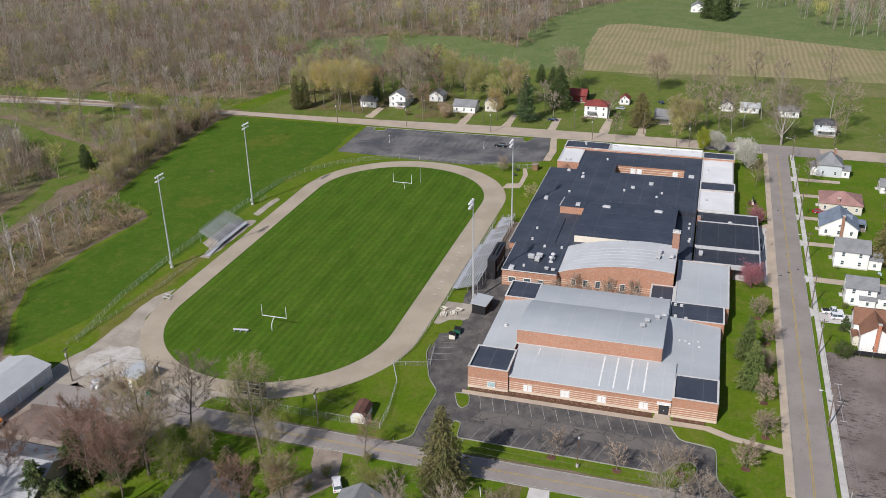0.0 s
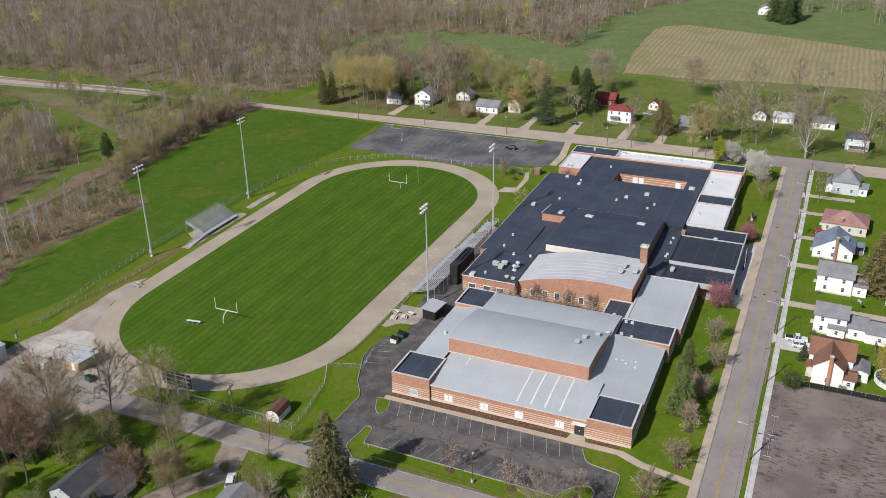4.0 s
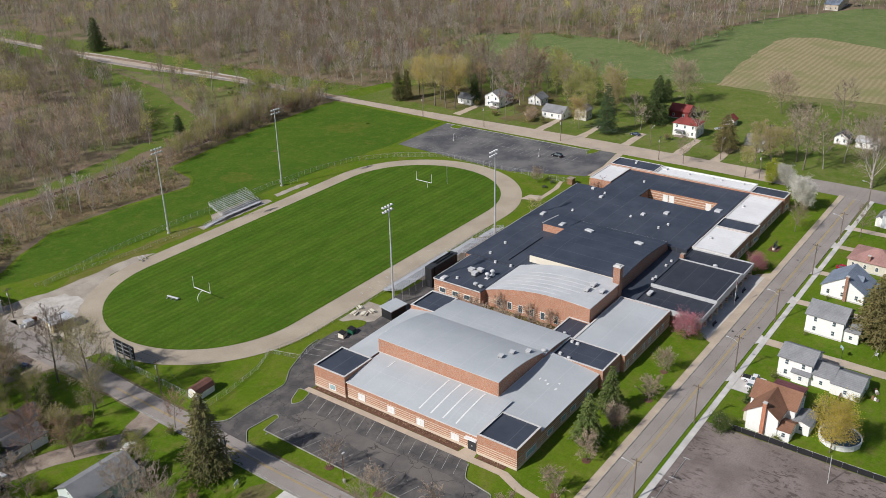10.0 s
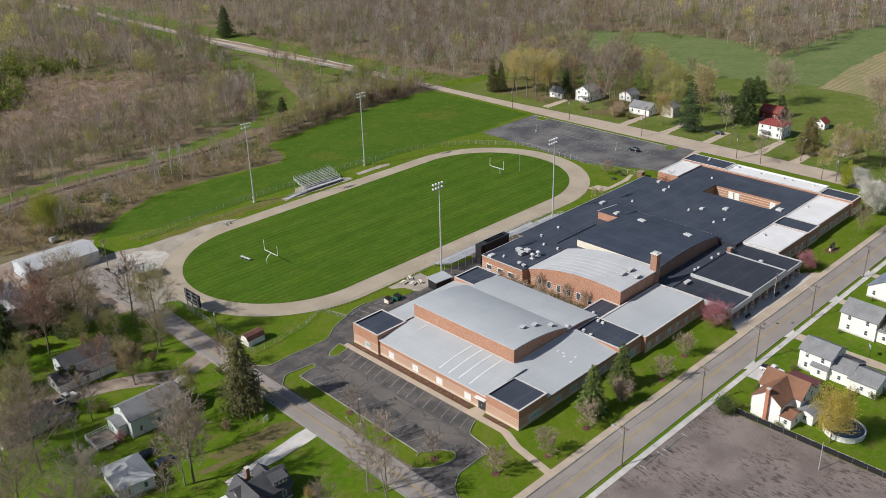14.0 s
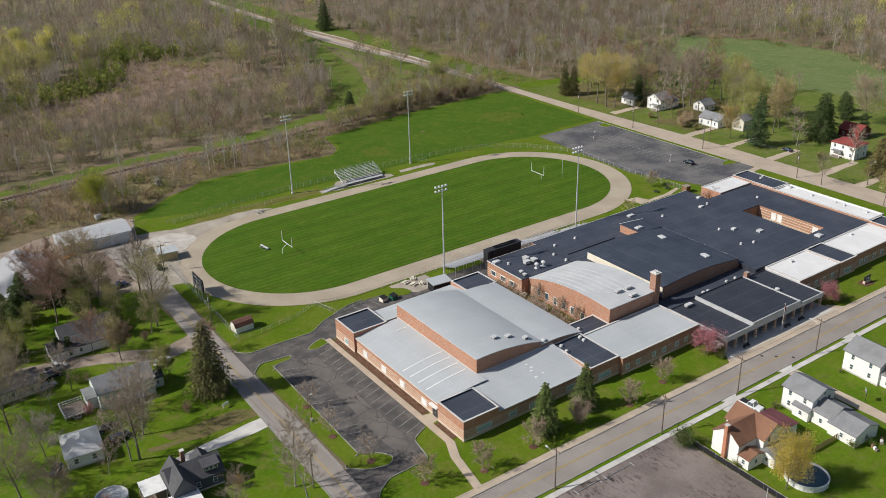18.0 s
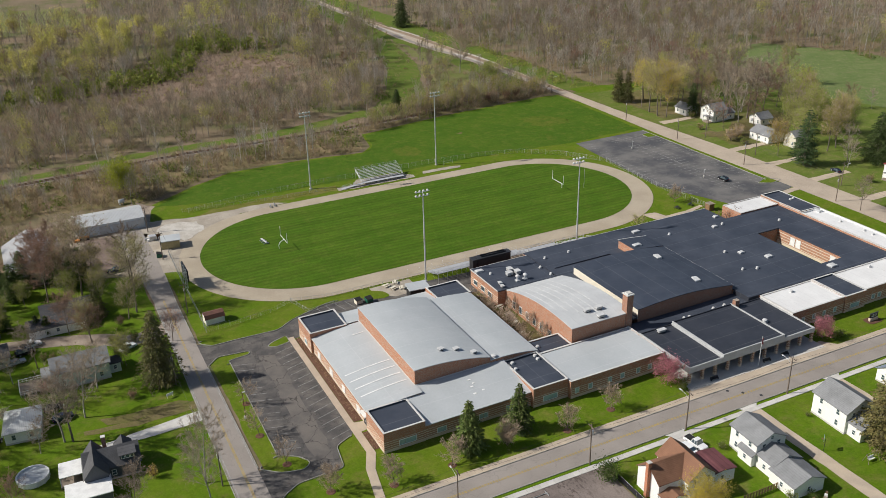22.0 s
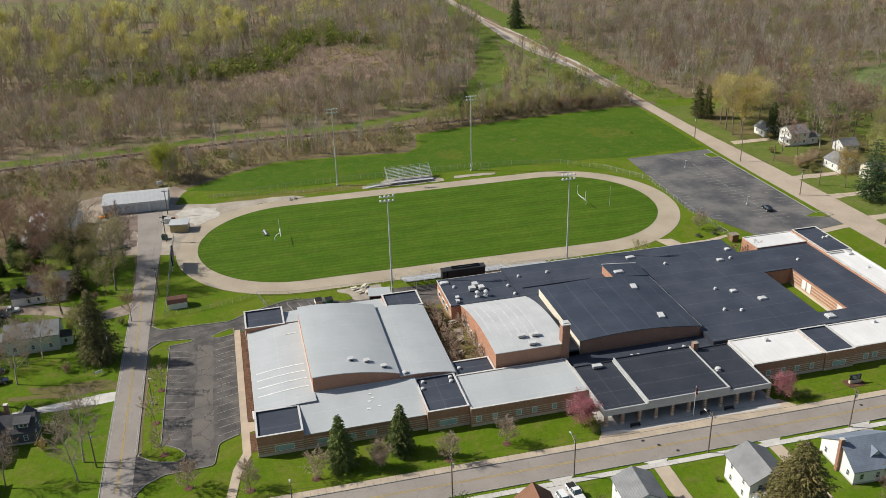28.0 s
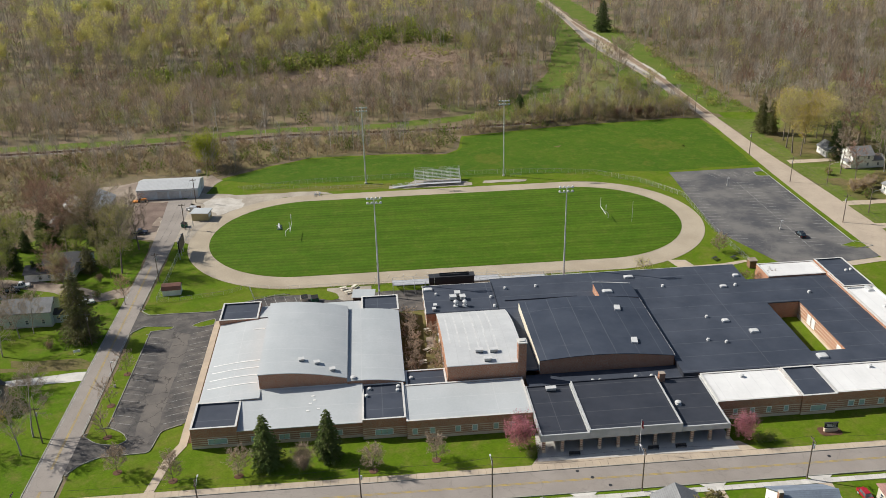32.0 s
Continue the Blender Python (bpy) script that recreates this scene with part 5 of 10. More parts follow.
gambrel_shed(-85.2, -37.4, 3)
t = thing("ticket_booth", -29.2, -51.3, 0, -6, "dark booth with a flat pale roof near the home bleacher", "booth")
part("wall", boxes((-2.8, 2.8, -1.9, 1.9, 0, 2.9)), "black_panel", t)
part("roof", prism([(-3.2, -2.3), (3.2, -2.3), (3.2, 2.3), (-3.2, 2.3)], lambda x, y: 2.95 + 0.06 * y, lambda x, y: 3.15 + 0.06 * y), "roof_grey", t)
part("hatch", boxes((-1.5, 1.0, 1.9, 1.96, 1.1, 2.2)), "dark_metal", t)
part("counter", boxes((-1.6, 1.1, 1.96, 2.3, 1.0, 1.06)), "alu", t)
t = thing("concession_stand", -85.6, 20.4, 0, -8, "tan block stand with a pale flat roof beside the track", "stand")
part("wall", boxes((-2.9, 2.9, -2.2, 2.2, 0, 2.7)), surface("tan_block", (0.46, 0.38, 0.2), (0.4, 0.33, 0.18), 2, 0.3), t)
part("roof", boxes((-3.3, 3.3, -2.7, 2.7, 2.7, 2.95)), "roof_grey", t)
part("door", boxes((-2.94, -2.88, -0.5, 0.5, 0, 2.05)), "trim_white", t)
part("hatch", boxes((2.9, 2.95, -1.4, 1.4, 1.0, 2.1)), "trim_white", t)
t = thing("junk_heap", -90.5, 28.5, 0, 0, "heap of white and rusty scrap beside the track gate", "scrap")
for k in range(7):
    part("scrap", boxes((k * 0.7 - 2, k * 0.7 - 1.2 + random.random(), random.uniform(-1.2, 0.4), random.uniform(0.5, 1.4), 0, random.uniform(0.5, 1.6)), bevel=0.08), random.choice(("trim_white", "rust", "galv")), t)


def dumpster(x, y, rz, material, label):
    t = thing("dumpster", x, y, 0.02, rz, label, "dumpster", "dumpsters")
    bm = prism([(-1.0, -0.8), (1.0, -0.8), (1.0, 0.8), (-1.0, 0.8)], 0.15, lambda x, y: 1.35 + 0.25 * y)
    part("bin", bm, material, t)
    for s in (-0.5, 0.5):
        part("lid", prism([(s - 0.49, -0.85), (s + 0.49, -0.85), (s + 0.49, 0.85), (s - 0.49, 0.85)], lambda x, y: 1.37 + 0.25 * y, lambda x, y: 1.43 + 0.25 * y), "rubber", t)
    for px in (-0.8, 0.8):
        for py in (-0.6, 0.6):
            part("caster", disc(bmesh.new(), px, py, 0, 0.15, 0.1, n=8), "rubber", t)


dumpster(-46.2, -47.6, 10, "cream", "pale dumpster with black lids behind the gymnasium")
dumpster(-43.2, -48.2, 10, "green_metal", "green dumpster with black lids behind the gymnasium")
dumpster(-90.5, 13.5, 80, "green_metal", "green dumpster beside the side street")


def picnic_table(x, y, rz, mat="cream"):
    t = thing("picnic_table", x, y, 0.02, rz, "pale picnic table with two benches", "picnic table", "picnic tables")
    for k in range(4):
        part("top_plank", boxes((-0.95, 0.95, -0.38 + k * 0.2, -0.2 + k * 0.2, 0.72, 0.76)), mat, t)
    for s in (-0.72, 0.72):
        part("bench", boxes((-0.95, 0.95, s - 0.14, s + 0.14, 0.43, 0.47)), mat, t)
    for s in (-0.65, 0.65):
        bm = bmesh.new()
        rod(bm, (s, -0.7, 0), (s, 0.25, 0.72), 0.04, n=4)
        rod(bm, (s, 0.7, 0), (s, -0.25, 0.72), 0.04, n=4)
        rod(bm, (s, -0.78, 0.41), (s, 0.78, 0.41), 0.04, n=4)
        part("leg_frame", bm, mat, t)


ground_piece("picnic_pad", [(-40, -40.5), (-27, -40.5), (-27, -48.5), (-35, -49), (-40, -45)], 0.03, "gravel", "worn concrete pad with picnic tables beside the track", "paving")
for x, y, rz in ((-35.2, -41.9, 10), (-31.9, -41.2, 60), (-33.9, -44.4, 20), (-31.5, -45.4, 70), (-12.4, -69.5, 20), (-13.2, -79.8, 40), (-14.8, -85.4, 10)):
    picnic_table(x, y, rz)
for x, y in ((78.6, -36.9), (84.5, -36.9)):
    picnic_table(x, y, 30, "dark_metal")
ground_piece("jump_pad", wobbly([(17, 41.0), (33, 40.6), (34, 42.6), (30, 43.6), (18, 43.4)], 2, 0.3, 72), 0.035, "gravel", "worn gravel jump pad beside the track", "paving")
t = thing("equipment_rack", 30.5, 46, 0.02, 0, "galvanised pipe rack at the edge of the practice field", "rack")
for x in (-2, 0, 2):
    part("post", rod(bmesh.new(), (x, 0, 0), (x, 0, 1.5), 0.04, n=5), "galv", t)
part("rail", rod(rod(bmesh.new(), (-2, 0, 1.5), (2, 0, 1.5), 0.04, n=5), (-2, 0, 0.8), (2, 0, 0.8), 0.04, n=5), "galv", t)
for x, y in ((-46.5, 37.3), (-44.8, 37.8)):
    t = thing("track_bench", x, y, 0.04, 80, "short dark bench on the cinder running track", "bench", "benches on the track")
    part("seat", boxes((-1.3, 1.3, -0.15, 0.15, 0.42, 0.48)), "galv", t)
    part("backrest", boxes((-1.3, 1.3, 0.2, 0.25, 0.6, 0.85)), "galv", t)
    for s in (-1, 1):
        part("leg", boxes((s - 0.04, s + 0.04, -0.15, 0.25, 0, 0.42)), "galv", t)


# ---- chain-link fences ----
def wire_mat():
    s = Nodes("fence_wire")
    return s.finish((0.36, 0.37, 0.37), 0.5, 0.3)


M["wire"] = wire_mat()


def link_fence(points, h=1.8, label="galvanised chain-link fence", spacing=3.0, slats=""):
    t = thing("chain_link_fence", points[0][0], points[0][1], 0, 0, label, "fence", "chain-link fences")
    ox, oy = points[0]
    for (x0, y0), (x1, y1) in zip(points, points[1:]):
        n = max(1, round(math.hypot(x1 - x0, y1 - y0) / spacing))
        for i in range(n):
            ax, ay = x0 + (x1 - x0) * i / n - ox, y0 + (y1 - y0) * i / n - oy
            bx, by = x0 + (x1 - x0) * (i + 1) / n - ox, y0 + (y1 - y0) * (i + 1) / n - oy
            post = part("post", rod(bmesh.new(), (ax, ay, 0), (ax, ay, h + 0.05), 0.04, n=5), "galv", t)
            bm = bmesh.new()
            rod(bm, (ax, ay, h), (bx, by, h), 0.025, n=4)
            rod(bm, (ax, ay, 0.1), (bx, by, 0.1), 0.012, n=3)
            k = 9
            for j in range(-3, k):
                for s in (0, 1):
                    u0, u1 = j / k, (j + 3) / k
                    z0, z1 = (0.1, h) if s else (h, 0.1)
                    c0, c1 = max(u0, 0), min(u1, 1)
                    if c1 <= c0:
                        continue
                    za, zb = z0 + (z1 - z0) * (c0 - u0) / (u1 - u0), z0 + (z1 - z0) * (c1 - u0) / (u1 - u0)
                    rod(bm, (ax + (bx - ax) * c0, ay + (by - ay) * c0, za), (ax + (bx - ax) * c1, ay + (by - ay) * c1, zb), 0.008, n=3, caps=False)
            tagged(part("wire_mesh", bm, "wire", t), kind="stuff")
            if slats:
                part("screen", boxes() if False else prism_strip((ax, ay), (bx, by), 0.1, h - 0.05), slats, t)


def prism_strip(a, b, z0, z1, t=0.03):
    dx, dy = b[0] - a[0], b[1] - a[1]
    l = math.hypot(dx, dy)
    nx, ny = -dy / l * t, dx / l * t
    return prism([(a[0] - nx, a[1] - ny), (b[0] - nx, b[1] - ny), (b[0] + nx, b[1] + ny), (a[0] + nx, a[1] + ny)], z0, z1)


link_fence([(-76, 48.5), (-58, 46), (-41, 43.5), (-21, 43)], 1.2, "low galvanised chain-link fence along the track")
link_fence([(-74, 46.8), (-50, 50.5), (-24, 51.5), (24, 50.8), (46, 48.5), (62, 44), (76, 33), (87, 16)], 1.8, "galvanised chain-link fence between track and practice field")
link_fence([(87, 16), (86.4, -16), (88, -43)], 1.8, "galvanised chain-link fence along the north lot")
link_fence([(-87.5, 14), (-88, -8), (-88.2, -30), (-88.6, -43), (-82, -42.6)], 1.8, "galvanised chain-link fence along the side street")
link_fence([(-82, -42.6), (-70, -40.6), (-63, -37.2), (-54, -39.6), (-42, -40), (-26, -40.4), (34, -40.4)], 1.2, "low galvanised chain-link fence along the south side of the track")
link_fence([(-63, -37.2), (-60.5, -46), (-52, -44.5)], 1.2, "low galvanised chain-link fence beside the lot")

ground_piece("stand_yard", [(-7.9, -41.3), (34, -41.3), (34, -51.0), (12, -52.5), (-7.9, -51.2)], 0.012, "yard_gravel", "grey gravel and litter under the home bleachers", "yard")


# ---- street furniture, kerbs and painted lines ----
def strip(bm, a, b, w, z):
    dx, dy = b[0] - a[0], b[1] - a[1]
    l = math.hypot(dx, dy)
    nx, ny = -dy / l * w / 2, dx / l * w / 2
    bm.faces.new([bm.verts.new((x, y, z)) for x, y in ((a[0] - nx, a[1] - ny), (b[0] - nx, b[1] - ny), (b[0] + nx, b[1] + ny), (a[0] + nx, a[1] + ny))])
    return bm


def painted(parent, a, b, w=0.12, z=0.02, mat="line_white", name="painted_line"):
    return part(name, strip(bmesh.new(), a, b, w, z), mat, parent)


def kerb(points, parent, w=0.16, h=0.14, mat="kerb", closed=False):
    pts = points + points[:1] if closed else points
    for a, b in zip(pts, pts[1:]):
        l = math.hypot(b[0] - a[0], b[1] - a[1])
        n = max(1, int(l / 6))
        for i in range(n):
            p = (a[0] + (b[0] - a[0]) * i / n, a[1] + (b[1] - a[1]) * i / n)
            q = (a[0] + (b[0] - a[0]) * (i + 0.995) / n, a[1] + (b[1] - a[1]) * (i + 0.995) / n)
            part("kerbstone", prism_strip(p, q, -0.05, h, w / 2), mat, parent)


kerbs = tagged(thing("kerbs", kind="structure"), "pale concrete kerbs along lots and streets", "kerb")
kerb(rounded([(-92.4, -47.2), (-89.2, -50.8), (-82, -50.6), (-71, -51.0), (-65.8, -47.3), (-55, -43.2), (-50, -43)], 1.5, 4), kerbs)
kerb([(-87.5, -103.6), (-86.9, -60.2)], kerbs)
kerb(rounded([(-92.6, -60.8), (-89.1, -57.1), (-80.9, -58.1), (-81.5, -59.7), (-86.9, -60.2), (-87, -62)], 0.9, 4), kerbs)
kerb(rounded([(-92.6, -106.3), (-88.4, -109.9), (-83.8, -111.1), (-81.8, -109.3), (-83.5, -106.4), (-87.5, -103.7)], 1.2, 4), kerbs)
kerb(rounded([(-92.6, -120.8), (-90.3, -117.2), (-86.5, -114.8), (-76.2, -114.4), (-75.1, -106.8), (-70.3, -104.4)], 1.2, 4), kerbs)
kerb(rounded([(-76.3, -58.4), (-74.8, -56.9), (-70.2, -55.0), (-70.2, -58.6), (-74.2, -59.6)], 0.8, 4), kerbs, closed=True)
ground_piece("lot_island", rounded([(-76.2, -58.4), (-74.8, -57.0), (-70.3, -55.1), (-70.3, -58.5), (-74.2, -59.5)], 0.8), 0.05, "turf", "small grass island at the end of the stalls", "lawn")
kerb([(x, fy(x, ST_N) + 0.1) for x in (-88, -60, -30, 0, 30, 60, 90, 120, 131)], kerbs)
kerb([(x, fy(x, ST_S) - 0.1) for x in (-89, -60, -30, 0, 30, 60, 90, 120, 132)], kerbs)
kerb([(126.1, 42.6), (126.3, 10), (126.5, -31)], kerbs)
kerb(rounded([(121, -32.2), (126.4, -34.8), (131.5, -33.6), (126.6, -29)], 1, 4), kerbs)
kerb(rounded([(126.2, 32.4), (121.6, 33), (121.8, 37.6), (126, 38)], 1, 4), kerbs)
ground_piece("lot_island", rounded([(126.3, 32.5), (121.7, 33.1), (121.9, 37.5), (126.3, 37.9)], 0.8), 0.04, "turf", "small grass island at the corner of the north lot", "lawn")
ground_piece("lot_island", rounded([(121.1, -32.3), (125.4, -34.8), (128.6, -34.0), (128.1, 10), (128.2, 42), (126.2, 42.4), (126.4, 10), (126.5, -30)], 0.6), 0.03, "turf", "grass strip between the north lot and the road", "lawn")

ground_piece("lot_island", rounded([(-45.6, -41.9), (-40.9, -41.6), (-37.0, -44.3), (-36.2, -47.6), (-38.8, -48.4), (-43.8, -46.0)], 1.0), 0.07, "turf", "grass island between the picnic tables and the dumpsters", "lawn")

# stalls
for i in range(15):
    y = -61.2 - 2.95 * i
    painted(west_lot, (-75.2, y - 1.5), (-70.4, y), 0.10, 0.022)
for i in range(14):
    y = -63.0 - 3.0 * i
    painted(west_lot, (-87.0, y), (-82.2, y - 1.5), 0.09, 0.022, "line_faded")
for i in range(6):
    painted(west_lot, (-58 + 2.9 * i, -44.6), (-56.6 + 2.9 * i, -49.4), 0.12, 0.022)
for i in range(27):
    y = 38 - 2.75 * i
    e = 126.1
    if y > -31:
        painted(north_lot, (e - 5.2, y), (e - 0.3, y - 0.6), 0.12, mat="line_faded")
    if 3 < i < 26:
        painted(north_lot, (106.2, y), (116.6, y), 0.12, mat="line_faded")
    if i < 25:
        w = 90 - 3.0 * (42 - y) / 58 if y > -16 else 87 + 10 * (-16 - y) / 29
        painted(north_lot, (w + 0.6, y), (w + 5.6, y - 0.6), 0.12, mat="line_faded")
painted(north_lot, (111.4, 28), (111.4, -32), 0.12, mat="line_faded")
for i in range(7):
    painted(north_lot, (104 + i * 2.6, 38.5), (106 + i * 2.6, 33.5), 0.12, mat="line_faded")

# centre and edge lines
for s in (-0.16, 0.16):
    n = 30
    for i in range(n):
        x0, x1 = -150 + 284 * i / n, -150 + 284 * (i + 1) / n
        painted(front_street, (x0, fy(x0, -133.9) + s), (x1, fy(x1, -133.9) + s), 0.13, 0.02, "line_yellow")
side = bpy.data.objects["side_street"]
for s in (-0.15, 0.15):
    for y0, y1 in ((-420, -125), (-118, -60), (-60, -18)):
        painted(side, (-95.5 + s - 0.003 * (-y0 - 60), y0), (-95.5 + s - 0.003 * (-y1 - 60), y1), 0.12, 0.03, "line_yellow")
painted(side, (-98.5, -125), (-98.4, -85), 0.13, 0.03)
painted(side, (-98.4, -85), (-97.8, -25), 0.13, 0.03)
painted(side, (-92.8, -105), (-92.75, -61), 0.13, 0.03)
painted(front_street, (-88.6, -136.4), (-88.4, -130), 0.35, 0.024)
painted(front_street, (134, -139.2), (133.6, -132.7), 0.3, 0.024)
for x in (128.5, 131.3):
    painted(front_street, (x, -139.0), (x, -132.2), 0.25, 0.024)


def slab_walk(name, label, x0, x1, y0, y1, size, mat, z):
    w = tagged(thing(name, kind="structure"), label, "pavement")
    n = int((x1 - x0) / size)
    made = {}
    for i in range(n):
        a, b = x0 + i * size + 0.02, x0 + (i + 1) * size - 0.02
        part("slab", prism([(a, fy(a, y0)), (b, fy(b, y0)), (b, fy(b, y1)), (a, fy(a, y1))], -0.05, z + random.uniform(-0.012, 0.012)), mat, w)


slab_walk("north_pavement", "tan concrete pavement between the school lawn and the street", -88, 131, -130.3, -128.5, 1.6, "walkway", 0.13)
slab_walk("south_pavement", "white concrete pavement on the houses' side of the street", -88, 130, -140.3, -138.9, 1.6, "concrete", 0.08)
for x in (-7.5, 13.6, 40, 62, 84, 101):
    ground_piece("drive_apron", [(x - 3.0, fy(x, -137.8)), (x + 3.0, fy(x, -137.8)), (x + 1.8, fy(x, -138.95)), (x - 1.8, fy(x, -138.95))], 0.03, "concrete", "pale concrete drive apron at the street", "paving")
for x, w, y1 in ((13.6, 1.7, -178), (40, 1.5, -160), (62, 1.4, -152), (84, 1.4, -160), (101, 1.6, -156), (-9.5, 3.0, -149)):
    ground_piece("driveway", wobbly([(x - w, fy(x, -140.2)), (x - w, y1), (x + w, y1), (x + w, fy(x, -140.2))], 3, 0.12, int(x) + 90), 0.0, "walkway" if x > -5 else "concrete", "worn concrete driveway between two houses", "driveway")
# driveways and lanes on the west side
ground_piece("lane", wobbly([(-97.4, -31), (-97.6, -38.4), (-108, -40.5), (-118, -34), (-131, -28.5), (-160, -22), (-160, -17.5), (-131, -23), (-116, -28.5), (-106, -34.5)], 3, 0.35, 21), -0.01, "yard_gravel", "broken gravel lane between the west houses", "lane")
ground_piece("driveway", wobbly([(-98.2, -78.6), (-98.4, -83), (-114, -83.6), (-122, -84.5), (-122, -81.4), (-113, -80.3)], 3, 0.2, 22), -0.02, "concrete", "pale gravel driveway to a dark house", "driveway")
for y, x1, w in ((1.5, 158, 1.5), (-19, 161, 1.4), (-40, 160, 1.4), (-63, 164.4, 1.5), (-79, 161, 1.5), (47, 159, 1.6)):
    ground_piece("driveway", wobbly([(140.3, y - w - 0.6), (140.3, y + w + 0.6), (x1, y + w), (x1, y - w)], 2.5, 0.3, int(y) + 300), -0.03, "walkway", "short pale gravel driveway off the north road", "driveway")
ground_piece("worn_path", wobbly([(-98.3, -74), (-98.4, -77.2), (-112, -77.6), (-124, -76), (-124, -74.4), (-112, -75.4)], 2.5, 0.4, 23), -0.02, "court", "worn bare track through the grass", "path")
ground_piece("lot_walk", [(99, -44.2), (104.4, -44.2), (112, -44.4), (127, -42.2), (133, -42), (133, -44.6), (127, -44.9), (112, -47.4), (104, -47.2), (99, -47)], 0.02, "walkway", "tan concrete walk round the school's north end", "walk")


def street_lamp(x, y, way=1, lamp=True, rz=0, h=10.2):
    t = thing("utility_pole", x, y, 0, rz, "weathered wooden utility pole with a street lamp arm" if lamp else "weathered wooden utility pole with cables", "utility pole", "utility poles")
    part("shaft", rod(bmesh.new(), (0, 0, 0), (0, 0, h), 0.17, 0.11, 8), "pole_wood", t)
    part("crossarm", boxes((-0.06, 0.06, -1.1, 1.1, h - 0.7, h - 0.56)), "pole_wood", t)
    for y in (-1.0, -0.5, 0.5, 1.0):
        part("insulator", disc(bmesh.new(), 0, y, h - 0.56, h - 0.36, 0.06, n=6), "dark_metal", t)
    if lamp:
        bm = bmesh.new()
        pts = [(0, 0.1, h - 2.2), (0, way * 1.2, h - 1.5), (0, way * 2.6, h - 1.25)]
        for a, b in zip(pts, pts[1:]):
            rod(bm, a, b, 0.04, n=6)
        part("lamp_arm", bm, "galv", t)
        head = part("lamp_head", boxes((-0.16, 0.16, min(way * 2.5, way * 3.2), max(way * 2.5, way * 3.2), h - 1.34, h - 1.16), bevel=0.05), "white_metal", t)
        part("lens", boxes((-0.11, 0.11, min(way * 2.6, way * 3.1), max(way * 2.6, way * 3.1), h - 1.38, h - 1.35)), "glass_pale", head)
    else:
        part("transformer", disc(bmesh.new(), 0.3, 0, h - 2.6, h - 1.7, 0.24, n=10), "galv", t)


def cable(a, b, sag=0.8, n=8):
    t = thing("overhead_cable", *a, 0, "thin black overhead cable between two poles", "cable", "overhead cables")
    bm = bmesh.new()
    a, b = Vector(a), Vector(b)
    side = Vector((a.y - b.y, b.x - a.x, 0)).normalized() * 0.02
    rings = []
    for i in range(n + 1):
        u = i / n
        p = (b - a) * u - Vector((0, 0, sag * 4 * u * (1 - u)))
        rings.append([bm.verts.new(p + o) for o in (side, Vector((0, 0, 0.03)), -side)])
    for r, q in zip(rings, rings[1:]):
        for k in range(3):
            j = (k + 1) % 3
            bm.faces.new((r[k], r[j], q[j], q[k]))
    part("wire", bm, "dark_metal", t)


FRONT = ((-95, -138.0, False), (-61.4, -137.9, True), (-30.4, -138.2, False), (-4.8, -138.4, True), (25.2, -138.8, True), (59.0, -139.2, False), (88, -139.6, True), (124, -140.2, True))
for x, y, lamp in FRONT:
    street_lamp(x, y, 1, lamp)
for (x0, y0, _), (x1, y1, _) in zip(FRONT, FRONT[1:]):
    for s in (-1.0, 1.0):
        cable((x0, y0 + s, 9.85), (x1, y1 + s, 9.85))
WEST = ((-90.7, -29.2), (-101.2, -65.0), (-89.9, 11.0), (-90.2, 36.0), (-100.5, -108.0))
for x, y in WEST:
    street_lamp(x, y, -1 if x > -95 else 1, False, 90, 9.5)
for a, b in (((-90.7, -29.2), (-89.9, 11.0)), ((-90.7, -29.2), (-101.2, -65.0)), ((-89.9, 11.0), (-90.2, 36)), ((-101.2, -65.0), (-100.5, -108.0))):
    for s in (-1.0, 1.0):
        cable((a[0] + s, a[1], 9.15), (b[0] + s, b[1], 9.15))
NORTH = ((128.8, 58.0), (130.8, 24.8), (131.0, -14.6), (131.0, -59.5), (131.0, -100.0))
for x, y in NORTH:
    street_lamp(x, y, 1, False, 90, 10)
for a, b in zip(NORTH, NORTH[1:]):
    for s in (-1.0, 1.0):
        cable((a[0] + s, a[1], 9.65), (b[0] + s, b[1], 9.65))
for x, y in ((143.3, 21.1), (143.6, -7.9), (144.9, -49.6), (144.6, -80), (127.4, 118)):
    street_lamp(x, y, -1, True, 90, 9.5)


def lot_lamp(x, y, h, twin=False, mat="rust", label="rust-brown lamp post beside the parking lot"):
    t = thing("lot_lamp", x, y, 0, 0, label, "lamp post", "lot lamps")
    part("base", disc(bmesh.new(), 0, 0, 0, 0.7, 0.3, n=12), "concrete", t)
    part("shaft", rod(bmesh.new(), (0, 0, 0.7), (0, 0, h), 0.09, 0.06, 8), mat, t)
    for s in ((-1, 1) if twin else (1,)):
        head = part("lamp_head", boxes((min(0, s * 0.7), max(0, s * 0.7), -0.16, 0.16, h, h + 0.16), bevel=0.03), "white_metal", t)


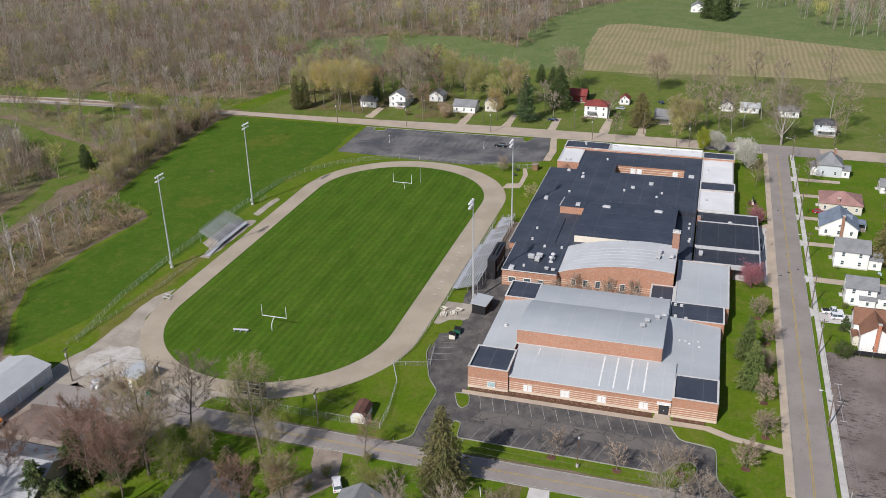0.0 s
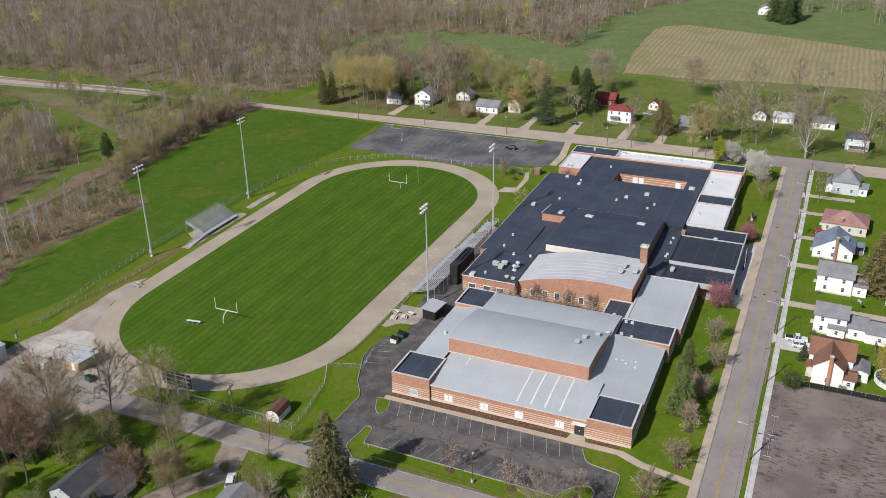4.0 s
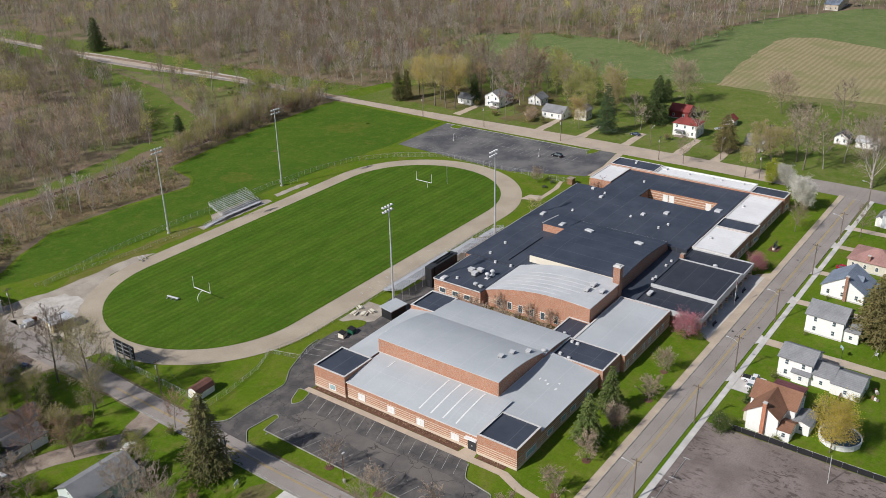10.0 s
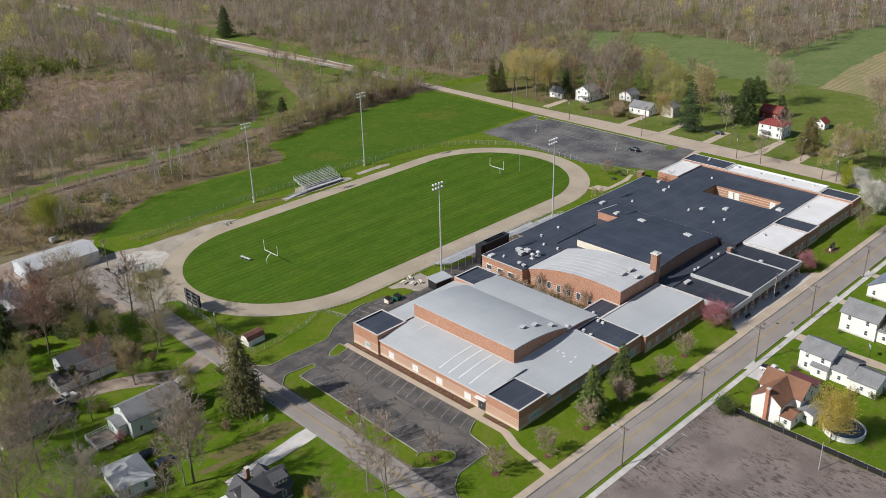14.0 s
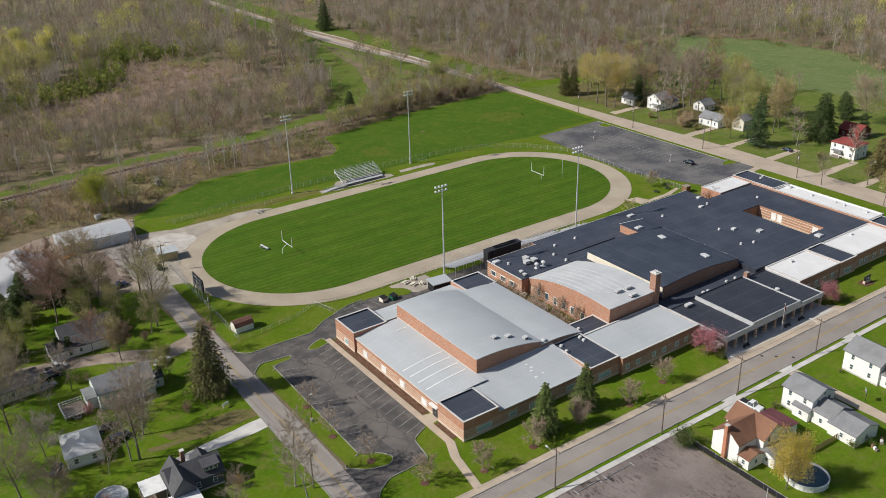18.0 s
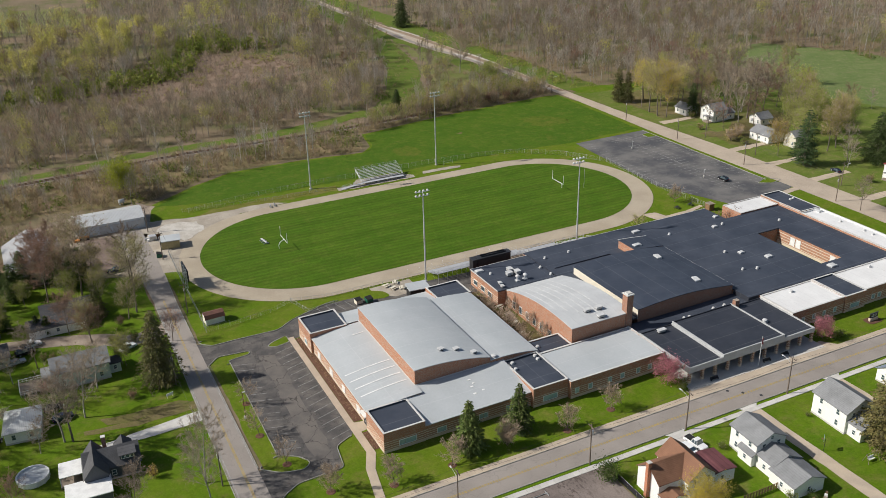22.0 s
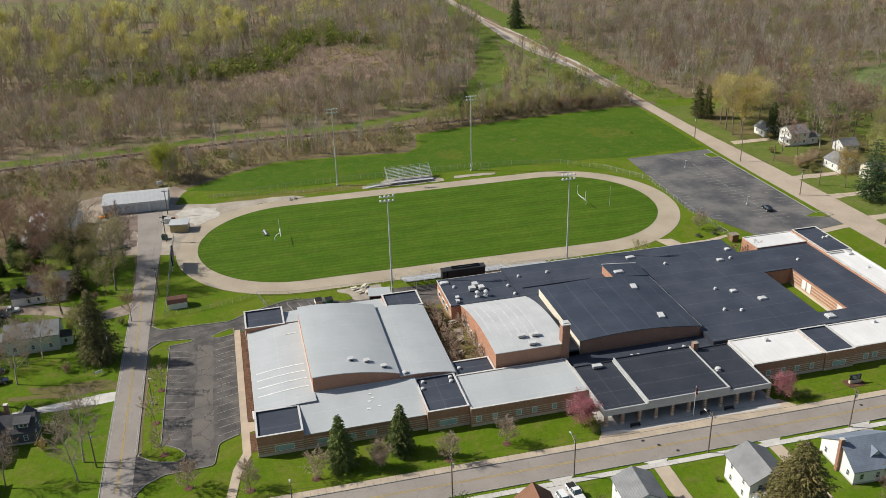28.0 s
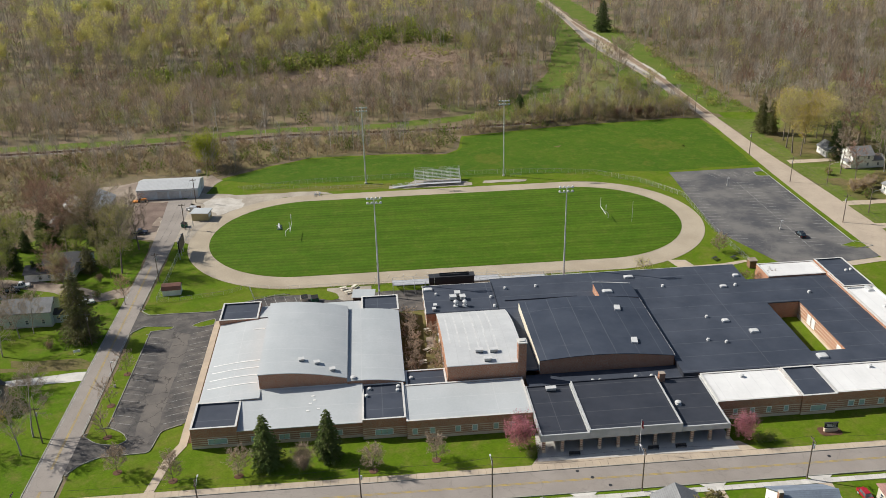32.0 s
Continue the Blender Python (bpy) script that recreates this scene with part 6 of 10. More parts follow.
lot_lamp(-89.9, -87.0, 7.0)
lot_lamp(108.2, -17.2, 3.0, False, "galv", "short grey lamp post on a concrete foot in the north lot")
lot_lamp(106.4, 24.4, 3.0, False, "galv", "short grey lamp post on a concrete foot in the north lot")
t = thing("flag_pole", 28.3, -126.6, 0.03, 0, "white flag pole with a limp flag before the entrance", "flag pole")
part("shaft", rod(bmesh.new(), (0, 0, 0), (0, 0, 8.2), 0.06, 0.04, 8), "trim_white", t)
part("finial", disc(bmesh.new(), 0, 0, 8.2, 8.35, 0.09, 0.02, 8), "coping", t)
bm = bmesh.new()
vs = [[bm.verts.new((0.05 + 0.1 * k + 0.05 * math.sin(j * 1.3), 0.12 * math.sin(k * 2.2 + j * 0.4), 8.0 - 0.25 * j - 0.1 * k)) for k in range(5)] for j in range(8)]
for j in range(7):
    for k in range(4):
        bm.faces.new((vs[j][k], vs[j][k + 1], vs[j + 1][k + 1], vs[j + 1][k]))
bmesh.ops.solidify(bm, geom=bm.faces[:], thickness=0.015)
part("flag", bm, paint("flag_cloth", (0.42, 0.1, 0.12), 0.9), t)
t = thing("sign_board", 71.4, -124.4, 0, 0, "low stone sign with a dark letter board on the school lawn", "sign")
part("plinth", boxes((-1.5, 1.5, -0.35, 0.35, 0, 0.9), bevel=0.05), "band", t)
part("board", boxes((-1.5, 1.5, -0.12, 0.12, 0.9, 2.1), bevel=0.03), "black_panel", t)
part("cap", boxes((-1.6, 1.6, -0.2, 0.2, 2.1, 2.2)), "dark_metal", t)
for z in (1.2, 1.5, 1.8):
    part("letter_bar", boxes((-1.1, 1.1, -0.14, -0.121, z, z + 0.1)), "trim_white", t)
ground_piece("mulch_bed", rounded([(68.8, -126), (73.8, -126), (73.8, -122.8), (68.8, -122.8)], 1.2), 0.01, "mulch", "dark mulch bed round the school sign", "bed")
for x in (14.5, 31.5, 37.5):
    t = thing("park_bench", x, -126.2, 0.03, 0, "dark metal bench before the entrance columns", "bench", "benches at the entrance")
    part("seat", boxes((-1.2, 1.2, -0.25, 0.25, 0.42, 0.47)), "dark_metal", t)
    part("backrest", boxes((-1.2, 1.2, 0.22, 0.28, 0.5, 0.9)), "dark_metal", t)
    for s in (-1.05, 1.05):
        part("leg", boxes((s - 0.04, s + 0.04, -0.25, 0.25, 0, 0.42)), "dark_metal", t)
for x, y in ((13.9, -131.3), (16.5, -133.6), (19.5, -136.4), (67, -132.7)):
    t = thing("manhole_cover", x, y, 0.005, 0, "round dark iron manhole cover in the street", "manhole", "manhole covers")
    part("cover", disc(bmesh.new(), 0, 0, 0, 0.02, 0.38, n=16), "dark_metal", t)


ground_piece("corner_walk", [(64.1, -35.0), (69.6, -35.9), (71, -40.2), (80.1, -39.9), (87.6, -38.3), (88, -39.6), (81, -41.7), (70, -41.9), (66, -41.6)], 0.02, "walkway", "tan walk from the track to the school's corner", "walk")


for line in ([(-99.9, -240), (-99.4, -140)], [(-99.2, -129), (-98.8, -80), (-98.1, -20)], [(-92.8, -240), (-92.6, -141)], [(-92.55, -129), (-92.5, -121)], [(-92.45, -106), (-92.4, -61)], [(-92.4, -47), (-92.2, -20), (-91.6, 0)]):
    kerb(line, kerbs, 0.2, 0.05, "kerb")

# rails on the old railway bed
RAILWAY = [(-260, 103.6), (-160, 107.6), (-100, 112.3), (-60, 116), (-10, 114), (36, 116), (60, 117.6)]
rail_track = thing("railway_track", 0, 0, 0, 0, "pair of rusty rails on dark stone ballast", "railway", kind="structure")
for s in (-0.72, 0.72):
    for (x0, y0), (x1, y1) in zip(RAILWAY, RAILWAY[1:]):
        part("rail", prism_strip((x0, y0 + s), (x1, y1 + s), -0.06, 0.22, 0.09), "rust", rail_track)
sleeper = boxes((-0.14, 0.14, -1.3, 1.3, -0.08, 0.06))
first = part("sleeper", sleeper, "pole_wood", rail_track)
first.matrix_basis = pose(-150, 108.4, 0, 0, 0, 4)
for k in range(1, 150):
    x = -150 + 1.4 * k
    y = next(y0 + (y1 - y0) * (x - x0) / (x1 - x0) for (x0, y0), (x1, y1) in zip(RAILWAY, RAILWAY[1:]) if x0 <= x <= x1)
    shared("sleeper", first.data, rail_track, pose(x, y, 0, 0, 0, 3))


# ---- houses and barns ----
def shingle(name, c):
    s = Nodes(name)
    x, y, z = s.xyz()
    f = s.math("FRACT", s.math("MULTIPLY", z, 5.0))
    row = s.math("MULTIPLY_ADD", s.math("LESS_THAN", f, 0.18), -0.18, 1.0)
    k = s.math("MULTIPLY", row, s.math("MULTIPLY_ADD", s.noise(0.5, 4, 0.7), 0.5, 0.75))
    col = s.mix(s.step(s.noise(3.5), 0.35, 0.7), c, tuple(v * 0.8 for v in c))
    return s.finish(s.scaled(col, k), 0.9, 0, f, 0.02, 0.15)


def siding(name, c, gap=0.16):
    s = Nodes(name)
    x, y, z = s.xyz()
    f = s.math("FRACT", s.math("DIVIDE", z, gap))
    k = s.math("MULTIPLY", s.math("MULTIPLY_ADD", s.math("LESS_THAN", f, 0.12), -0.18, 1.0), s.math("MULTIPLY_ADD", s.noise(1.2, 4), 0.2, 0.9))
    return s.finish(s.scaled(s.mix(0.0, c, c), k), 0.6, 0, f, 0.015, 0.3)


def ribbed(name, c, gap=0.45, axis=0):
    s = Nodes(name)
    a = s.xyz()[axis]
    f = s.math("FRACT", s.math("DIVIDE", a, gap))
    k = s.math("MULTIPLY", s.math("MULTIPLY_ADD", s.math("LESS_THAN", f, 0.2), -0.15, 1.0), s.math("MULTIPLY_ADD", s.noise(2.5, 5), 0.3, 0.85))
    return s.finish(s.scaled(s.mix(0.0, c, c), k), 0.45, 0.1, f, 0.02, 0.4)


M.update(
    sh_grey=shingle("grey_shingle", (0.24, 0.245, 0.25)), sh_dark=shingle("dark_shingle", (0.10, 0.10, 0.105)),
    sh_brown=shingle("brown_shingle_roof", (0.235, 0.125, 0.08)), sh_blue=shingle("blue_grey_shingle", (0.21, 0.25, 0.31)),
    sh_pink=shingle("faded_red_shingle", (0.36, 0.21, 0.185)), sh_red=shingle("red_shingle", (0.25, 0.062, 0.055)),
    sh_maroon=shingle("maroon_shingle", (0.16, 0.065, 0.07)),
    sd_white=siding("white_siding", (0.80, 0.79, 0.76)), sd_cream=siding("cream_siding", (0.62, 0.58, 0.48)),
    sd_grey=siding("pale_grey_siding", (0.52, 0.55, 0.56)), sd_dark=siding("dark_grey_siding", (0.10, 0.105, 0.115)),
    sd_red=siding("barn_red", (0.24, 0.045, 0.04)), sd_green=siding("pale_green_siding", (0.55, 0.62, 0.58)),
    metal_old=ribbed("weathered_metal_roof", (0.36, 0.365, 0.37)), metal_roof=ribbed("pale_metal_roof", (0.50, 0.51, 0.51)), metal_wall=ribbed("blue_white_metal_wall", (0.60, 0.66, 0.70)),
    metal_tan=ribbed("tan_metal_wall", (0.50, 0.43, 0.34)), brick_orange=brick_wall("orange_brick", (0.48, 0.17, 0.08), (0.4, 0.14, 0.07), (0.4, 0.32, 0.26)),
)


def gable_solid(w, d, h, rise, ridge):
    """Walls with their gables as one solid, centred on the origin; ridge: the axis along which it runs."""
    prof = lambda r: [(-r, 0), (r, 0), (r, h), (0, h + rise), (-r, h)]
    bm = bmesh.new()
    if ridge == "x":
        ends = [[bm.verts.new((s * w / 2, p, z)) for p, z in prof(d / 2)] for s in (-1, 1)]
    else:
        ends = [[bm.verts.new((p, s * d / 2, z)) for p, z in prof(w / 2)] for s in (-1, 1)]
    for e in ends:
        bm.faces.new(e)
    for i in range(5):
        j = (i + 1) % 5
        bm.faces.new((ends[0][i], ends[1][i], ends[1][j], ends[0][j]))
    bmesh.ops.recalc_face_normals(bm, faces=bm.faces[:])
    return bm


def gable_roof(w, d, h, rise, ridge, over=0.4, t=0.16):
    bm = bmesh.new()
    half, length = (d / 2, w) if ridge == "x" else (w / 2, d)
    slope = rise / half
    for s in (-1, 1):
        pts = [(0, h + rise + t + 0.01), (s * (half + over), h - slope * over + t + 0.01), (s * (half + over), h - slope * over + 0.01), (0, h + rise + 0.01)]
        ends = []
        for e in (-1, 1):
            l = e * (length / 2 + over)
            ends.append([bm.verts.new((l, p, z) if ridge == "x" else (p, l, z)) for p, z in pts])
        for i in range(4):
            j = (i + 1) % 4
            bm.faces.new((ends[0][i], ends[1][i], ends[1][j], ends[0][j]))
        bm.faces.new(ends[0])
        bm.faces.new(ends[1][::-1])
    bmesh.ops.recalc_face_normals(bm, faces=bm.faces[:])
    return bm


def hip_roof(w, d, h, rise, over=0.45, t=0.15):
    a, b = w / 2 + over, d / 2 + over
    r = max(0.0, abs(a - b))
    bm = bmesh.new()
    base = [bm.verts.new((x, y, h)) for x, y in ((-a, -b), (a, -b), (a, b), (-a, b))]
    low = [bm.verts.new((x, y, h - t)) for x, y in ((-a, -b), (a, -b), (a, b), (-a, b))]
    if a >= b:
        p, q = bm.verts.new((-r, 0, h + rise)), bm.verts.new((r + 1e-3, 0, h + rise))
        faces = ((base[0], base[1], q, p), (base[1], base[2], q), (base[2], base[3], p, q), (base[3], base[0], p))
    else:
        p, q = bm.verts.new((0, -r, h + rise)), bm.verts.new((0, r, h + rise))
        faces = ((base[0], base[1], p), (base[1], base[2], q, p), (base[2], base[3], q), (base[3], base[0], p, q))
    for f in faces:
        bm.faces.new(f)
    for i in range(4):
        j = (i + 1) % 4
        bm.faces.new((low[i], low[j], base[j], base[i]))
    bm.faces.new(low[::-1])
    return bm


def at(ob, x, y, z=0.0, rz=0.0):
    ob.matrix_basis = pose(x, y, z, 0, 0, rz)
    return ob


def window_on(parent, side, u, z, w, h, wd, dp):
    """A framed window on one side (w, e, s or n) of a block wd by dp, u metres along it."""
    def b(a0, a1, z0, z1, out):
        o0, o1 = -0.02, out
        if side in "we":
            s = -1 if side == "w" else 1
            x0, x1 = sorted((s * (wd / 2 + o0), s * (wd / 2 + o1)))
            return (x0, x1, u + a0, u + a1, z0, z1)
        s = -1 if side == "s" else 1
        y0, y1 = sorted((s * (dp / 2 + o0), s * (dp / 2 + o1)))
        return (u + a0, u + a1, y0, y1, z0, z1)
    f = 0.1
    win = part("window", boxes(b(-w / 2, w / 2, z, z + f, 0.09), b(-w / 2, w / 2, z + h - f, z + h, 0.07), b(-w / 2, -w / 2 + f, z + f, z + h - f, 0.07), b(w / 2 - f, w / 2, z + f, z + h - f, 0.07), b(-w / 2, w / 2, z + h * 0.5 - 0.03, z + h * 0.5 + 0.03, 0.06)), "trim_white", parent)
    part("pane", boxes(b(-w / 2 + f, w / 2 - f, z + f, z + h - f, 0.035)), "glass", win)


def block(t, x, y, w, d, h, rise, ridge, wall, roof, over=0.4, name=""):
    """One wing of a house: its wall and roof, set at x, y of the house."""
    bm = gable_solid(w, d, h, rise, ridge) if ridge in "xy" else boxes((-w / 2, w / 2, -d / 2, d / 2, 0, h - 0.16))
    wl = at(part("wall", bm, wall, t), x, y)
    rf = gable_roof(w, d, h, rise, ridge, over) if ridge in "xy" else hip_roof(w, d, h, rise, over)
    at(part("roof", rf, roof, t), x, y)
    return wl


def house(x, y, w, d, h, rise, ridge, wall, roof, label, rz=0, storeys=1, wings=(), chimney=None, porch=None, name="house", group="houses round the school"):
    t = thing(name, x, y, 0, rz, label, "house", group)
    wl = block(t, 0, 0, w, d, h, rise, ridge, wall, roof)
    part("foundation", boxes((-w / 2 - 0.04, w / 2 + 0.04, -d / 2 - 0.04, d / 2 + 0.04, -0.1, 0.35)), "concrete", t)
    for s in range(storeys):
        z = 0.95 + 2.7 * s
        if z + 1.3 > h:
            continue
        for side, l in (("w", d), ("e", d), ("s", w), ("n", w)):
            n = max(2, int(l / 3.3))
            for i in range(n):
                u = -l / 2 + l * (i + 0.5) / n
                if side == "n" and s == 0 and i == n // 2:
                    door = part("door", boxes((u - 0.5, u + 0.5, d / 2 - 0.02, d / 2 + 0.05, 0.35, 2.4)), "wood_brown", wl)
                    part("step", boxes((u - 0.9, u + 0.9, d / 2 + 0.06, d / 2 + 1.0, 0, 0.3)), "concrete", wl)
                    continue
                window_on(wl, side, u, z, 0.95, 1.4, w, d)
    if rise > 1.6 and ridge in "xy":
        for side in ("we" if ridge == "x" else "sn"):
            window_on(wl, side, 0.0, h + 0.2, 0.8, 0.9, w, d)
    for (wx, wy, ww, wd, wh, wr, rd, wm, rm) in wings:
        k = block(t, wx, wy, ww, wd, wh, wr, rd, wm, rm, 0.3)
        for side, l in (("w", wd), ("s", ww), ("e", wd)):
            if l > 2.4:
                window_on(k, side, 0.0, 0.9, 0.9, 1.2, ww, wd)
    if chimney:
        cx, cy, cz, cm = chimney
        c = part("chimney", boxes((cx - 0.4, cx + 0.4, cy - 0.4, cy + 0.4, 0 if abs(cx) > w / 2 - 0.5 or abs(cy) > d / 2 - 0.5 else h, cz)), cm, t)
        part("chimney_cap", boxes((cx - 0.47, cx + 0.47, cy - 0.47, cy + 0.47, cz, cz + 0.12)), "concrete", c)
    if porch:
        px, py, pw, pd, pz, pm = porch
        p = at(part("porch_roof", prism([(-pw / 2, -pd / 2), (pw / 2, -pd / 2), (pw / 2, pd / 2), (-pw / 2, pd / 2)], pz, pz + 0.15), pm, t), px, py)
        part("porch_floor", boxes((-pw / 2, pw / 2, -pd / 2, pd / 2, 0, 0.4)), "wood_grey", p)
        for sx in (-1, 1):
            for sy in (-1, 1):
                part("porch_post", boxes((sx * (pw / 2 - 0.15) - 0.07, sx * (pw / 2 - 0.15) + 0.07, sy * (pd / 2 - 0.15) - 0.07, sy * (pd / 2 - 0.15) + 0.07, 0.4, pz)), "trim_white", p)
    return t


# along the front street
house(-17.0, -152.0, 6.6, 9.8, 5.0, 2.7, "y", "sd_white", "sh_brown", "white two-storey house with crossed brown gables and an orange brick chimney", -2, 2,
      wings=((-4.6, 0.3, 8.6, 6.8, 4.9, 2.5, "x", "sd_white", "sh_brown"), (-6.4, -4.5, 4.6, 2.6, 2.6, 0.9, "y", "sd_white", "sh_brown"), (-1.4, -6.7, 5.4, 3.6, 2.7, 0.6, "x", "sd_white", "sh_grey"), (6.6, -0.2, 6.4, 6.6, 2.9, 0.45, "y", "sd_white", "sh_maroon"), (-4.6, 4.3, 3.6, 1.6, 2.6, 0.5, "x", "sd_cream", "sh_brown")), chimney=(-9.3, 0.0, 8.3, "brick_orange"))
house(3.2, -151.2, 7.6, 7.8, 5.4, 1.9, "y", "sd_white", "sh_grey", "tall white house with a grey roof and low rear additions", -3, 2,
      wings=((0.0, -6.3, 7.2, 4.8, 3.2, 1.7, "y", "sd_white", "sh_grey"), (-0.4, -12.0, 7.8, 6.6, 2.9, 1.6, "y", "sd_white", "sh_grey"), (-3.9, -1.8, 1.6, 4.0, 2.7, 0.5, "y", "sd_white", "sh_grey")))
house(28.4, -151.5, 8.4, 9.4, 5.4, 2.4, "y", "sd_white", "sh_grey", "white two-storey house with a grey shingle roof", -3, 2, wings=((-0.5, -6.6, 6.0, 3.8, 3.2, 1.3, "y", "sd_white", "sh_grey"),))
house(53.0, -150.4, 10.6, 11.4, 3.3, 3.6, "x", "sd_white", "sh_blue", "white house with a blue-grey roof and a red brick chimney", -3, 1, chimney=(-5.6, -0.8, 7.6, "brick_old"), porch=(3.5, -7.2, 4.4, 2.8, 2.6, "sh_blue"), wings=((0.5, -1.5, 2.6, 4.2, 4.6, 1.2, "y", "sd_white", "sh_blue"),))
house(75.2, -153.2, 11.6, 13.4, 3.3, 2.7, "h", "sd_cream", "sh_pink", "cream bungalow with a faded red hip roof", -3, 1, chimney=(-5.2, 1.0, 5.2, "brick_old"))
house(111.6, -152.6, 9.8, 8.8, 4.6, 4.0, "h", "sd_grey", "sh_grey", "pale grey two-storey house with a steep grey roof near the crossing", -3, 2, wings=((-1.0, 5.4, 7.0, 2.0, 2.9, 0.7, "x", "sd_white", "sh_grey"), (-2.0, -5.8, 5.0, 3.0, 2.9, 1.2, "y", "sd_white", "sh_grey")), chimney=(1.0, -1.5, 9.4, "brick_old"))
house(96, -172, 6.5, 7, 2.8, 1.8, "y", "sd_white", "sh_grey", "small white garage behind the street houses", 0, 1, name="garage")
# west of the side street
house(-120.9, -14.8, 13.6, 6.4, 3.3, 1.9, "x", "sd_grey", "sh_dark", "long low house with a dark roof among trees", 1, 1, wings=((-3.6, -5.9, 14.6, 6.6, 2.6, 1.4, "x", "sd_white", "sh_dark"),))
house(-121.2, -49.4, 13.0, 8.2, 4.6, 2.3, "x", "sd_green", "sh_grey", "pale two-storey house with a grey roof and a white deck", 0, 2, wings=((7.8, -0.4, 2.8, 3.6, 2.7, 0.8, "x", "sd_green", "sh_dark"), (-7.6, 0.6, 2.4, 5.0, 3.0, 0.8, "x", "sd_green", "sh_grey")), porch=None)
house(-135.6, -67.3, 7.4, 9.2, 3.0, 2.0, "h", "sd_white", "metal_roof", "white cottage with a pale metal hip roof", -6, 1)
house(-119.6, -91.6, 10.6, 6.6, 3.2, 2.6, "x", "sd_dark", "sh_dark", "dark house with steep dark gables and white porches", -3, 1,
      wings=((-3.4, -1.6, 4.6, 8.6, 3.6, 2.9, "y", "sd_dark", "sh_dark"), (2.6, 2.2, 3.2, 4.6, 3.4, 1.5, "y", "sd_dark", "sh_dark")), chimney=(-1.0, 2.6, 7.0, "brick_old"), porch=(-8.3, 0.5, 4.6, 5.4, 2.6, "trim_white"))
dormer = thing("dormer", -116.6, -94.0, 4.0, -3, "white-framed dormer window in a dark shingle roof", "dormer")
part("wall", boxes((-1.5, 1.5, -0.8, 1.4, 0, 1.3)), "sd_dark", dormer)
part("roof", prism([(-1.8, -1.1), (1.8, -1.1), (1.8, 1.5), (-1.8, 1.5)], lambda x, y: 1.3 + 0.2 * y, lambda x, y: 1.45 + 0.2 * y), "sh_dark", dormer)
for k in (-0.9, 0.0, 0.9):
    fr = part("window", boxes((k - 0.4, k + 0.4, -0.86, -0.78, 0.2, 1.15)), "trim_white", dormer)
    part("pane", boxes((k - 0.3, k + 0.3, -0.88, -0.85, 0.3, 1.05)), "glass", fr)
t = thing("carport", -125.2, -99.2, 0, -3, "white flat-roofed carport beside a dark house", "carport")
part("roof", boxes((-4.5, 4.5, -3.0, 3.0, 2.5, 2.7)), "trim_white", t)
for sx in (-4.3, 4.3):
    for sy in (-2.8, 2.8):
        part("post", boxes((sx - 0.06, sx + 0.06, sy - 0.06, sy + 0.06, 0, 2.5)), "trim_white", t)
part("wall", boxes((-4.3, 4.3, -2.9, -2.8, 0, 2.5)), "sd_dark", t)
house(-143.6, -32.4, 13.0, 7.2, 2.9, 1.9, "x", "sd_cream", "sh_dark", "long ranch house with a dark roof", 4, 1)
house(-126, -112, 10, 8, 3.2, 2.4, "y", "sd_white", "sh_grey", "white house with a grey roof beside the side street", 0, 1)


def barn(x, y, w, d, h, rise, ridge, wall, roof, label, doors=(), rz=0):
    t = thing("metal_barn", x, y, 0, rz, label, "barn", "metal barns")
    wl = block(t, 0, 0, w, d, h, rise, ridge, wall, roof, 0.25)
    for u, dw in doors:
        dr = part("overhead_door", boxes((u - dw / 2, u + dw / 2, -d / 2 - 0.06, -d / 2 + 0.02, 0, 3.0)), "white_metal", wl)
        for k in range(1, 5):
            part("door_groove", boxes((u - dw / 2, u + dw / 2, -d / 2 - 0.075, -d / 2 - 0.055, 0.6 * k - 0.03, 0.6 * k)), "galv", dr)
    window_on(wl, "e", 0, 1.2, 1.0, 1.0, w, d)
    part("gutter", boxes((-w / 2, w / 2, -d / 2 - 0.36, -d / 2 - 0.26, h - 0.3, h - 0.18)), "trim_white", t)


barn(-101.2, 48.0, 22.4, 12.4, 3.7, 1.5, "x", "metal_wall", "metal_roof", "long pale metal barn with a row of overhead doors", ((-2.0, 3.6), (2.4, 3.6), (6.8, 3.6), (10.0, 2.2)), -1)
barn(-126.8, 24.0, 16.6, 26.0, 4.3, 4.2, "y", "metal_tan", "metal_old", "large weathered metal barn behind bare trees", (), 1)
t = thing("storage_tank", -94.1, 68.0, 0, 15, "small white tank on legs behind the barn", "tank")
part("tank", rod(bmesh.new(), (-1.0, 0, 1.3), (1.0, 0, 1.3), 0.75, n=14), "white_metal", t)
for sx in (-0.7, 0.7):
    part("leg", boxes((sx - 0.08, sx + 0.08, -0.6, 0.6, 0, 0.8)), "galv", t)
t = thing("orange_tractor", -110.5, 40.2, 0, 5, "small orange tractor with a mower beside the barn", "tractor")
OR = paint("orange_paint", (0.75, 0.25, 0.02))
part("hood", boxes((-0.2, 1.6, -0.4, 0.4, 0.6, 1.2), bevel=0.08), OR, t)
part("fender", boxes((-1.2, -0.2, -0.7, 0.7, 0.6, 1.0), bevel=0.08), OR, t)
part("seat", boxes((-0.9, -0.4, -0.25, 0.25, 1.0, 1.4), bevel=0.06), "rubber", t)
part("mower_deck", boxes((-3.4, -1.4, -0.9, 0.9, 0.15, 0.55), bevel=0.06), OR, t)
for wx, r in ((-0.8, 0.6), (1.2, 0.4)):
    for s in (-0.75, 0.75):
        part("wheel", rod(bmesh.new(), (wx, s - 0.12, r), (wx, s + 0.12, r), r, n=14), "rubber", t)
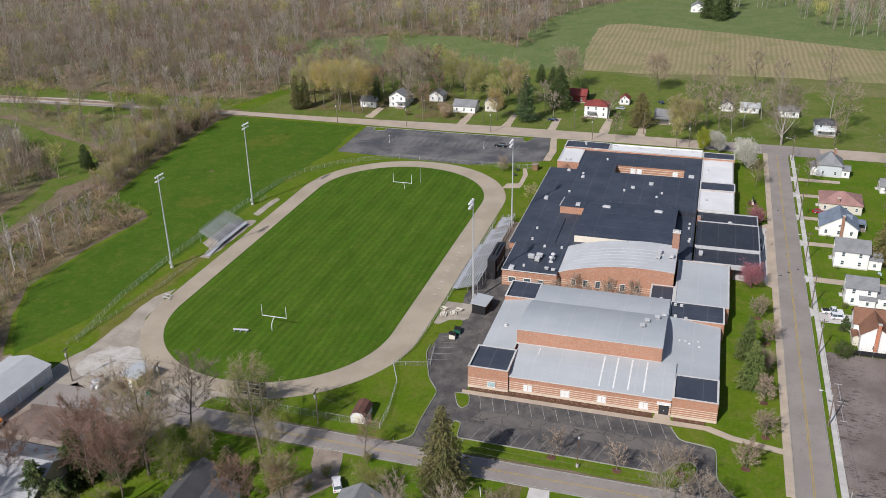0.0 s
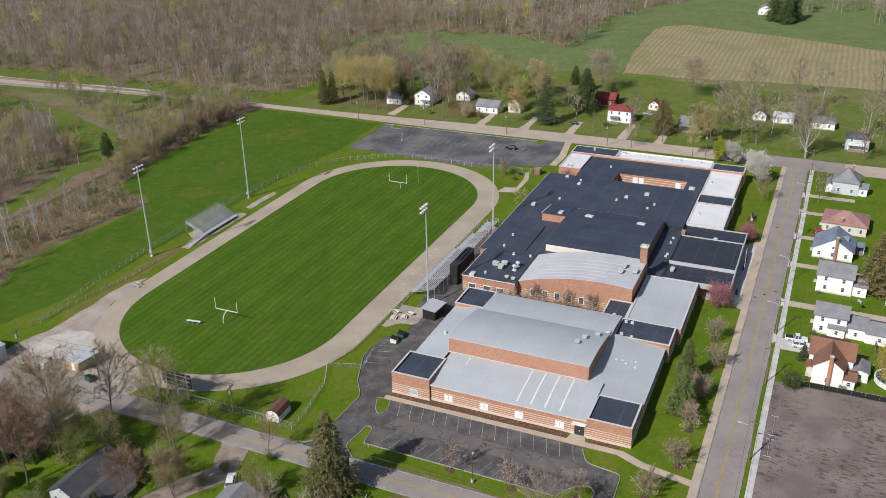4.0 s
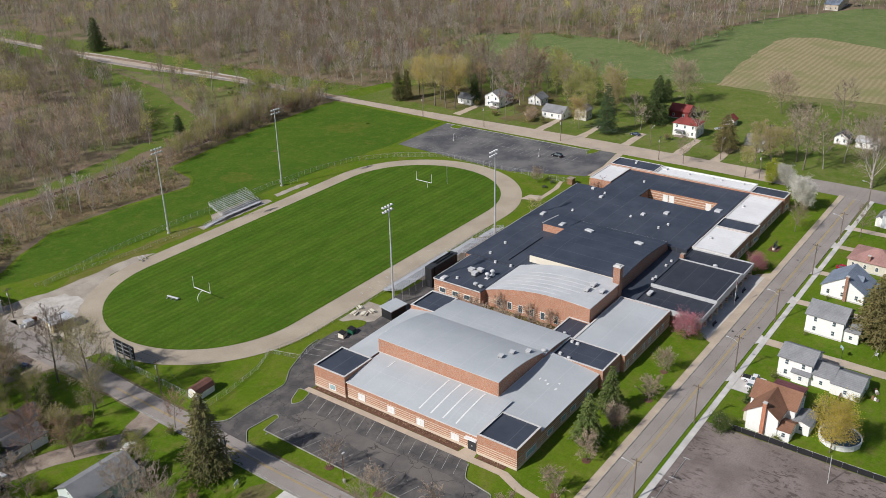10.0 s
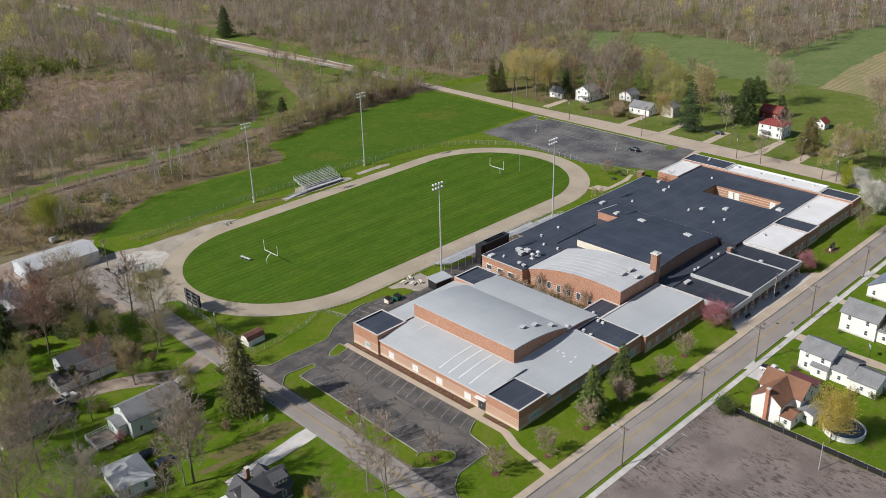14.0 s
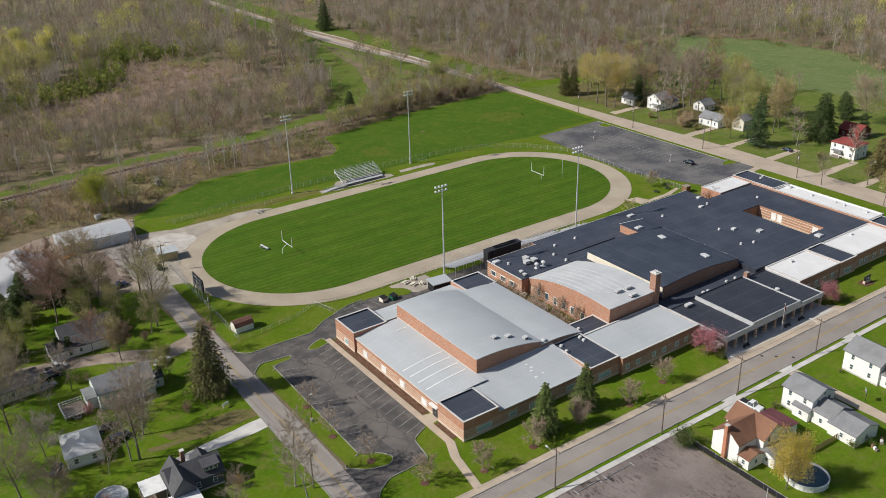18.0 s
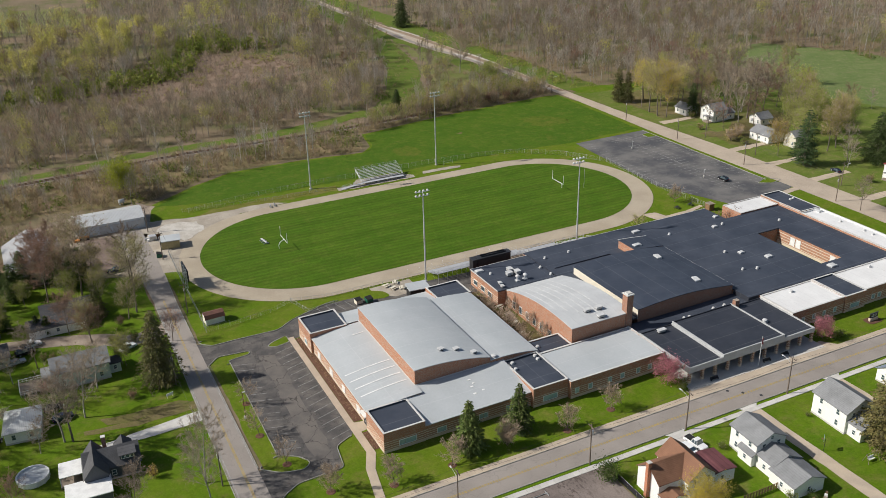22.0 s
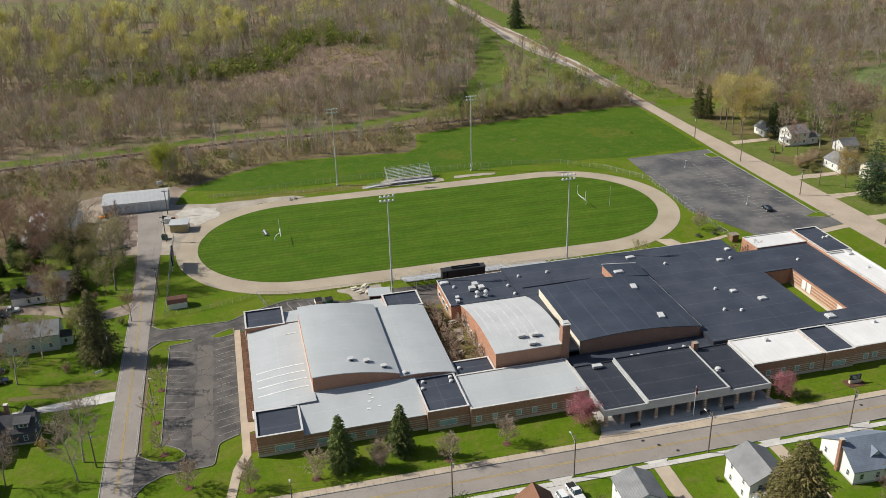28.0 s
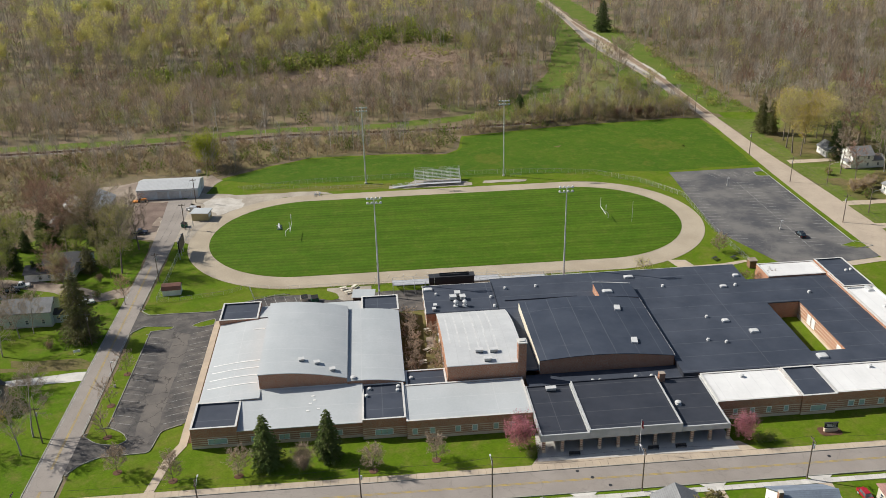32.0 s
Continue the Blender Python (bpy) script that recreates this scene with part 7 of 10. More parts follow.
# beyond the north road
house(164.4, 39.5, 8.4, 8.4, 5.2, 2.4, "x", "sd_white", "sh_grey", "white two-storey farmhouse with a grey roof across the road", 0, 2, porch=(-5.4, -2, 2.4, 4.4, 2.7, "sh_grey"), wings=((6.4, -1, 5, 6, 3, 1.6, "x", "sd_white", "sh_grey"),))
house(162.6, 5.2, 8.4, 10.8, 3.2, 2.2, "y", "sd_white", "sh_grey", "low white house with a grey roof across the road", 0, 1)
house(166.5, -6.8, 6.0, 6.0, 4.6, 2.0, "x", "sd_cream", "sh_grey", "narrow cream house half hidden by trees", 0, 2)
house(160.2, 53.5, 6.4, 8.0, 3.0, 1.9, "y", "sd_white", "sh_grey", "small white house behind yellow trees", 0, 1)
house(169.4, -56.4, 8.6, 10.6, 5.6, 1.9, "h", "sd_white", "sh_red", "white two-storey house with a red hip roof", 0, 2, porch=(-5.4, 1.8, 2.4, 4.0, 2.7, "sh_grey"))
house(194.0, -43.6, 8.6, 9.4, 3.4, 2.3, "y", "sd_red", "sh_red", "red barn with a red roof behind a white house", 0, 1, name="red_barn")
house(192.5, -67.0, 4.6, 4.6, 2.8, 1.8, "x", "sd_white", "sh_red", "tiny white outbuilding with a red roof", 0, 1, name="outbuilding")
house(166.8, -87.2, 7.4, 7.6, 3.4, 2.2, "y", "sd_grey", "sh_grey", "small grey house with a deep porch", 0, 1, porch=(-5.0, 0, 2.6, 6.4, 2.6, "sh_grey"))
house(193.0, -114.8, 6.4, 5.4, 3.0, 1.8, "x", "sd_white", "sh_dark", "small white house with a dark roof among bare trees", 0, 1)
house(192.0, -125.0, 6.0, 8.4, 2.8, 1.6, "y", "sd_white", "metal_roof", "low white shed with a pale roof", 0, 1, name="outbuilding")
house(190.0, -142.0, 8.0, 9.0, 3.0, 2.0, "h", "sd_white", "sh_grey", "white cottage with a hip roof among bare trees", 0, 1)
house(164.2, -155.6, 7.6, 8.8, 5.0, 1.8, "h", "sd_grey", "sh_dark", "grey two-storey house with a porch behind bare trees", 0, 2, porch=(-5.0, 0, 2.4, 7.0, 2.6, "trim_white"))
house(178, 24, 7, 7, 3.0, 2.2, "x", "sd_white", "sh_grey", "white house deep in a yard", 0, 1)
house(462, -92, 12, 9, 4, 2.6, "x", "sd_white", "sh_grey", "distant white farm building at the meadow's edge", 0, 1)
house(520, -30, 30, 10, 4, 2.6, "y", "metal_tan", "sh_blue", "distant long farm shed with a blue roof", 0, 1, name="farm_shed")


# ---- cars ----
def car(x, y, rz, color, label, kind="suv"):
    t = thing("car" if kind != "pickup" else "pickup_truck", x, y, 0.03, rz, label, "car" if kind != "pickup" else "pickup", "parked cars")
    L, Wd = (4.7, 1.85) if kind == "suv" else ((5.6, 2.0) if kind == "pickup" else (4.5, 1.75))
    mat = surface("car_paint_" + "_".join(label.split()[:1]), color, tuple(v * 0.95 for v in color), 3, 0.5, 0.25, 0.0, 0.0, 0.04, 0.6)
    bm = bmesh.new()
    hood = 0.95 if kind != "sedan" else 0.82
    prof = [(-L / 2, 0.35), (L / 2, 0.35), (L / 2, 0.7), (L / 2 - 0.15, hood - 0.08), (L / 2 - 1.15, hood), (-L / 2 + 0.1, hood + 0.04), (-L / 2, 0.8)]
    sec = []
    for s, k in ((-1, 0.94), (-0.86, 1.0), (0.86, 1.0), (1, 0.94)):
        sec.append([bm.verts.new((px * k, s * Wd / 2, pz if abs(s) < 0.9 else 0.35 + (pz - 0.35) * 0.93)) for px, pz in prof])
    for a, b in zip(sec, sec[1:]):
        for i in range(7):
            j = (i + 1) % 7
            bm.faces.new((a[i], a[j], b[j], b[i]))
    bm.faces.new(sec[0][::-1])
    bm.faces.new(sec[-1])
    bmesh.ops.recalc_face_normals(bm, faces=bm.faces[:])
    body = part("body", bm, mat, t)
    c0, c1, top = {"suv": (-L / 2 + 0.15, L / 2 - 1.3, 1.65), "pickup": (-0.6, L / 2 - 1.5, 1.75), "sedan": (-L / 2 + 0.6, L / 2 - 1.35, 1.4)}[kind]
    def cabin(inset, z0, z1, sh):
        b = bmesh.new()
        lo = [b.verts.new(p) for p in ((c0, -Wd / 2 + 0.08, z0), (c1, -Wd / 2 + 0.08, z0), (c1, Wd / 2 - 0.08, z0), (c0, Wd / 2 - 0.08, z0))]
        hi = [b.verts.new(p) for p in ((c0 + inset * 0.6, -Wd / 2 + 0.08 + sh, z1), (c1 - inset, -Wd / 2 + 0.08 + sh, z1), (c1 - inset, Wd / 2 - 0.08 - sh, z1), (c0 + inset * 0.6, Wd / 2 - 0.08 - sh, z1))]
        b.faces.new(hi)
        b.faces.new(lo[::-1])
        for i in range(4):
            j = (i + 1) % 4
            b.faces.new((lo[i], lo[j], hi[j], hi[i]))
        return b
    part("window_glass", cabin(0.55, hood - 0.02, top - 0.07, 0.16), "glass", t)
    part("roof", boxes((c0 + 0.3, c1 - 0.55, -Wd / 2 + 0.22, Wd / 2 - 0.22, top - 0.07, top), bevel=0.03), mat, t)
    for px in (c0 + 0.12, (c0 + c1) / 2, c1 - 0.2):
        for s in (-1, 1):
            part("pillar", rod(bmesh.new(), (px, s * (Wd / 2 - 0.08), hood), (px * 0.8 + 0.2 * (c0 + c1) / 2, s * (Wd / 2 - 0.23), top - 0.04), 0.05, n=4), mat, t)
    if kind == "pickup":
        part("bed", boxes((-L / 2 + 0.15, -0.75, -Wd / 2 + 0.15, Wd / 2 - 0.15, hood + 0.02, hood + 0.06)), "rubber", t)
    for px in (-L * 0.31, L * 0.31):
        for s in (-1, 1):
            w = part("wheel", rod(bmesh.new(), (px, s * (Wd / 2 - 0.2), 0.34), (px, s * (Wd / 2 + 0.01), 0.34), 0.34, n=14), "rubber", t)
            part("rim", rod(bmesh.new(), (px, s * (Wd / 2 + 0.01), 0.34), (px, s * (Wd / 2 + 0.03), 0.34), 0.21, n=12), "galv", w)
    for s in (-0.65, 0.65):
        part("headlight", boxes((L / 2 - 0.12, L / 2 - 0.02, s - 0.2, s + 0.2, 0.62, 0.76)), "glass_pale", t)
        part("tail_light", boxes((-L / 2 - 0.02, -L / 2 + 0.06, s - 0.15, s + 0.15, 0.7, 0.9)), paint("tail_red", (0.4, 0.02, 0.02)), t)
    return t


WHITE, BLACK, DARKBLUE, RED, SILVER = (0.75, 0.75, 0.75), (0.015, 0.015, 0.018), (0.02, 0.025, 0.05), (0.35, 0.02, 0.03), (0.4, 0.41, 0.42)
car(112.2, -23.4, 88, BLACK, "black estate car alone in the north parking lot")
car(-109.0, -41.4, 28, WHITE, "white estate car parked on the gravel lane")
car(-104.8, 9.2, 8, DARKBLUE, "dark pickup parked at the edge of the work yard", "pickup")
car(-131.8, -27.6, 10, WHITE, "white pickup parked on the gravel lane", "pickup")
car(-133.3, -30.9, 12, BLACK, "black estate car beside a white pickup on the gravel lane")
car(-135.6, -35.2, 12, SILVER, "silver car beside the ranch house", "sedan")
car(67.8, -146.0, -86, RED, "red car in a driveway near the street", "sedan")
car(-6.6, -143.6, -84, WHITE, "white pickup in the driveway by the street", "pickup")
car(-9.5, -145.0, -84, WHITE, "white estate car in the driveway by the street")
car(-142.0, -70.5, 60, BLACK, "black car parked on the grass by a cottage", "sedan")
car(-127.4, -67.0, 12, DARKBLUE, "dark estate car parked on the grass")
car(-129.0, -61.6, 10, BLACK, "black car parked behind a pale house", "sedan")
car(182, -66, 80, SILVER, "silver car in a yard across the road", "sedan")
car(197, -84, 30, DARKBLUE, "dark car at the meadow's edge", "sedan")
car(155.5, -38, 85, DARKBLUE, "dark car beside the north road", "sedan")

# ---- pools, play things and yard things ----
def pool(x, y, r, label, water="water"):
    t = thing("round_pool", x, y, 0, 0, label, "pool", "round garden pools")
    bm = bmesh.new()
    n = 28
    for k in range(n):
        a0, a1 = 2 * math.pi * k / n, 2 * math.pi * (k + 1) / n
        v = [bm.verts.new((rr * math.cos(a), rr * math.sin(a), z)) for rr, z in ((r, 0), (r, 1.25), (r - 0.12, 1.25), (r - 0.12, 0.0)) for a in (a0, a1)]
        for i in range(3):
            bm.faces.new((v[2 * i], v[2 * i + 1], v[2 * i + 3], v[2 * i + 2]))
    bmesh.ops.remove_doubles(bm, verts=bm.verts, dist=0.002)
    part("wall", bm, "sd_white", t)
    bm = bmesh.new()
    rings = [[bm.verts.new((rr * math.cos(2 * math.pi * k / n), rr * math.sin(2 * math.pi * k / n), z)) for k in range(n)] for rr, z in ((r - 0.16, 1.24), (r + 0.12, 1.24), (r + 0.12, 1.29), (r - 0.16, 1.29))]
    for i in range(4):
        p, q = rings[i], rings[(i + 1) % 4]
        for k in range(n):
            bm.faces.new((p[k], p[(k + 1) % n], q[(k + 1) % n], q[k]))
    part("rim", bm, "trim_white", t)
    part("water", disc(bmesh.new(), 0, 0, 0.6, 0.95, r - 0.13, n=28), water, t)
    for k in range(14):
        a = 2 * math.pi * k / 14
        part("upright", boxes((-0.08, 0.08, -0.05, 0.05, 0, 1.25)), "trim_white", t).matrix_basis = pose((r + 0.06) * math.cos(a), (r + 0.06) * math.sin(a), 0, 0, 0, math.degrees(a) + 90)


pool(-18.6, -166.2, 4.3, "round white-walled garden pool of dark water")
pool(-135.2, -86.9, 3.2, "round garden pool under a grey cover", "roof_grey")
link_fence([(-28.2, -145), (-28.2, -172)], 1.5, "chain-link fence with black screening beside the milled lot", 3, "black_panel")
link_fence([(-28.2, -172), (-28.5, -215)], 1.5, "chain-link fence with black screening beside the milled lot", 3, "black_panel")
t = thing("wooden_fence", 9.4, -158, 0, 0, "brown picket fence between two back yards", "fence")
for k in range(26):
    part("picket", boxes((-20.0 + k * 0.75, -19.55 + k * 0.75, -4.03 - 0.02 * k, -3.97 - 0.02 * k, 0, 1.5)), "wood_brown", t)
for z in (0.4, 1.2):
    part("rail", prism_strip((-20.0, -3.93), (-0.8, -4.4), z, z + 0.1), "wood_brown", t)
t = thing("porch_swing", 21.7, -165.0, 0, 0, "white garden swing in its frame on the grass", "swing")
for s in (-1.6, 1.6):
    part("frame", rod(rod(bmesh.new(), (s, -0.8, 0), (s, 0, 2.1), 0.05, n=5), (s, 0.8, 0), (s, 0, 2.1), 0.05, n=5), "wood_grey", t)
part("beam", rod(bmesh.new(), (-1.7, 0, 2.1), (1.7, 0, 2.1), 0.06, n=6), "wood_grey", t)
part("seat", boxes((-0.8, 0.8, -0.3, 0.25, 0.5, 0.58), (-0.8, 0.8, 0.25, 0.32, 0.58, 1.1)), "trim_white", t)
t = thing("basketball_hoop", 15.6, -158.1, 0, 40, "basketball hoop on a pole beside a driveway", "hoop")
part("pole", rod(bmesh.new(), (0, 0, 0), (0, 0, 3.2), 0.06, n=6), "dark_metal", t)
part("backboard", boxes((-0.7, 0.7, 0.3, 0.35, 2.8, 3.7)), "glass_pale", t)
part("ring", boxes((-0.25, 0.25, 0.4, 0.8, 3.03, 3.06)), "rust", t)
for k, (x, y) in enumerate(((3.0, -166), (4.6, -168.5), (1.2, -169), (-15.5, -157.6), (-17, -159.2), (-14.5, -160.4), (-20.5, -159.5))):
    t = thing("yard_clutter", x, y, 0, k * 40, "small heap of boxes and planks in a back yard", "clutter", "back yard clutter")
    for j in range(3):
        part("crate", boxes((j * 0.6 - 0.9, j * 0.6 - 0.4, -0.4, 0.3 - 0.1 * j, 0, 0.4 + 0.25 * j), bevel=0.03), ("wood_grey", "trim_white", "wood_brown")[j], t)
t = thing("timber_deck", -133.0, -49.6, 0, 0, "white railed timber deck beside a pale house", "deck")
part("floor", boxes((-2.6, 2.6, -3.0, 3.0, 0.5, 0.62)), "wood_grey", t)
for k in range(7):
    for s in (-3.0, 3.0):
        part("rail_post", boxes((-2.6 + k * 0.86, -2.52 + k * 0.86, s - 0.04, s + 0.04, 0, 1.6)), "trim_white", t)
for k in range(7):
    part("rail_post", boxes((-2.64, -2.56, -2.6 + k * 0.86, -2.52 + k * 0.86, 0, 1.6)), "trim_white", t)
for z in (0.95, 1.55):
    for s in (-3.0, 3.0):
        part("rail", boxes((-2.6, 2.6, s - 0.05, s + 0.05, z, z + 0.08)), "trim_white", t)
    part("rail", boxes((-2.68, -2.58, -3.0, 3.0, z, z + 0.08)), "trim_white", t)
part("step", boxes((-0.7, 0.7, -3.9, -3.05, 0, 0.3)), "wood_grey", t)
for x, y, half in ((-47.0, -141.6, 3.9), (-55.5, -141.3, 3.3)):
    t = thing("fallen_post", x, y, 0, 0, "grey steel post with crossbars lying on the milled lot", "post", "fallen posts")
    part("post", rod(bmesh.new(), (-half, 0, 0.1), (half, 0, 0.1), 0.07, n=6), "unit_grey", t)
    for u in (-0.96, 0.96):
        part("crossbar", boxes((u * half - 0.06, u * half + 0.06, -0.8, 0.8, 0.0, 0.14)), "unit_grey", t)
for x, y in ((-34.8, -167.9),):
    t = thing("leaning_pole", x, y, 0, 0, "thin grey pole standing in the milled lot", "pole")
    part("shaft", rod(bmesh.new(), (0, 0, 0), (0.6, 0.3, 6.5), 0.09, 0.06, 6), "galv", t)
t = thing("yard_sign", -103.6, -69.8, 0, 20, "small white yard sign under the spruce", "sign")
part("board", boxes((-0.9, 0.9, -0.04, 0.04, 0.6, 1.3)), "trim_white", t)
for s in (-0.7, 0.7):
    part("leg", boxes((s - 0.03, s + 0.03, -0.03, 0.03, 0, 0.6)), "trim_white", t)
t = thing("utility_hut", 87.6, -43.2, 0, 0, "small brown hut at the corner of the north lot", "hut")
part("wall", boxes((-1.1, 1.1, -1.1, 1.1, 0, 2.3)), "wood_brown", t)
part("roof", boxes((-1.3, 1.3, -1.3, 1.3, 2.3, 2.45)), "wood_grey", t)


# ---- trees ----
M.update(
    bark=surface("grey_bark", (0.20, 0.165, 0.135), (0.145, 0.12, 0.10), 1.2, 0.15, 0.95, grain=0.4),
    bark_pale=surface("pale_bark", (0.40, 0.37, 0.33), (0.28, 0.25, 0.22), 1.5, 0.15, 0.95, grain=0.35),
    twig_dark=leafy("dark_twigs", (0.34, 0.275, 0.215), (0.235, 0.185, 0.145), 4, 0.28),
    twig_grey=leafy("grey_twigs", (0.45, 0.370, 0.285), (0.285, 0.225, 0.165), 5, 0.28),
    twig_pale=leafy("pale_twigs", (0.50, 0.44, 0.375), (0.35, 0.30, 0.25), 8, 0.28),
    twig_red=leafy("reddish_twigs", (0.40, 0.25, 0.19), (0.24, 0.155, 0.11), 7, 0.28),
    # lighter copy of the bark, with sunlight on the trunks put into its colour
    bark_wood=surface("sunlit_bark", (0.30, 0.255, 0.215), (0.20, 0.165, 0.135), 9, 0.3, 0.95, grain=0.3),
    bud_yellow=leafy("yellow_green_buds", (0.66, 0.60, 0.19), (0.46, 0.45, 0.13), 9),
    bud_spring=leafy("spring_green_buds", (0.43, 0.45, 0.13), (0.33, 0.36, 0.10), 9),
    bud_amber=leafy("amber_buds", (0.62, 0.49, 0.10), (0.50, 0.42, 0.09), 9),
    bud_gold=leafy("golden_buds", (0.48, 0.41, 0.125), (0.37, 0.325, 0.105), 9),
    bud_green=leafy("fresh_green_leaves", (0.24, 0.30, 0.06), (0.36, 0.37, 0.09), 9),
    bud_lime=leafy("lime_leaves", (0.41, 0.44, 0.05), (0.33, 0.37, 0.05), 4, 0.45),
    needle=leafy("spruce_needles", (0.070, 0.108, 0.034), (0.090, 0.118, 0.040), 3, 0.15),
    needle_olive=leafy("olive_needles", (0.120, 0.128, 0.048), (0.150, 0.135, 0.055), 3, 0.15),
    needle_brown=leafy("brownish_needles", (0.235, 0.195, 0.080), (0.175, 0.165, 0.062), 3, 0.15),
    pine=leafy("pine_needles", (0.085, 0.138, 0.055), (0.068, 0.112, 0.046), 3, 0.2),
    blossom_white=leafy("white_blossom", (0.72, 0.70, 0.64), (0.58, 0.57, 0.49), 3),
    blossom_pink=leafy("pink_blossom", (0.62, 0.27, 0.31), (0.50, 0.20, 0.24), 2),
    twig_tan=leafy("tan_twigs", (0.52, 0.41, 0.31), (0.40, 0.31, 0.23), 3, 0.28),
    bud_tan=leafy("tan_buds", (0.46, 0.33, 0.18), (0.40, 0.30, 0.14), 3),
    spruce_green=leafy("fresh_spruce_needles", (0.112, 0.158, 0.044), (0.145, 0.178, 0.054), 3, 0.15),
    shrub_dark=leafy("dark_green_shrub", (0.085, 0.135, 0.035), (0.115, 0.155, 0.045), 3),
    bud_orange=leafy("orange_gold_buds", (0.46, 0.35, 0.105), (0.38, 0.30, 0.095), 5),
    bud_olive=leafy("olive_buds", (0.37, 0.355, 0.11), (0.27, 0.275, 0.09), 9),
    reed=leafy("dead_reed_stalks", (0.27, 0.192, 0.142), (0.19, 0.136, 0.094), 5, 0.1),
    bark_white=surface("white_bark", (0.56, 0.53, 0.48), (0.42, 0.38, 0.34), 2, 0.2, 0.95, grain=0.3),
    shrub_brown=leafy("brown_shrub", (0.37, 0.275, 0.175), (0.235, 0.180, 0.105), 6, 0.1),
    shrub_green=leafy("green_shrub", (0.155, 0.225, 0.045), (0.25, 0.27, 0.075), 6),
)
rng = np.random.default_rng(7)


def unit(v):
    return v / np.maximum(np.linalg.norm(v, axis=-1, keepdims=True), 1e-9)


def branches(h, spread, limbs, subs, r0, start=0.28, lean=0.55):
    """Segments of a broadleaf tree (from, to, two radii), and the points and ways of its twigs."""
    segs, tips, ways, lets = [], [], [], []
    p, d = np.zeros(3), np.array([0, 0, 1.0])
    stem = [p]
    n = 5
    for i in range(n):
        d = unit(d + rng.normal(0, 0.07, 3) * (1, 1, 0.2))
        q = p + d * h * 0.88 / n
        segs.append((p, q, r0 * (1 - i / n * 0.85), r0 * (1 - (i + 1) / n * 0.85)))
        p = q
        stem.append(p)
    stem = np.array(stem)
    for i in range(limbs):
        u = start + (0.97 - start) * (i + rng.random()) / limbs
        k = min(int(u * n), n - 1)
        b = stem[k] + (stem[k + 1] - stem[k]) * (u * n - k)
        a = i * 2.4 + rng.normal(0, 0.4)
        v = (u - start) / (1 - start)
        reach = spread * (0.35 + 0.75 * math.sin(math.pi * min(1, 0.22 + 0.72 * v))) * rng.uniform(0.75, 1.15)
        way = unit(np.array([math.cos(a), math.sin(a), lean + 0.7 * u]))
        m = b + way * reach * 0.5
        bend = unit(way + (0, 0, 0.35) + rng.normal(0, 0.12, 3))
        e = m + bend * reach * 0.55
        rr = max(0.025, r0 * 0.33 * (1.1 - u))
        segs += [(b, m, rr, rr * 0.6), (m, e, rr * 0.6, rr * 0.2)]
        tips += [m, (m + e) / 2, e]
        ways += [way, bend, bend]
        for j in range(subs):
            v = 0.15 + 0.8 * (j + rng.random()) / subs
            c = b + (m - b) * v * 2 if v < 0.5 else m + (e - m) * (v * 2 - 1)
            w = unit(way + rng.normal(0, 0.55, 3) + (0, 0, 0.15))
            f = c + w * reach * rng.uniform(0.3, 0.55) * (1.15 - 0.5 * v)
            segs.append((c, f, rr * 0.38, rr * 0.1))
            tips.append(f)
            ways.append(w)
            lets.append((c, f - c, w))
    base, span, way = (np.array(q) for q in zip(*lets))
    i = np.repeat(np.arange(len(base)), 7)
    p = base[i] + span[i] * rng.uniform(0.1, 1.0, (len(i), 1))
    w = unit(way[i] + rng.normal(0, 0.5, (len(i), 3)) + (0, 0, 0.12))
    q = w * np.linalg.norm(span[i], axis=1, keepdims=True) * rng.uniform(0.25, 0.6, (len(i), 1))
    k = np.repeat(np.arange(len(i)), 4)
    tips = np.concatenate([np.array(tips), p[k] + q[k] * rng.uniform(0.0, 1.0, (len(k), 1))])
    ways = np.concatenate([np.array(ways), w[k]])
    return segs, tips, ways, (p, p + q)


def seg_mesh(segs, n=3):
    V, F = [], []
    ang = np.arange(n) * 2 * math.pi / n
    for a, b, r0, r1 in segs:
        w = unit(b - a)
        s = unit(np.cross(w, [0.31, 0.95, 0.05]))
        t = np.cross(w, s)
        ring = np.cos(ang)[:, None] * s + np.sin(ang)[:, None] * t
        o = len(V) * 0 + sum(map(len, V))
        V.append(np.concatenate([a + ring * r0, b + ring * r1]))
        for k in range(n):
            j = (k + 1) % n
            F += [(o + k, o + j, o + n + j), (o + k, o + n + j, o + n + k)]
    return np.concatenate(V), np.array(F)


def slivers(points, count, length, width, ways=None, up=0.3, loose=0.75):
    """Thin single twigs that grow from the points, along the ways of their branches."""
    i = rng.integers(0, len(points), count)
    p = points[i] + rng.normal(0, 0.05, (count, 3))
    w = rng.normal(0, 1, (count, 3)) * (1.0 if ways is None else loose * 0.6) + (0, 0, up)
    if ways is not None:
        w += ways[i]
    w = unit(w)
    s = unit(np.cross(w, rng.normal(0, 1, (count, 3)))) * width * rng.uniform(0.6, 1.3, (count, 1))
    e = p + w * length * rng.uniform(0.5, 1.3, (count, 1))
    V = np.stack([p - s, p + s, e], 1).reshape(-1, 3)
    return V, np.arange(count * 3).reshape(-1, 3)


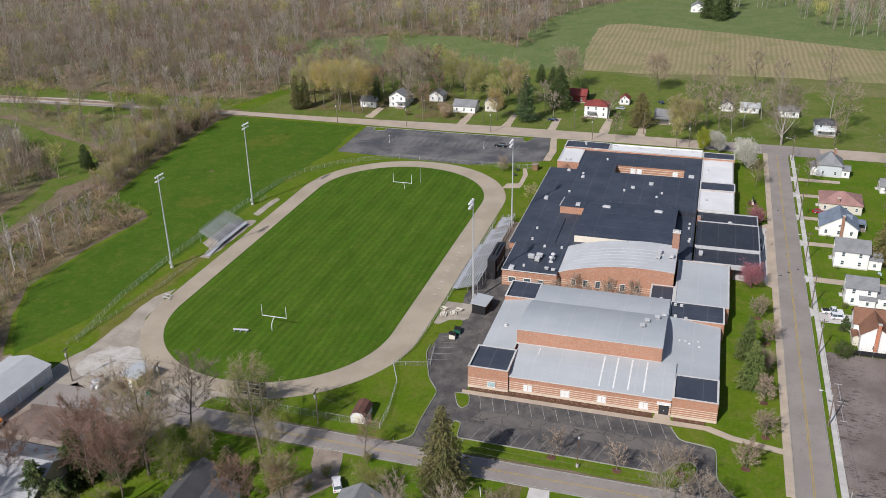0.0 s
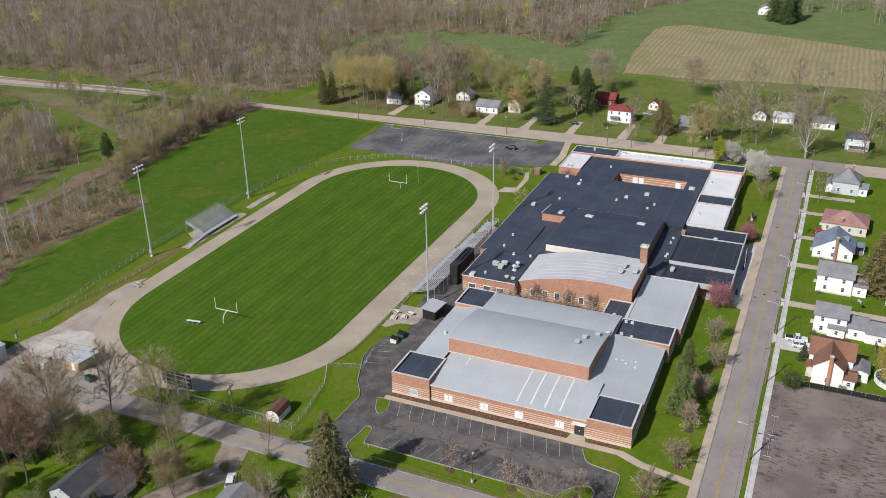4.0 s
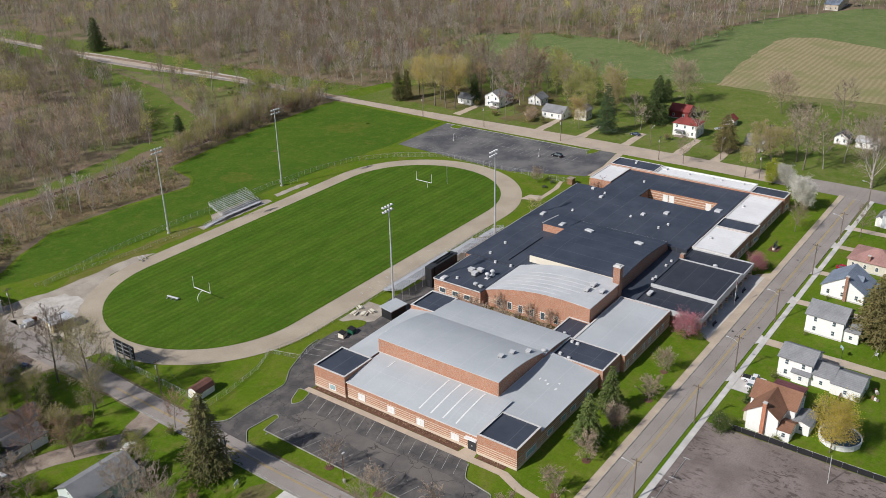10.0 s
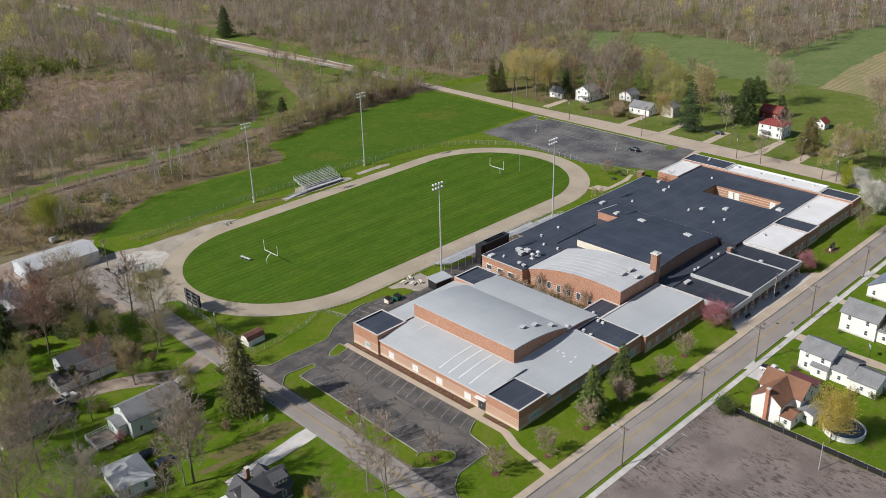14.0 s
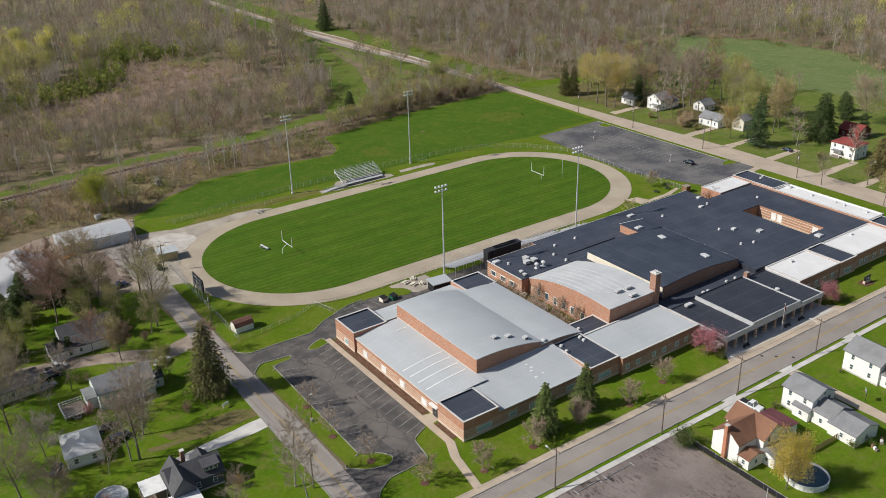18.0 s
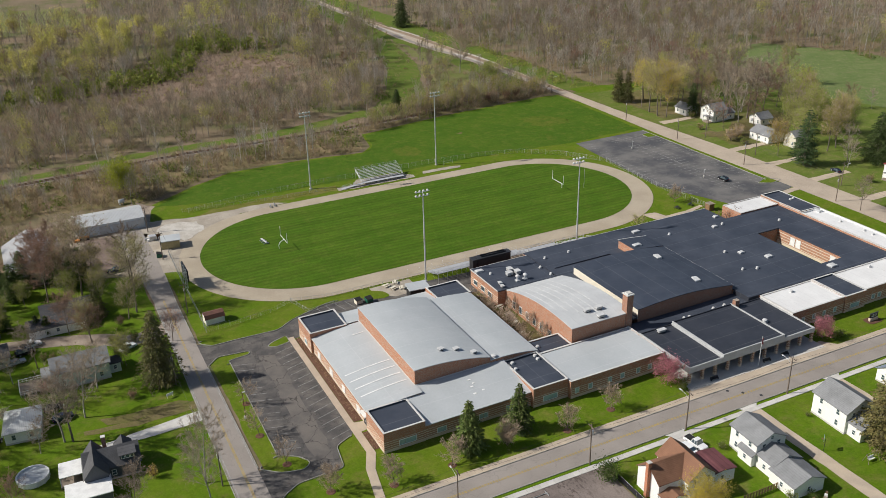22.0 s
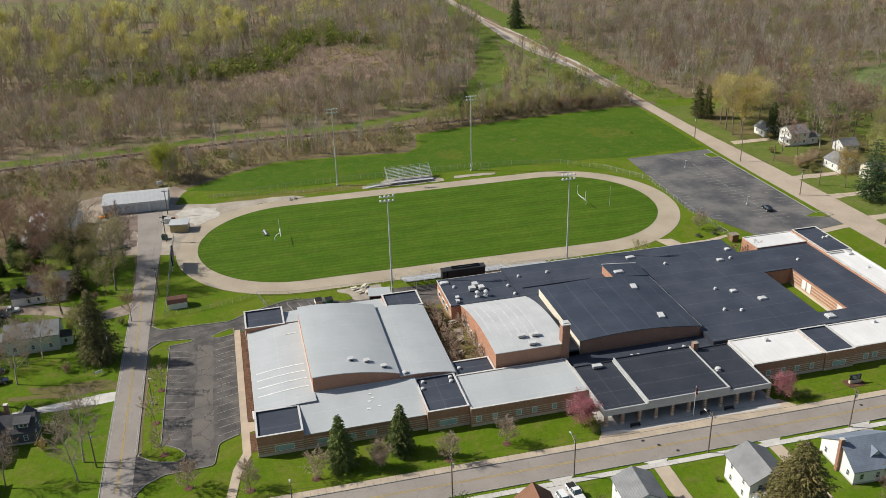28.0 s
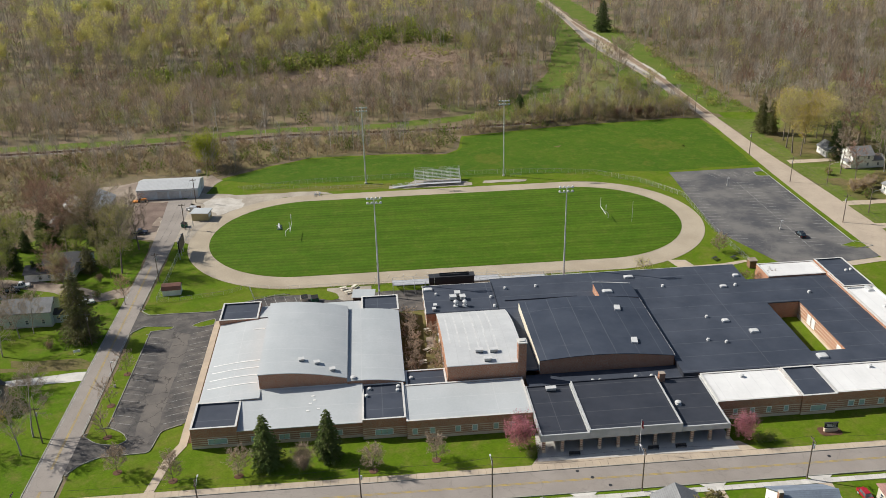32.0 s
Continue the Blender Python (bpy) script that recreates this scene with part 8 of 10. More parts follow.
def leaves(points, count, size, jitter):
    """Small tilted leaf clumps round the points."""
    c = points[rng.integers(0, len(points), count)] + rng.normal(0, jitter, (count, 3))
    a = unit(rng.normal(0, 1, (count, 3)))
    b = unit(np.cross(a, rng.normal(0, 1, (count, 3))))
    k = size * rng.uniform(0.55, 1.35, (count, 1))
    V = np.stack([c - a * k, c + a * k * 0.7 - b * k * 0.8, c + a * k * 0.5 + b * k * 0.8], 1).reshape(-1, 3)
    return V, np.arange(count * 3).reshape(-1, 3)


def join(*vf):
    V, F, o = [], [], 0
    for v, f in vf:
        V.append(v)
        F.append(f + o)
        o += len(v)
    return np.concatenate(V), np.concatenate(F)


def tri_mesh(name, V, F, mats, index=None):
    me = bpy.data.meshes.new(name)
    me.vertices.add(len(V))
    me.vertices.foreach_set("co", np.ascontiguousarray(V, np.float32).ravel())
    me.loops.add(len(F) * 3)
    me.loops.foreach_set("vertex_index", np.ascontiguousarray(F, np.int32).ravel())
    me.polygons.add(len(F))
    me.polygons.foreach_set("loop_start", np.arange(0, len(F) * 3, 3, dtype=np.int32))
    me.polygons.foreach_set("loop_total", np.full(len(F), 3, np.int32))
    for m in mats:
        me.materials.append(M[m])
    if index is not None:
        me.polygons.foreach_set("material_index", index.astype(np.int32))
    me.update(calc_edges=True)
    return me


GROW = 1.32     # the trees stand about a third taller than their nominal heights


def broadleaf(h, spread, twig="twig_grey", leaf="", bark="bark", limbs=16, subs=4, twigs=900, leafs=0, leaf_size=0.16, r0=None, start=0.28, lean=0.55, coarse=1.0):
    """The meshes of one tree that is seen by itself: trunk with limbs, fine branchwork, leaves."""
    h, spread = h * GROW, spread * 1.22
    segs, tips, ways, lets = branches(h, spread, limbs, subs, r0 or h * 0.014, start, lean)
    out = [("trunk", tri_mesh("trunk", *seg_mesh([(a, b, max(p, 0.024), max(q, 0.012)) for a, b, p, q in segs], 4), [bark]))]
    if twigs:
        p, q = lets
        s = unit(np.cross(q - p, rng.normal(0, 1, p.shape))) * 0.03 * coarse ** 0.5
        thin = (np.stack([p - s, p + s, q], 1).reshape(-1, 3), np.arange(len(p) * 3).reshape(-1, 3))
        out.append(("branchwork", tri_mesh("branchwork", *join(thin, slivers(tips, int(twigs * 1.6 / coarse), spread * 0.15, 0.022 * coarse, ways, 0.15, 0.8)), [twig])))
    if leafs:
        out.append(("crown", tri_mesh("crown", *leaves(tips, int(leafs * 1.9 / coarse), leaf_size * 0.95 * coarse ** 0.5, spread * 0.115), [leaf])))
    return out


def conifer(h, r, mat="needle", tiers=16, per=11, droop=0.25, full=0.8, spray=1.0):
    """Evergreen: whorls of drooping boughs, each hung with small sprays of needles."""
    h, r = h * GROW, r * 1.2
    tiers = int(tiers * 1.3)
    base, tip = [], []
    for i in range(tiers):
        u = (i + 0.3) / tiers
        z = h * (0.05 + 0.95 * u)
        reach = r * (1 - u) ** full * min(1, 0.7 + 2.2 * u) * (0.84 + 0.26 * rng.random()) + 0.12
        n = max(5, int(per * (1 - u * 0.5)))
        for k in range(n):
            a = 2 * math.pi * (k + rng.random() * 0.8) / n + i
            l = reach * rng.uniform(0.65, 1.15)
            tip.append((math.cos(a) * l, math.sin(a) * l, z - droop * l * rng.uniform(0.6, 1.3)))
            base.append((0, 0, z + 0.1 * l))
    base, tip = np.array(base), np.array(tip)
    length = np.linalg.norm(tip - base, axis=1)
    n = int(length.sum() * 6.5 * spray)
    i = rng.choice(len(base), n, p=length / length.sum())
    t = rng.uniform(0.12, 1.05, (n, 1))
    way = unit(tip - base)[i]
    side = np.stack([-way[:, 1], way[:, 0], way[:, 2] * 0], 1)
    p = base[i] + (tip - base)[i] * t + side * rng.normal(0, 1, (n, 1)) * (0.28 * length[i][:, None] * (1.15 - t)) + rng.normal(0, 0.07, (n, 3))
    d = unit(way + side * rng.normal(0, 0.6, (n, 1)) + rng.normal(0, 0.25, (n, 3)) + (0, 0, -0.15))
    w = unit(np.cross(d, rng.normal(0, 1, (n, 3)))) * 0.15 * rng.uniform(0.6, 1.3, (n, 1))
    V = np.stack([p - w, p + w, p + d * rng.uniform(0.35, 0.75, (n, 1))], 1).reshape(-1, 3)
    wood = [(a, b, 0.05, 0.015) for a, b in zip(base, tip)]
    trunk = [(np.zeros(3), np.array([0, 0, h * 0.98]), h * 0.011 + 0.05, 0.03)]
    return [("trunk", tri_mesh("trunk", *seg_mesh(trunk + wood, 3), ["bark"])), ("crown", tri_mesh("crown", V, np.arange(n * 3).reshape(-1, 3), [mat]))]


def bush(h, r, leaf, count=700, size=0.13, stems=14, twig="twig_grey", twigs=200):
    segs, tips = [], []
    for k in range(stems):
        a = 2.4 * k
        w = unit(np.array([math.cos(a) * rng.uniform(0.2, 0.9), math.sin(a) * rng.uniform(0.2, 0.9), 1.1]))
        e = w * h * rng.uniform(0.6, 1.0) * np.array([r / h * 1.3, r / h * 1.3, 1])
        segs.append((np.zeros(3), e, 0.04, 0.012))
        tips += [e, e * 0.75, e * 0.5]
    tips = np.array(tips)
    out = [("shrub_wood", tri_mesh("shrub_wood", *seg_mesh(segs, 3), ["bark"]))]
    if twigs:
        out.append(("branchwork", tri_mesh("branchwork", *slivers(tips, int(twigs * 2.2), h * 0.32, 0.022, None, 0.9), [twig])))
    if count:
        out.append(("crown", tri_mesh("crown", *leaves(tips, count, size, r * 0.24), [leaf])))
    return out


def plant(meshes, x, y, name, label, category, group="", scale=1.0, rz=None):
    t = thing(name, x, y, 0, rng.uniform(0, 360) if rz is None else rz, label, category, group)
    t.scale = (scale,) * 3
    for n, me in meshes:
        ob = shared(n, me, t, Matrix.Identity(4))
        if n != "trunk":
            tagged(ob, kind="stuff")
    return t


def mulch_ring(x, y, r=1.0):
    bm = disc(bmesh.new(), x, y, -0.03, 0.06, r, r * 0.8, 14)
    tagged(part("mulch_ring", bm, "mulch"), "ring of dark mulch round a young tree", "mulch", "mulch rings")


# school lawn and lot
EVER = [conifer(9.8, 3.1, "spruce_green", 20, 13, 0.25, 0.75, 1.8), conifer(9.4, 2.8, "spruce_green", 19, 13, 0.25, 0.75, 1.8)]
plant(EVER[0], -50.2, -121.9, "spruce", "dark green spruce on the lawn before the school", "tree", "spruces on the school lawn")
plant(EVER[1], -37.2, -120.9, "spruce", "dark green spruce on the lawn before the school", "tree", "spruces on the school lawn")
THIN = broadleaf(4.7, 2.4, "twig_tan", "", limbs=14, subs=5, twigs=700, r0=0.08, start=0.15)
SMALL = [broadleaf(4.7, 2.5, "twig_tan", "bud_tan", limbs=24, subs=7, twigs=1700, leafs=220, leaf_size=0.06, r0=0.10, start=0.12) for _ in range(3)]
for i, (x, y) in enumerate(((-55.8, -124.6), (-27.9, -126.2), (-14.6, -124.2), (-69.2, -124.6), (-81.4, -120.4))):
    plant(SMALL[i % 3], x, y, "young_tree", "small bare ornamental tree with first buds on the lawn", "tree", "young trees on the lawn")
    mulch_ring(x, y)
plant(bush(6.0, 3.2, "bud_tan", 200, 0.07, 34, "twig_tan", 1300), -42.4, -124.6, "wide_shrub", "wide bare shrub with pale stems before the school", "shrub")
for i, (x, y) in enumerate(((-88.2, -81.3), (-88.9, -95.0), (-86.6, -107.6))):
    plant(THIN, x, y, "young_tree", "small bare tree in a mulch ring beside the lot", "tree", "young trees beside the lot", 1.05)
    mulch_ring(x, y)
PINK = broadleaf(4.2, 3.3, "twig_red", "blossom_pink", limbs=24, subs=7, twigs=500, leafs=2200, leaf_size=0.15, r0=0.11, start=0.15)
plant(PINK, 3.2, -122.6, "cherry_tree", "cherry tree in full pink blossom beside the entrance", "tree", "cherry trees")
plant(PINK, 52.2, -124.8, "cherry_tree", "cherry tree in full pink blossom beside the entrance", "tree", "cherry trees", 0.8)
GB = bush(2.0, 1.6, "shrub_green", 600, 0.14, 16, "twig_grey", 60)
for x, y, s in ((6.0, -124.6, 1.1), (5.0, -125.8, 0.8), (54.6, -126.0, 1.0), (57.0, -126.3, 0.9), (-80.8, -167, 0.5)):
    plant(GB, x, y, "green_bush", "low fresh green bush", "bush", "low bushes", s)
WB = broadleaf(8.4, 3.5, "twig_pale", "blossom_white", limbs=40, subs=9, twigs=700, leafs=6400, leaf_size=0.17, r0=0.16, start=0.08, lean=0.7)
plant(WB, 108.6, -122.8, "pear_tree", "tall pear tree white with blossom at the school's corner", "tree", "white pear trees", 1.12)
plant(WB, 126.4, -112.0, "pear_tree", "smaller pear tree white with blossom at the school's corner", "tree", "white pear trees", 0.82)
plant(broadleaf(6.5, 3.0, "twig_grey", "bud_lime", limbs=18, subs=5, twigs=60, leafs=3200, leaf_size=0.2, start=0.10), 127.4, -106.0, "lime_tree", "round tree in bright lime green leaf beside the road", "tree")
plant(broadleaf(7.0, 3.2, "twig_grey", "bud_gold", limbs=18, subs=5, twigs=1500, leafs=500, leaf_size=0.08), 88.0, -125.6, "young_tree", "bare tree with first buds on the school lawn", "tree", "young trees on the lawn")
plant(broadleaf(5.5, 2.6, "twig_grey", "bud_yellow", limbs=14, subs=5, twigs=400, leafs=500, leaf_size=0.10), 52.6, -47.6, "young_tree", "small tree in pale yellow leaf behind the school", "tree")
for x, y, s in ((86.2, -56.5, 1.0), (83.0, -56.0, 0.8), (80.0, -55.2, 0.9)):
    plant(broadleaf(4.0, 2.0, "twig_red", "", limbs=12, subs=4, twigs=700), x, y, "bare_shrub", "reddish bare shrub against the school's brick", "shrub", "bare shrubs", s)
GARDEN = [broadleaf(4.0, 2.2, "twig_tan", "", limbs=18, subs=6, twigs=1500, r0=0.07, start=0.12) for _ in range(2)]
for i, (x, y) in enumerate(((-17.4, -65), (-16.4, -69.5), (-17.6, -74), (-16.2, -78.5), (-17.4, -83), (-16.6, -88), (-17.6, -92), (-11.3, -74.5), (-11.2, -83.5), (-11.3, -90.5))):
    plant(GARDEN[i % 2], x, y, "bare_tree", "slim bare reddish tree in the garden court", "tree", "trees in the garden court", 0.9)
for x, y in ((81.9, -31.6),):
    plant(SMALL[1], x, y, "young_tree", "small bare tree on the grass by the north lot", "tree", "young trees by the north lot", 0.9)

# west of the side street
plant(conifer(15.5, 4.9, "needle_olive", 26, 15, 0.3, 0.65, 1.15), -104.2, -62.2, "tall_spruce", "tall brownish-green spruce beside the side street", "tree")
BARE = [broadleaf(15.5, 5.6, "twig_dark", "", limbs=22, subs=6, twigs=3600), broadleaf(14.5, 5.2, "twig_red", "", limbs=22, subs=6, twigs=2600), broadleaf(13.5, 4.8, "twig_grey", "", "bark_pale", limbs=20, subs=6, twigs=2400)]
BUDDING = [broadleaf(14.0, 4.6, "twig_grey", "bud_gold", limbs=22, subs=6, twigs=1900, leafs=4000, leaf_size=0.095), broadleaf(15.0, 5.0, "twig_grey", "bud_olive", limbs=24, subs=7, twigs=2100, leafs=4600, leaf_size=0.095), broadleaf(13.0, 4.8, "twig_grey", "bud_green", limbs=22, subs=6, twigs=1500, leafs=2800, leaf_size=0.14)]
DARKC = [conifer(15, 5.2, "needle", 20, 13, 0.25, 0.6, 1.7), conifer(16.5, 4.8, "pine", 17, 11, 0.05, 0.6, 1.7), conifer(9.0, 3.4, "needle", 15, 12, 0.2, 0.55, 1.8)]
WIDE = [broadleaf(15.5, 7.2, "twig_dark", "bud_tan", limbs=26, subs=8, twigs=4600, leafs=400, leaf_size=0.09), broadleaf(14.5, 6.8, "twig_red", "", limbs=26, subs=8, twigs=5000), broadleaf(15.0, 6.4, "twig_tan", "bud_olive", limbs=28, subs=9, twigs=4400, leafs=2600, leaf_size=0.11)]
for k, s, x, y in ((1, 1.12, -103.4, -21.5), (1, 0.6, -106.0, -24.5), (2, 0.42, -110.6, -50.0), (2, 0.8, -140.7, -4.4), (0, 0.8, -112.5, 1.5), (2, 0.5, -110.4, -4.6), (2, 0.7, -119.5, -11.0), (2, 0.75, -138.8, -18.7), (2, 0.85, -146.3, -36.1), (1, 0.7, -141.0, -28.5)):
    plant(BUDDING[k], x, y, "budding_tree", "tall tree with a haze of fresh yellowish leaf", "tree", "budding trees by the side street", s)
# those beyond x -145 stand mostly unseen, added to cast shade on the yards
for k, s, x, y in ((2, 1.2, -116.0, -2.4), (1, 1.0, -121.8, 6.8), (1, 0.95, -125.4, -2.8), (1, 0.62, -121.8, -25.9), (1, 0.7, -126.6, 21.1), (1, 0.55, -117.0, -33.5), (1, 0.85, -141, 22), (0, 1.0, -147, -50), (0, 0.8, -150, -78), (2, 0.8, -152, -42), (0, 0.9, -156, -64), (1, 0.8, -146, -12), (0, 0.9, -152, -24), (0, 0.6, -146, -86)):
    plant(WIDE[k], x, y, "bare_tree", "wide bare brown tree in a house yard", "tree", "bare yard trees", s)
plant(conifer(7.0, 2.6, "needle_olive", 12, 10, 0.1, 0.5, 1.6), -113.6, -19.8, "small_pine", "thin olive pine beside the dark house", "tree")
ARBOR = conifer(4.6, 1.3, "needle", 14, 10, 0.02, 0.9, 1.5)
for x, y in ((-129.4, -21.4), (-127.0, -22.8)):
    plant(ARBOR, x, y, "arborvitae", "dense dark green column of arborvitae by the porch", "bush", "arborvitae pair")
for k, s, x, y in ((0, 1.0, -102.0, -4.2), (1, 0.5, -97.6, -43.0), (2, 0.85, -122.8, -68.6), (2, 0.75, -121.6, -59.2), (2, 0.7, -118.6, -57.0), (2, 0.95, -103.3, -105.4), (2, 0.85, -103.7, -112), (2, 1.0, -128.0, -76.3), (0, 0.95, -126.3, -77.0), (2, 0.45, -133.1, -78.2), (1, 0.6, -143, 34), (1, 0.5, -136, 46), (0, 0.6, -131, -40), (2, 0.5, -137, -45), (0, 0.6, -118, -110), (1, 0.6, -138, -100)):
    plant(BARE[k], x, y, "bare_tree", "bare grey-brown tree in a house yard", "tree", "bare yard trees", s)
for s, x, y in ((0.8, -117.5, 6.2), (1.1, -121.5, 10.5), (1.0, -130.5, 12.5), (0.9, -114.8, 9.4), (0.7, -136.5, 9.0), (0.5, -146, -10)):
    plant(DARKC[2], x, y, "dark_evergreen", "dark dense evergreen in a house yard", "tree", "evergreens in yards", s)
for x, y, leaf in ((-108.6, -27.2, "shrub_brown"), (-111.5, -66, "shrub_brown"), (-112.6, -98.3, "bud_orange"), (-129.2, -37.5, "shrub_green"), (-127.0, -38.6, "shrub_green"), (-99.9, -44.5, "shrub_green"), (-125.6, -43, "shrub_green"), (-130.2, -52.5, "blossom_pink"), (-140, -60, "blossom_white"), (-106.5, -38, "shrub_green"), (-112, -36.5, "shrub_green")):
    plant(bush(2.6, 1.6, leaf, 500, 0.12, 14, "twig_red", 150), x, y, "garden_bush", "rounded garden bush in a yard", "bush", "garden bushes")

# the street houses' trees
plant(broadleaf(9.0, 4.2, "twig_tan", "bud_amber", limbs=30, subs=8, twigs=900, leafs=9000, leaf_size=0.12, start=0.25), -24.4, -165.6, "golden_tree", "spreading tree in golden young leaf beside the pool", "tree")
plant(conifer(15.0, 6.6, "needle_brown", 26, 16, 0.1, 0.5, 1.6), 29.0, -163.6, "broad_evergreen", "broad brownish evergreen behind the houses", "tree")
plant(bush(4.2, 3.2, "shrub_dark", 2600, 0.15, 34, "twig_grey", 100), -29.8, -143.9, "round_bush", "big round dark green bush at the lot's corner", "bush")
plant(conifer(3.4, 1.3, "needle", 10, 10), -15.6, -145.8, "small_evergreen", "small evergreen before a white house", "tree")
for x, y, s in ((-24.8, -146.6, 0.5), (-2.5, -147.2, 0.8), (8.5, -147.5, 0.5), (-1.8, -165.8, 0.9), (2.0, -167.5, 0.8), (-27, -155, 0.7), (22.5, -147.5, 0.5), (46, -147, 0.5)):
    plant(GB, x, y, "green_bush", "low fresh green bush", "bush", "low bushes", s)
for k, s, x, y in ((0, 0.7, 66, -168), (2, 0.8, 90, -172), (1, 0.9, 45, -172), (0, 0.9, 120, -175)):
    plant(BARE[k], x, y, "bare_tree", "bare tree in a house yard by the street", "tree", "bare yard trees", s)

# beyond the north road
BARE_FAR = [broadleaf(15.5, 5.6, "twig_grey", "", limbs=18, subs=5, twigs=2000, coarse=2.4), broadleaf(14.5, 5.2, "twig_red", "", limbs=18, subs=5, twigs=2000, coarse=2.4), broadleaf(13.5, 4.8, "twig_grey", "", "bark_pale", limbs=16, subs=5, twigs=1900, coarse=2.4)]
BUDDING_FAR = [broadleaf(14.0, 4.6, "twig_tan", "bud_gold", limbs=18, subs=5, twigs=2100, leafs=4200, leaf_size=0.095, coarse=2.2), broadleaf(15.0, 5.0, "twig_tan", "bud_gold", limbs=18, subs=6, twigs=2300, leafs=4200, leaf_size=0.095, coarse=2.2), broadleaf(13.0, 5.4, "twig_tan", "bud_spring", limbs=20, subs=6, twigs=1300, leafs=3900, leaf_size=0.15, coarse=2.0)]
for k, s, x, y in ((1, 1.05, 150.6, -26.4), (0, 1.05, 177.5, -37.6), (0, 1.0, 183.0, -36.0), (2, 0.95, 214.0, -27.5), (2, 0.85, 224.3, -19.4), (2, 0.9, 196.0, -46.0), (0, 1.1, 136.0, 325.0), (2, 0.8, 47.0, 134.0), (0, 1.2, 436, -100), (0, 1.1, 428, -108), (0, 1.2, 440, -112)):
    plant(DARKC[k], x, y, "dark_evergreen", "tall dark evergreen among the houses across the road", "tree", "evergreens across the road", s)
for k, s, x, y in ((2, 1.0, 213.5, 31.5), (1, 0.9, 206.0, 24.0), (0, 1.0, 178.5, -17.5), (1, 0.95, 186.0, -10.5), (0, 0.9, 172, -19), (1, 1.0, 238.5, 65.0), (2, 0.95, 223, 90), (2, 0.9, 204, 97), (2, 0.9, 185, 99), (1, 0.75, 146, -100), (0, 0.8, 150.5, -92), (2, 0.85, 196, 8), (2, 0.8, 168, 96), (2, 0.85, 190, 72), (1, 0.8, 204, 60), (2, 0.95, 184, 0), (2, 0.9, 198, 16), (2, 0.9, 212, 46), (0, 0.8, 176, 56), (2, 0.8, 176, 6), (2, 0.9, 192, 22), (2, 0.8, 170, -8), (2, 0.85, 196, -8)):
    plant(BUDDING_FAR[k], x, y, "budding_tree", "tree with a haze of yellow young leaf across the road", "tree", "budding trees across the road", s * 1.1)
for k, s, x, y in ((2, 0.8, 160.6, -62.8), (0, 1.1, 149.5, -111.0), (0, 0.5, 95.2, -144.2), (0, 0.7, 147, -158), (2, 1.0, 155, -117), (0, 1.0, 158, -106), (2, 1.0, 166, -122), (0, 0.9, 176, -100), (2, 0.9, 180, -130), (0, 0.9, 172, -165), (2, 1.0, 186, -160), (0, 1.0, 210, -110), (2, 1.0, 222, -140), (0, 0.9, 236, -128), (0, 0.9, 248, -165), (2, 0.8, 167.9, -32.6), (2, 0.6, 163.3, -36.8), (0, 1.2, 178.2, 32.6), (1, 1.2, 189.0, 33.7), (2, 1.25, 183.6, 41.9), (0, 1.1, 172.5, 39.0), (0, 0.8, 153.6, 31.0), (2, 0.85, 170.5, 30.0), (1, 0.7, 156.0, 24.0), (0, 0.7, 166.5, 55.5), (0, 1.0, 196, 46), (1, 1.0, 202.7, 51.5), (0, 1.1, 211.7, 75.1), (2, 1.05, 186, 56), (0, 1.05, 178, 64), (1, 1.0, 194, 84), (0, 1.0, 214, 88), (0, 1.0, 175, 80), (2, 1.0, 183, 90), (1, 0.95, 206, 78), (0, 0.95, 218, 60), (2, 0.9, 198, 30), (0, 0.8, 186, 12), (2, 0.5, 238.5, 14.4), (1, 0.6, 229, 18), (0, 0.55, 131.4, -69.7), (0, 1.0, 222.2, 101.7), (1, 1.0, 196, 104), (0, 0.95, 166, 88), (1, 0.9, 168, 52), (0, 0.95, 172, 70), (2, 0.9, 190, 60), (0, 0.9, 196, 70), (1, 0.9, 200, 90), (0, 0.9, 180, 48), (0, 0.85, 204, 40), (1, 0.8, 172, 22)):
    plant(BARE_FAR[k], x, y, "bare_tree", "bare tree in the yards across the north road", "tree", "bare trees across the road", s * 1.08)
for x, y, leaf in ((150, 5.3, "shrub_green"), (148.4, 30.4, "bud_green"), (160, 20, "shrub_green"), (158, 47, "shrub_green"), (157, -52, "shrub_green"), (176, -52, "shrub_green"), (160, -84, "shrub_green")):
    plant(bush(2.8, 2.2, leaf, 600, 0.14, 16, "twig_red", 260), x, y, "garden_bush", "rounded bush in a yard across the road", "bush", "garden bushes")
plant(broadleaf(10.5, 4.6, "twig_tan", "bud_orange", limbs=22, subs=7, twigs=1500, leafs=3600, leaf_size=0.13, coarse=1.6), 151.0, -12.8, "golden_tree", "tree in warm orange-gold young leaf between two houses", "tree")
for k, s, x, y in ((1, 0.65, -116.8, -33.0), (2, 0.5, -111.5, -48.5), (2, 0.35, -142.7, -82.1), (1, 0.6, -112, -12), (2, 0.5, -131.5, -2.5)):
    plant(BUDDING[k], x, y, "budding_tree", "yard tree with a haze of young leaf", "tree", "budding yard trees", s)
for x, y in ((148.6, 11.6), (152.6, 12.4), (157.0, 15.5)):
    plant(bush(4.6, 3.6, "bud_orange", 1500, 0.1, 30, "twig_tan", 1200), x, y, "tall_shrub", "tall rusty shrub in bud beside the north road", "shrub", "tall shrubs")
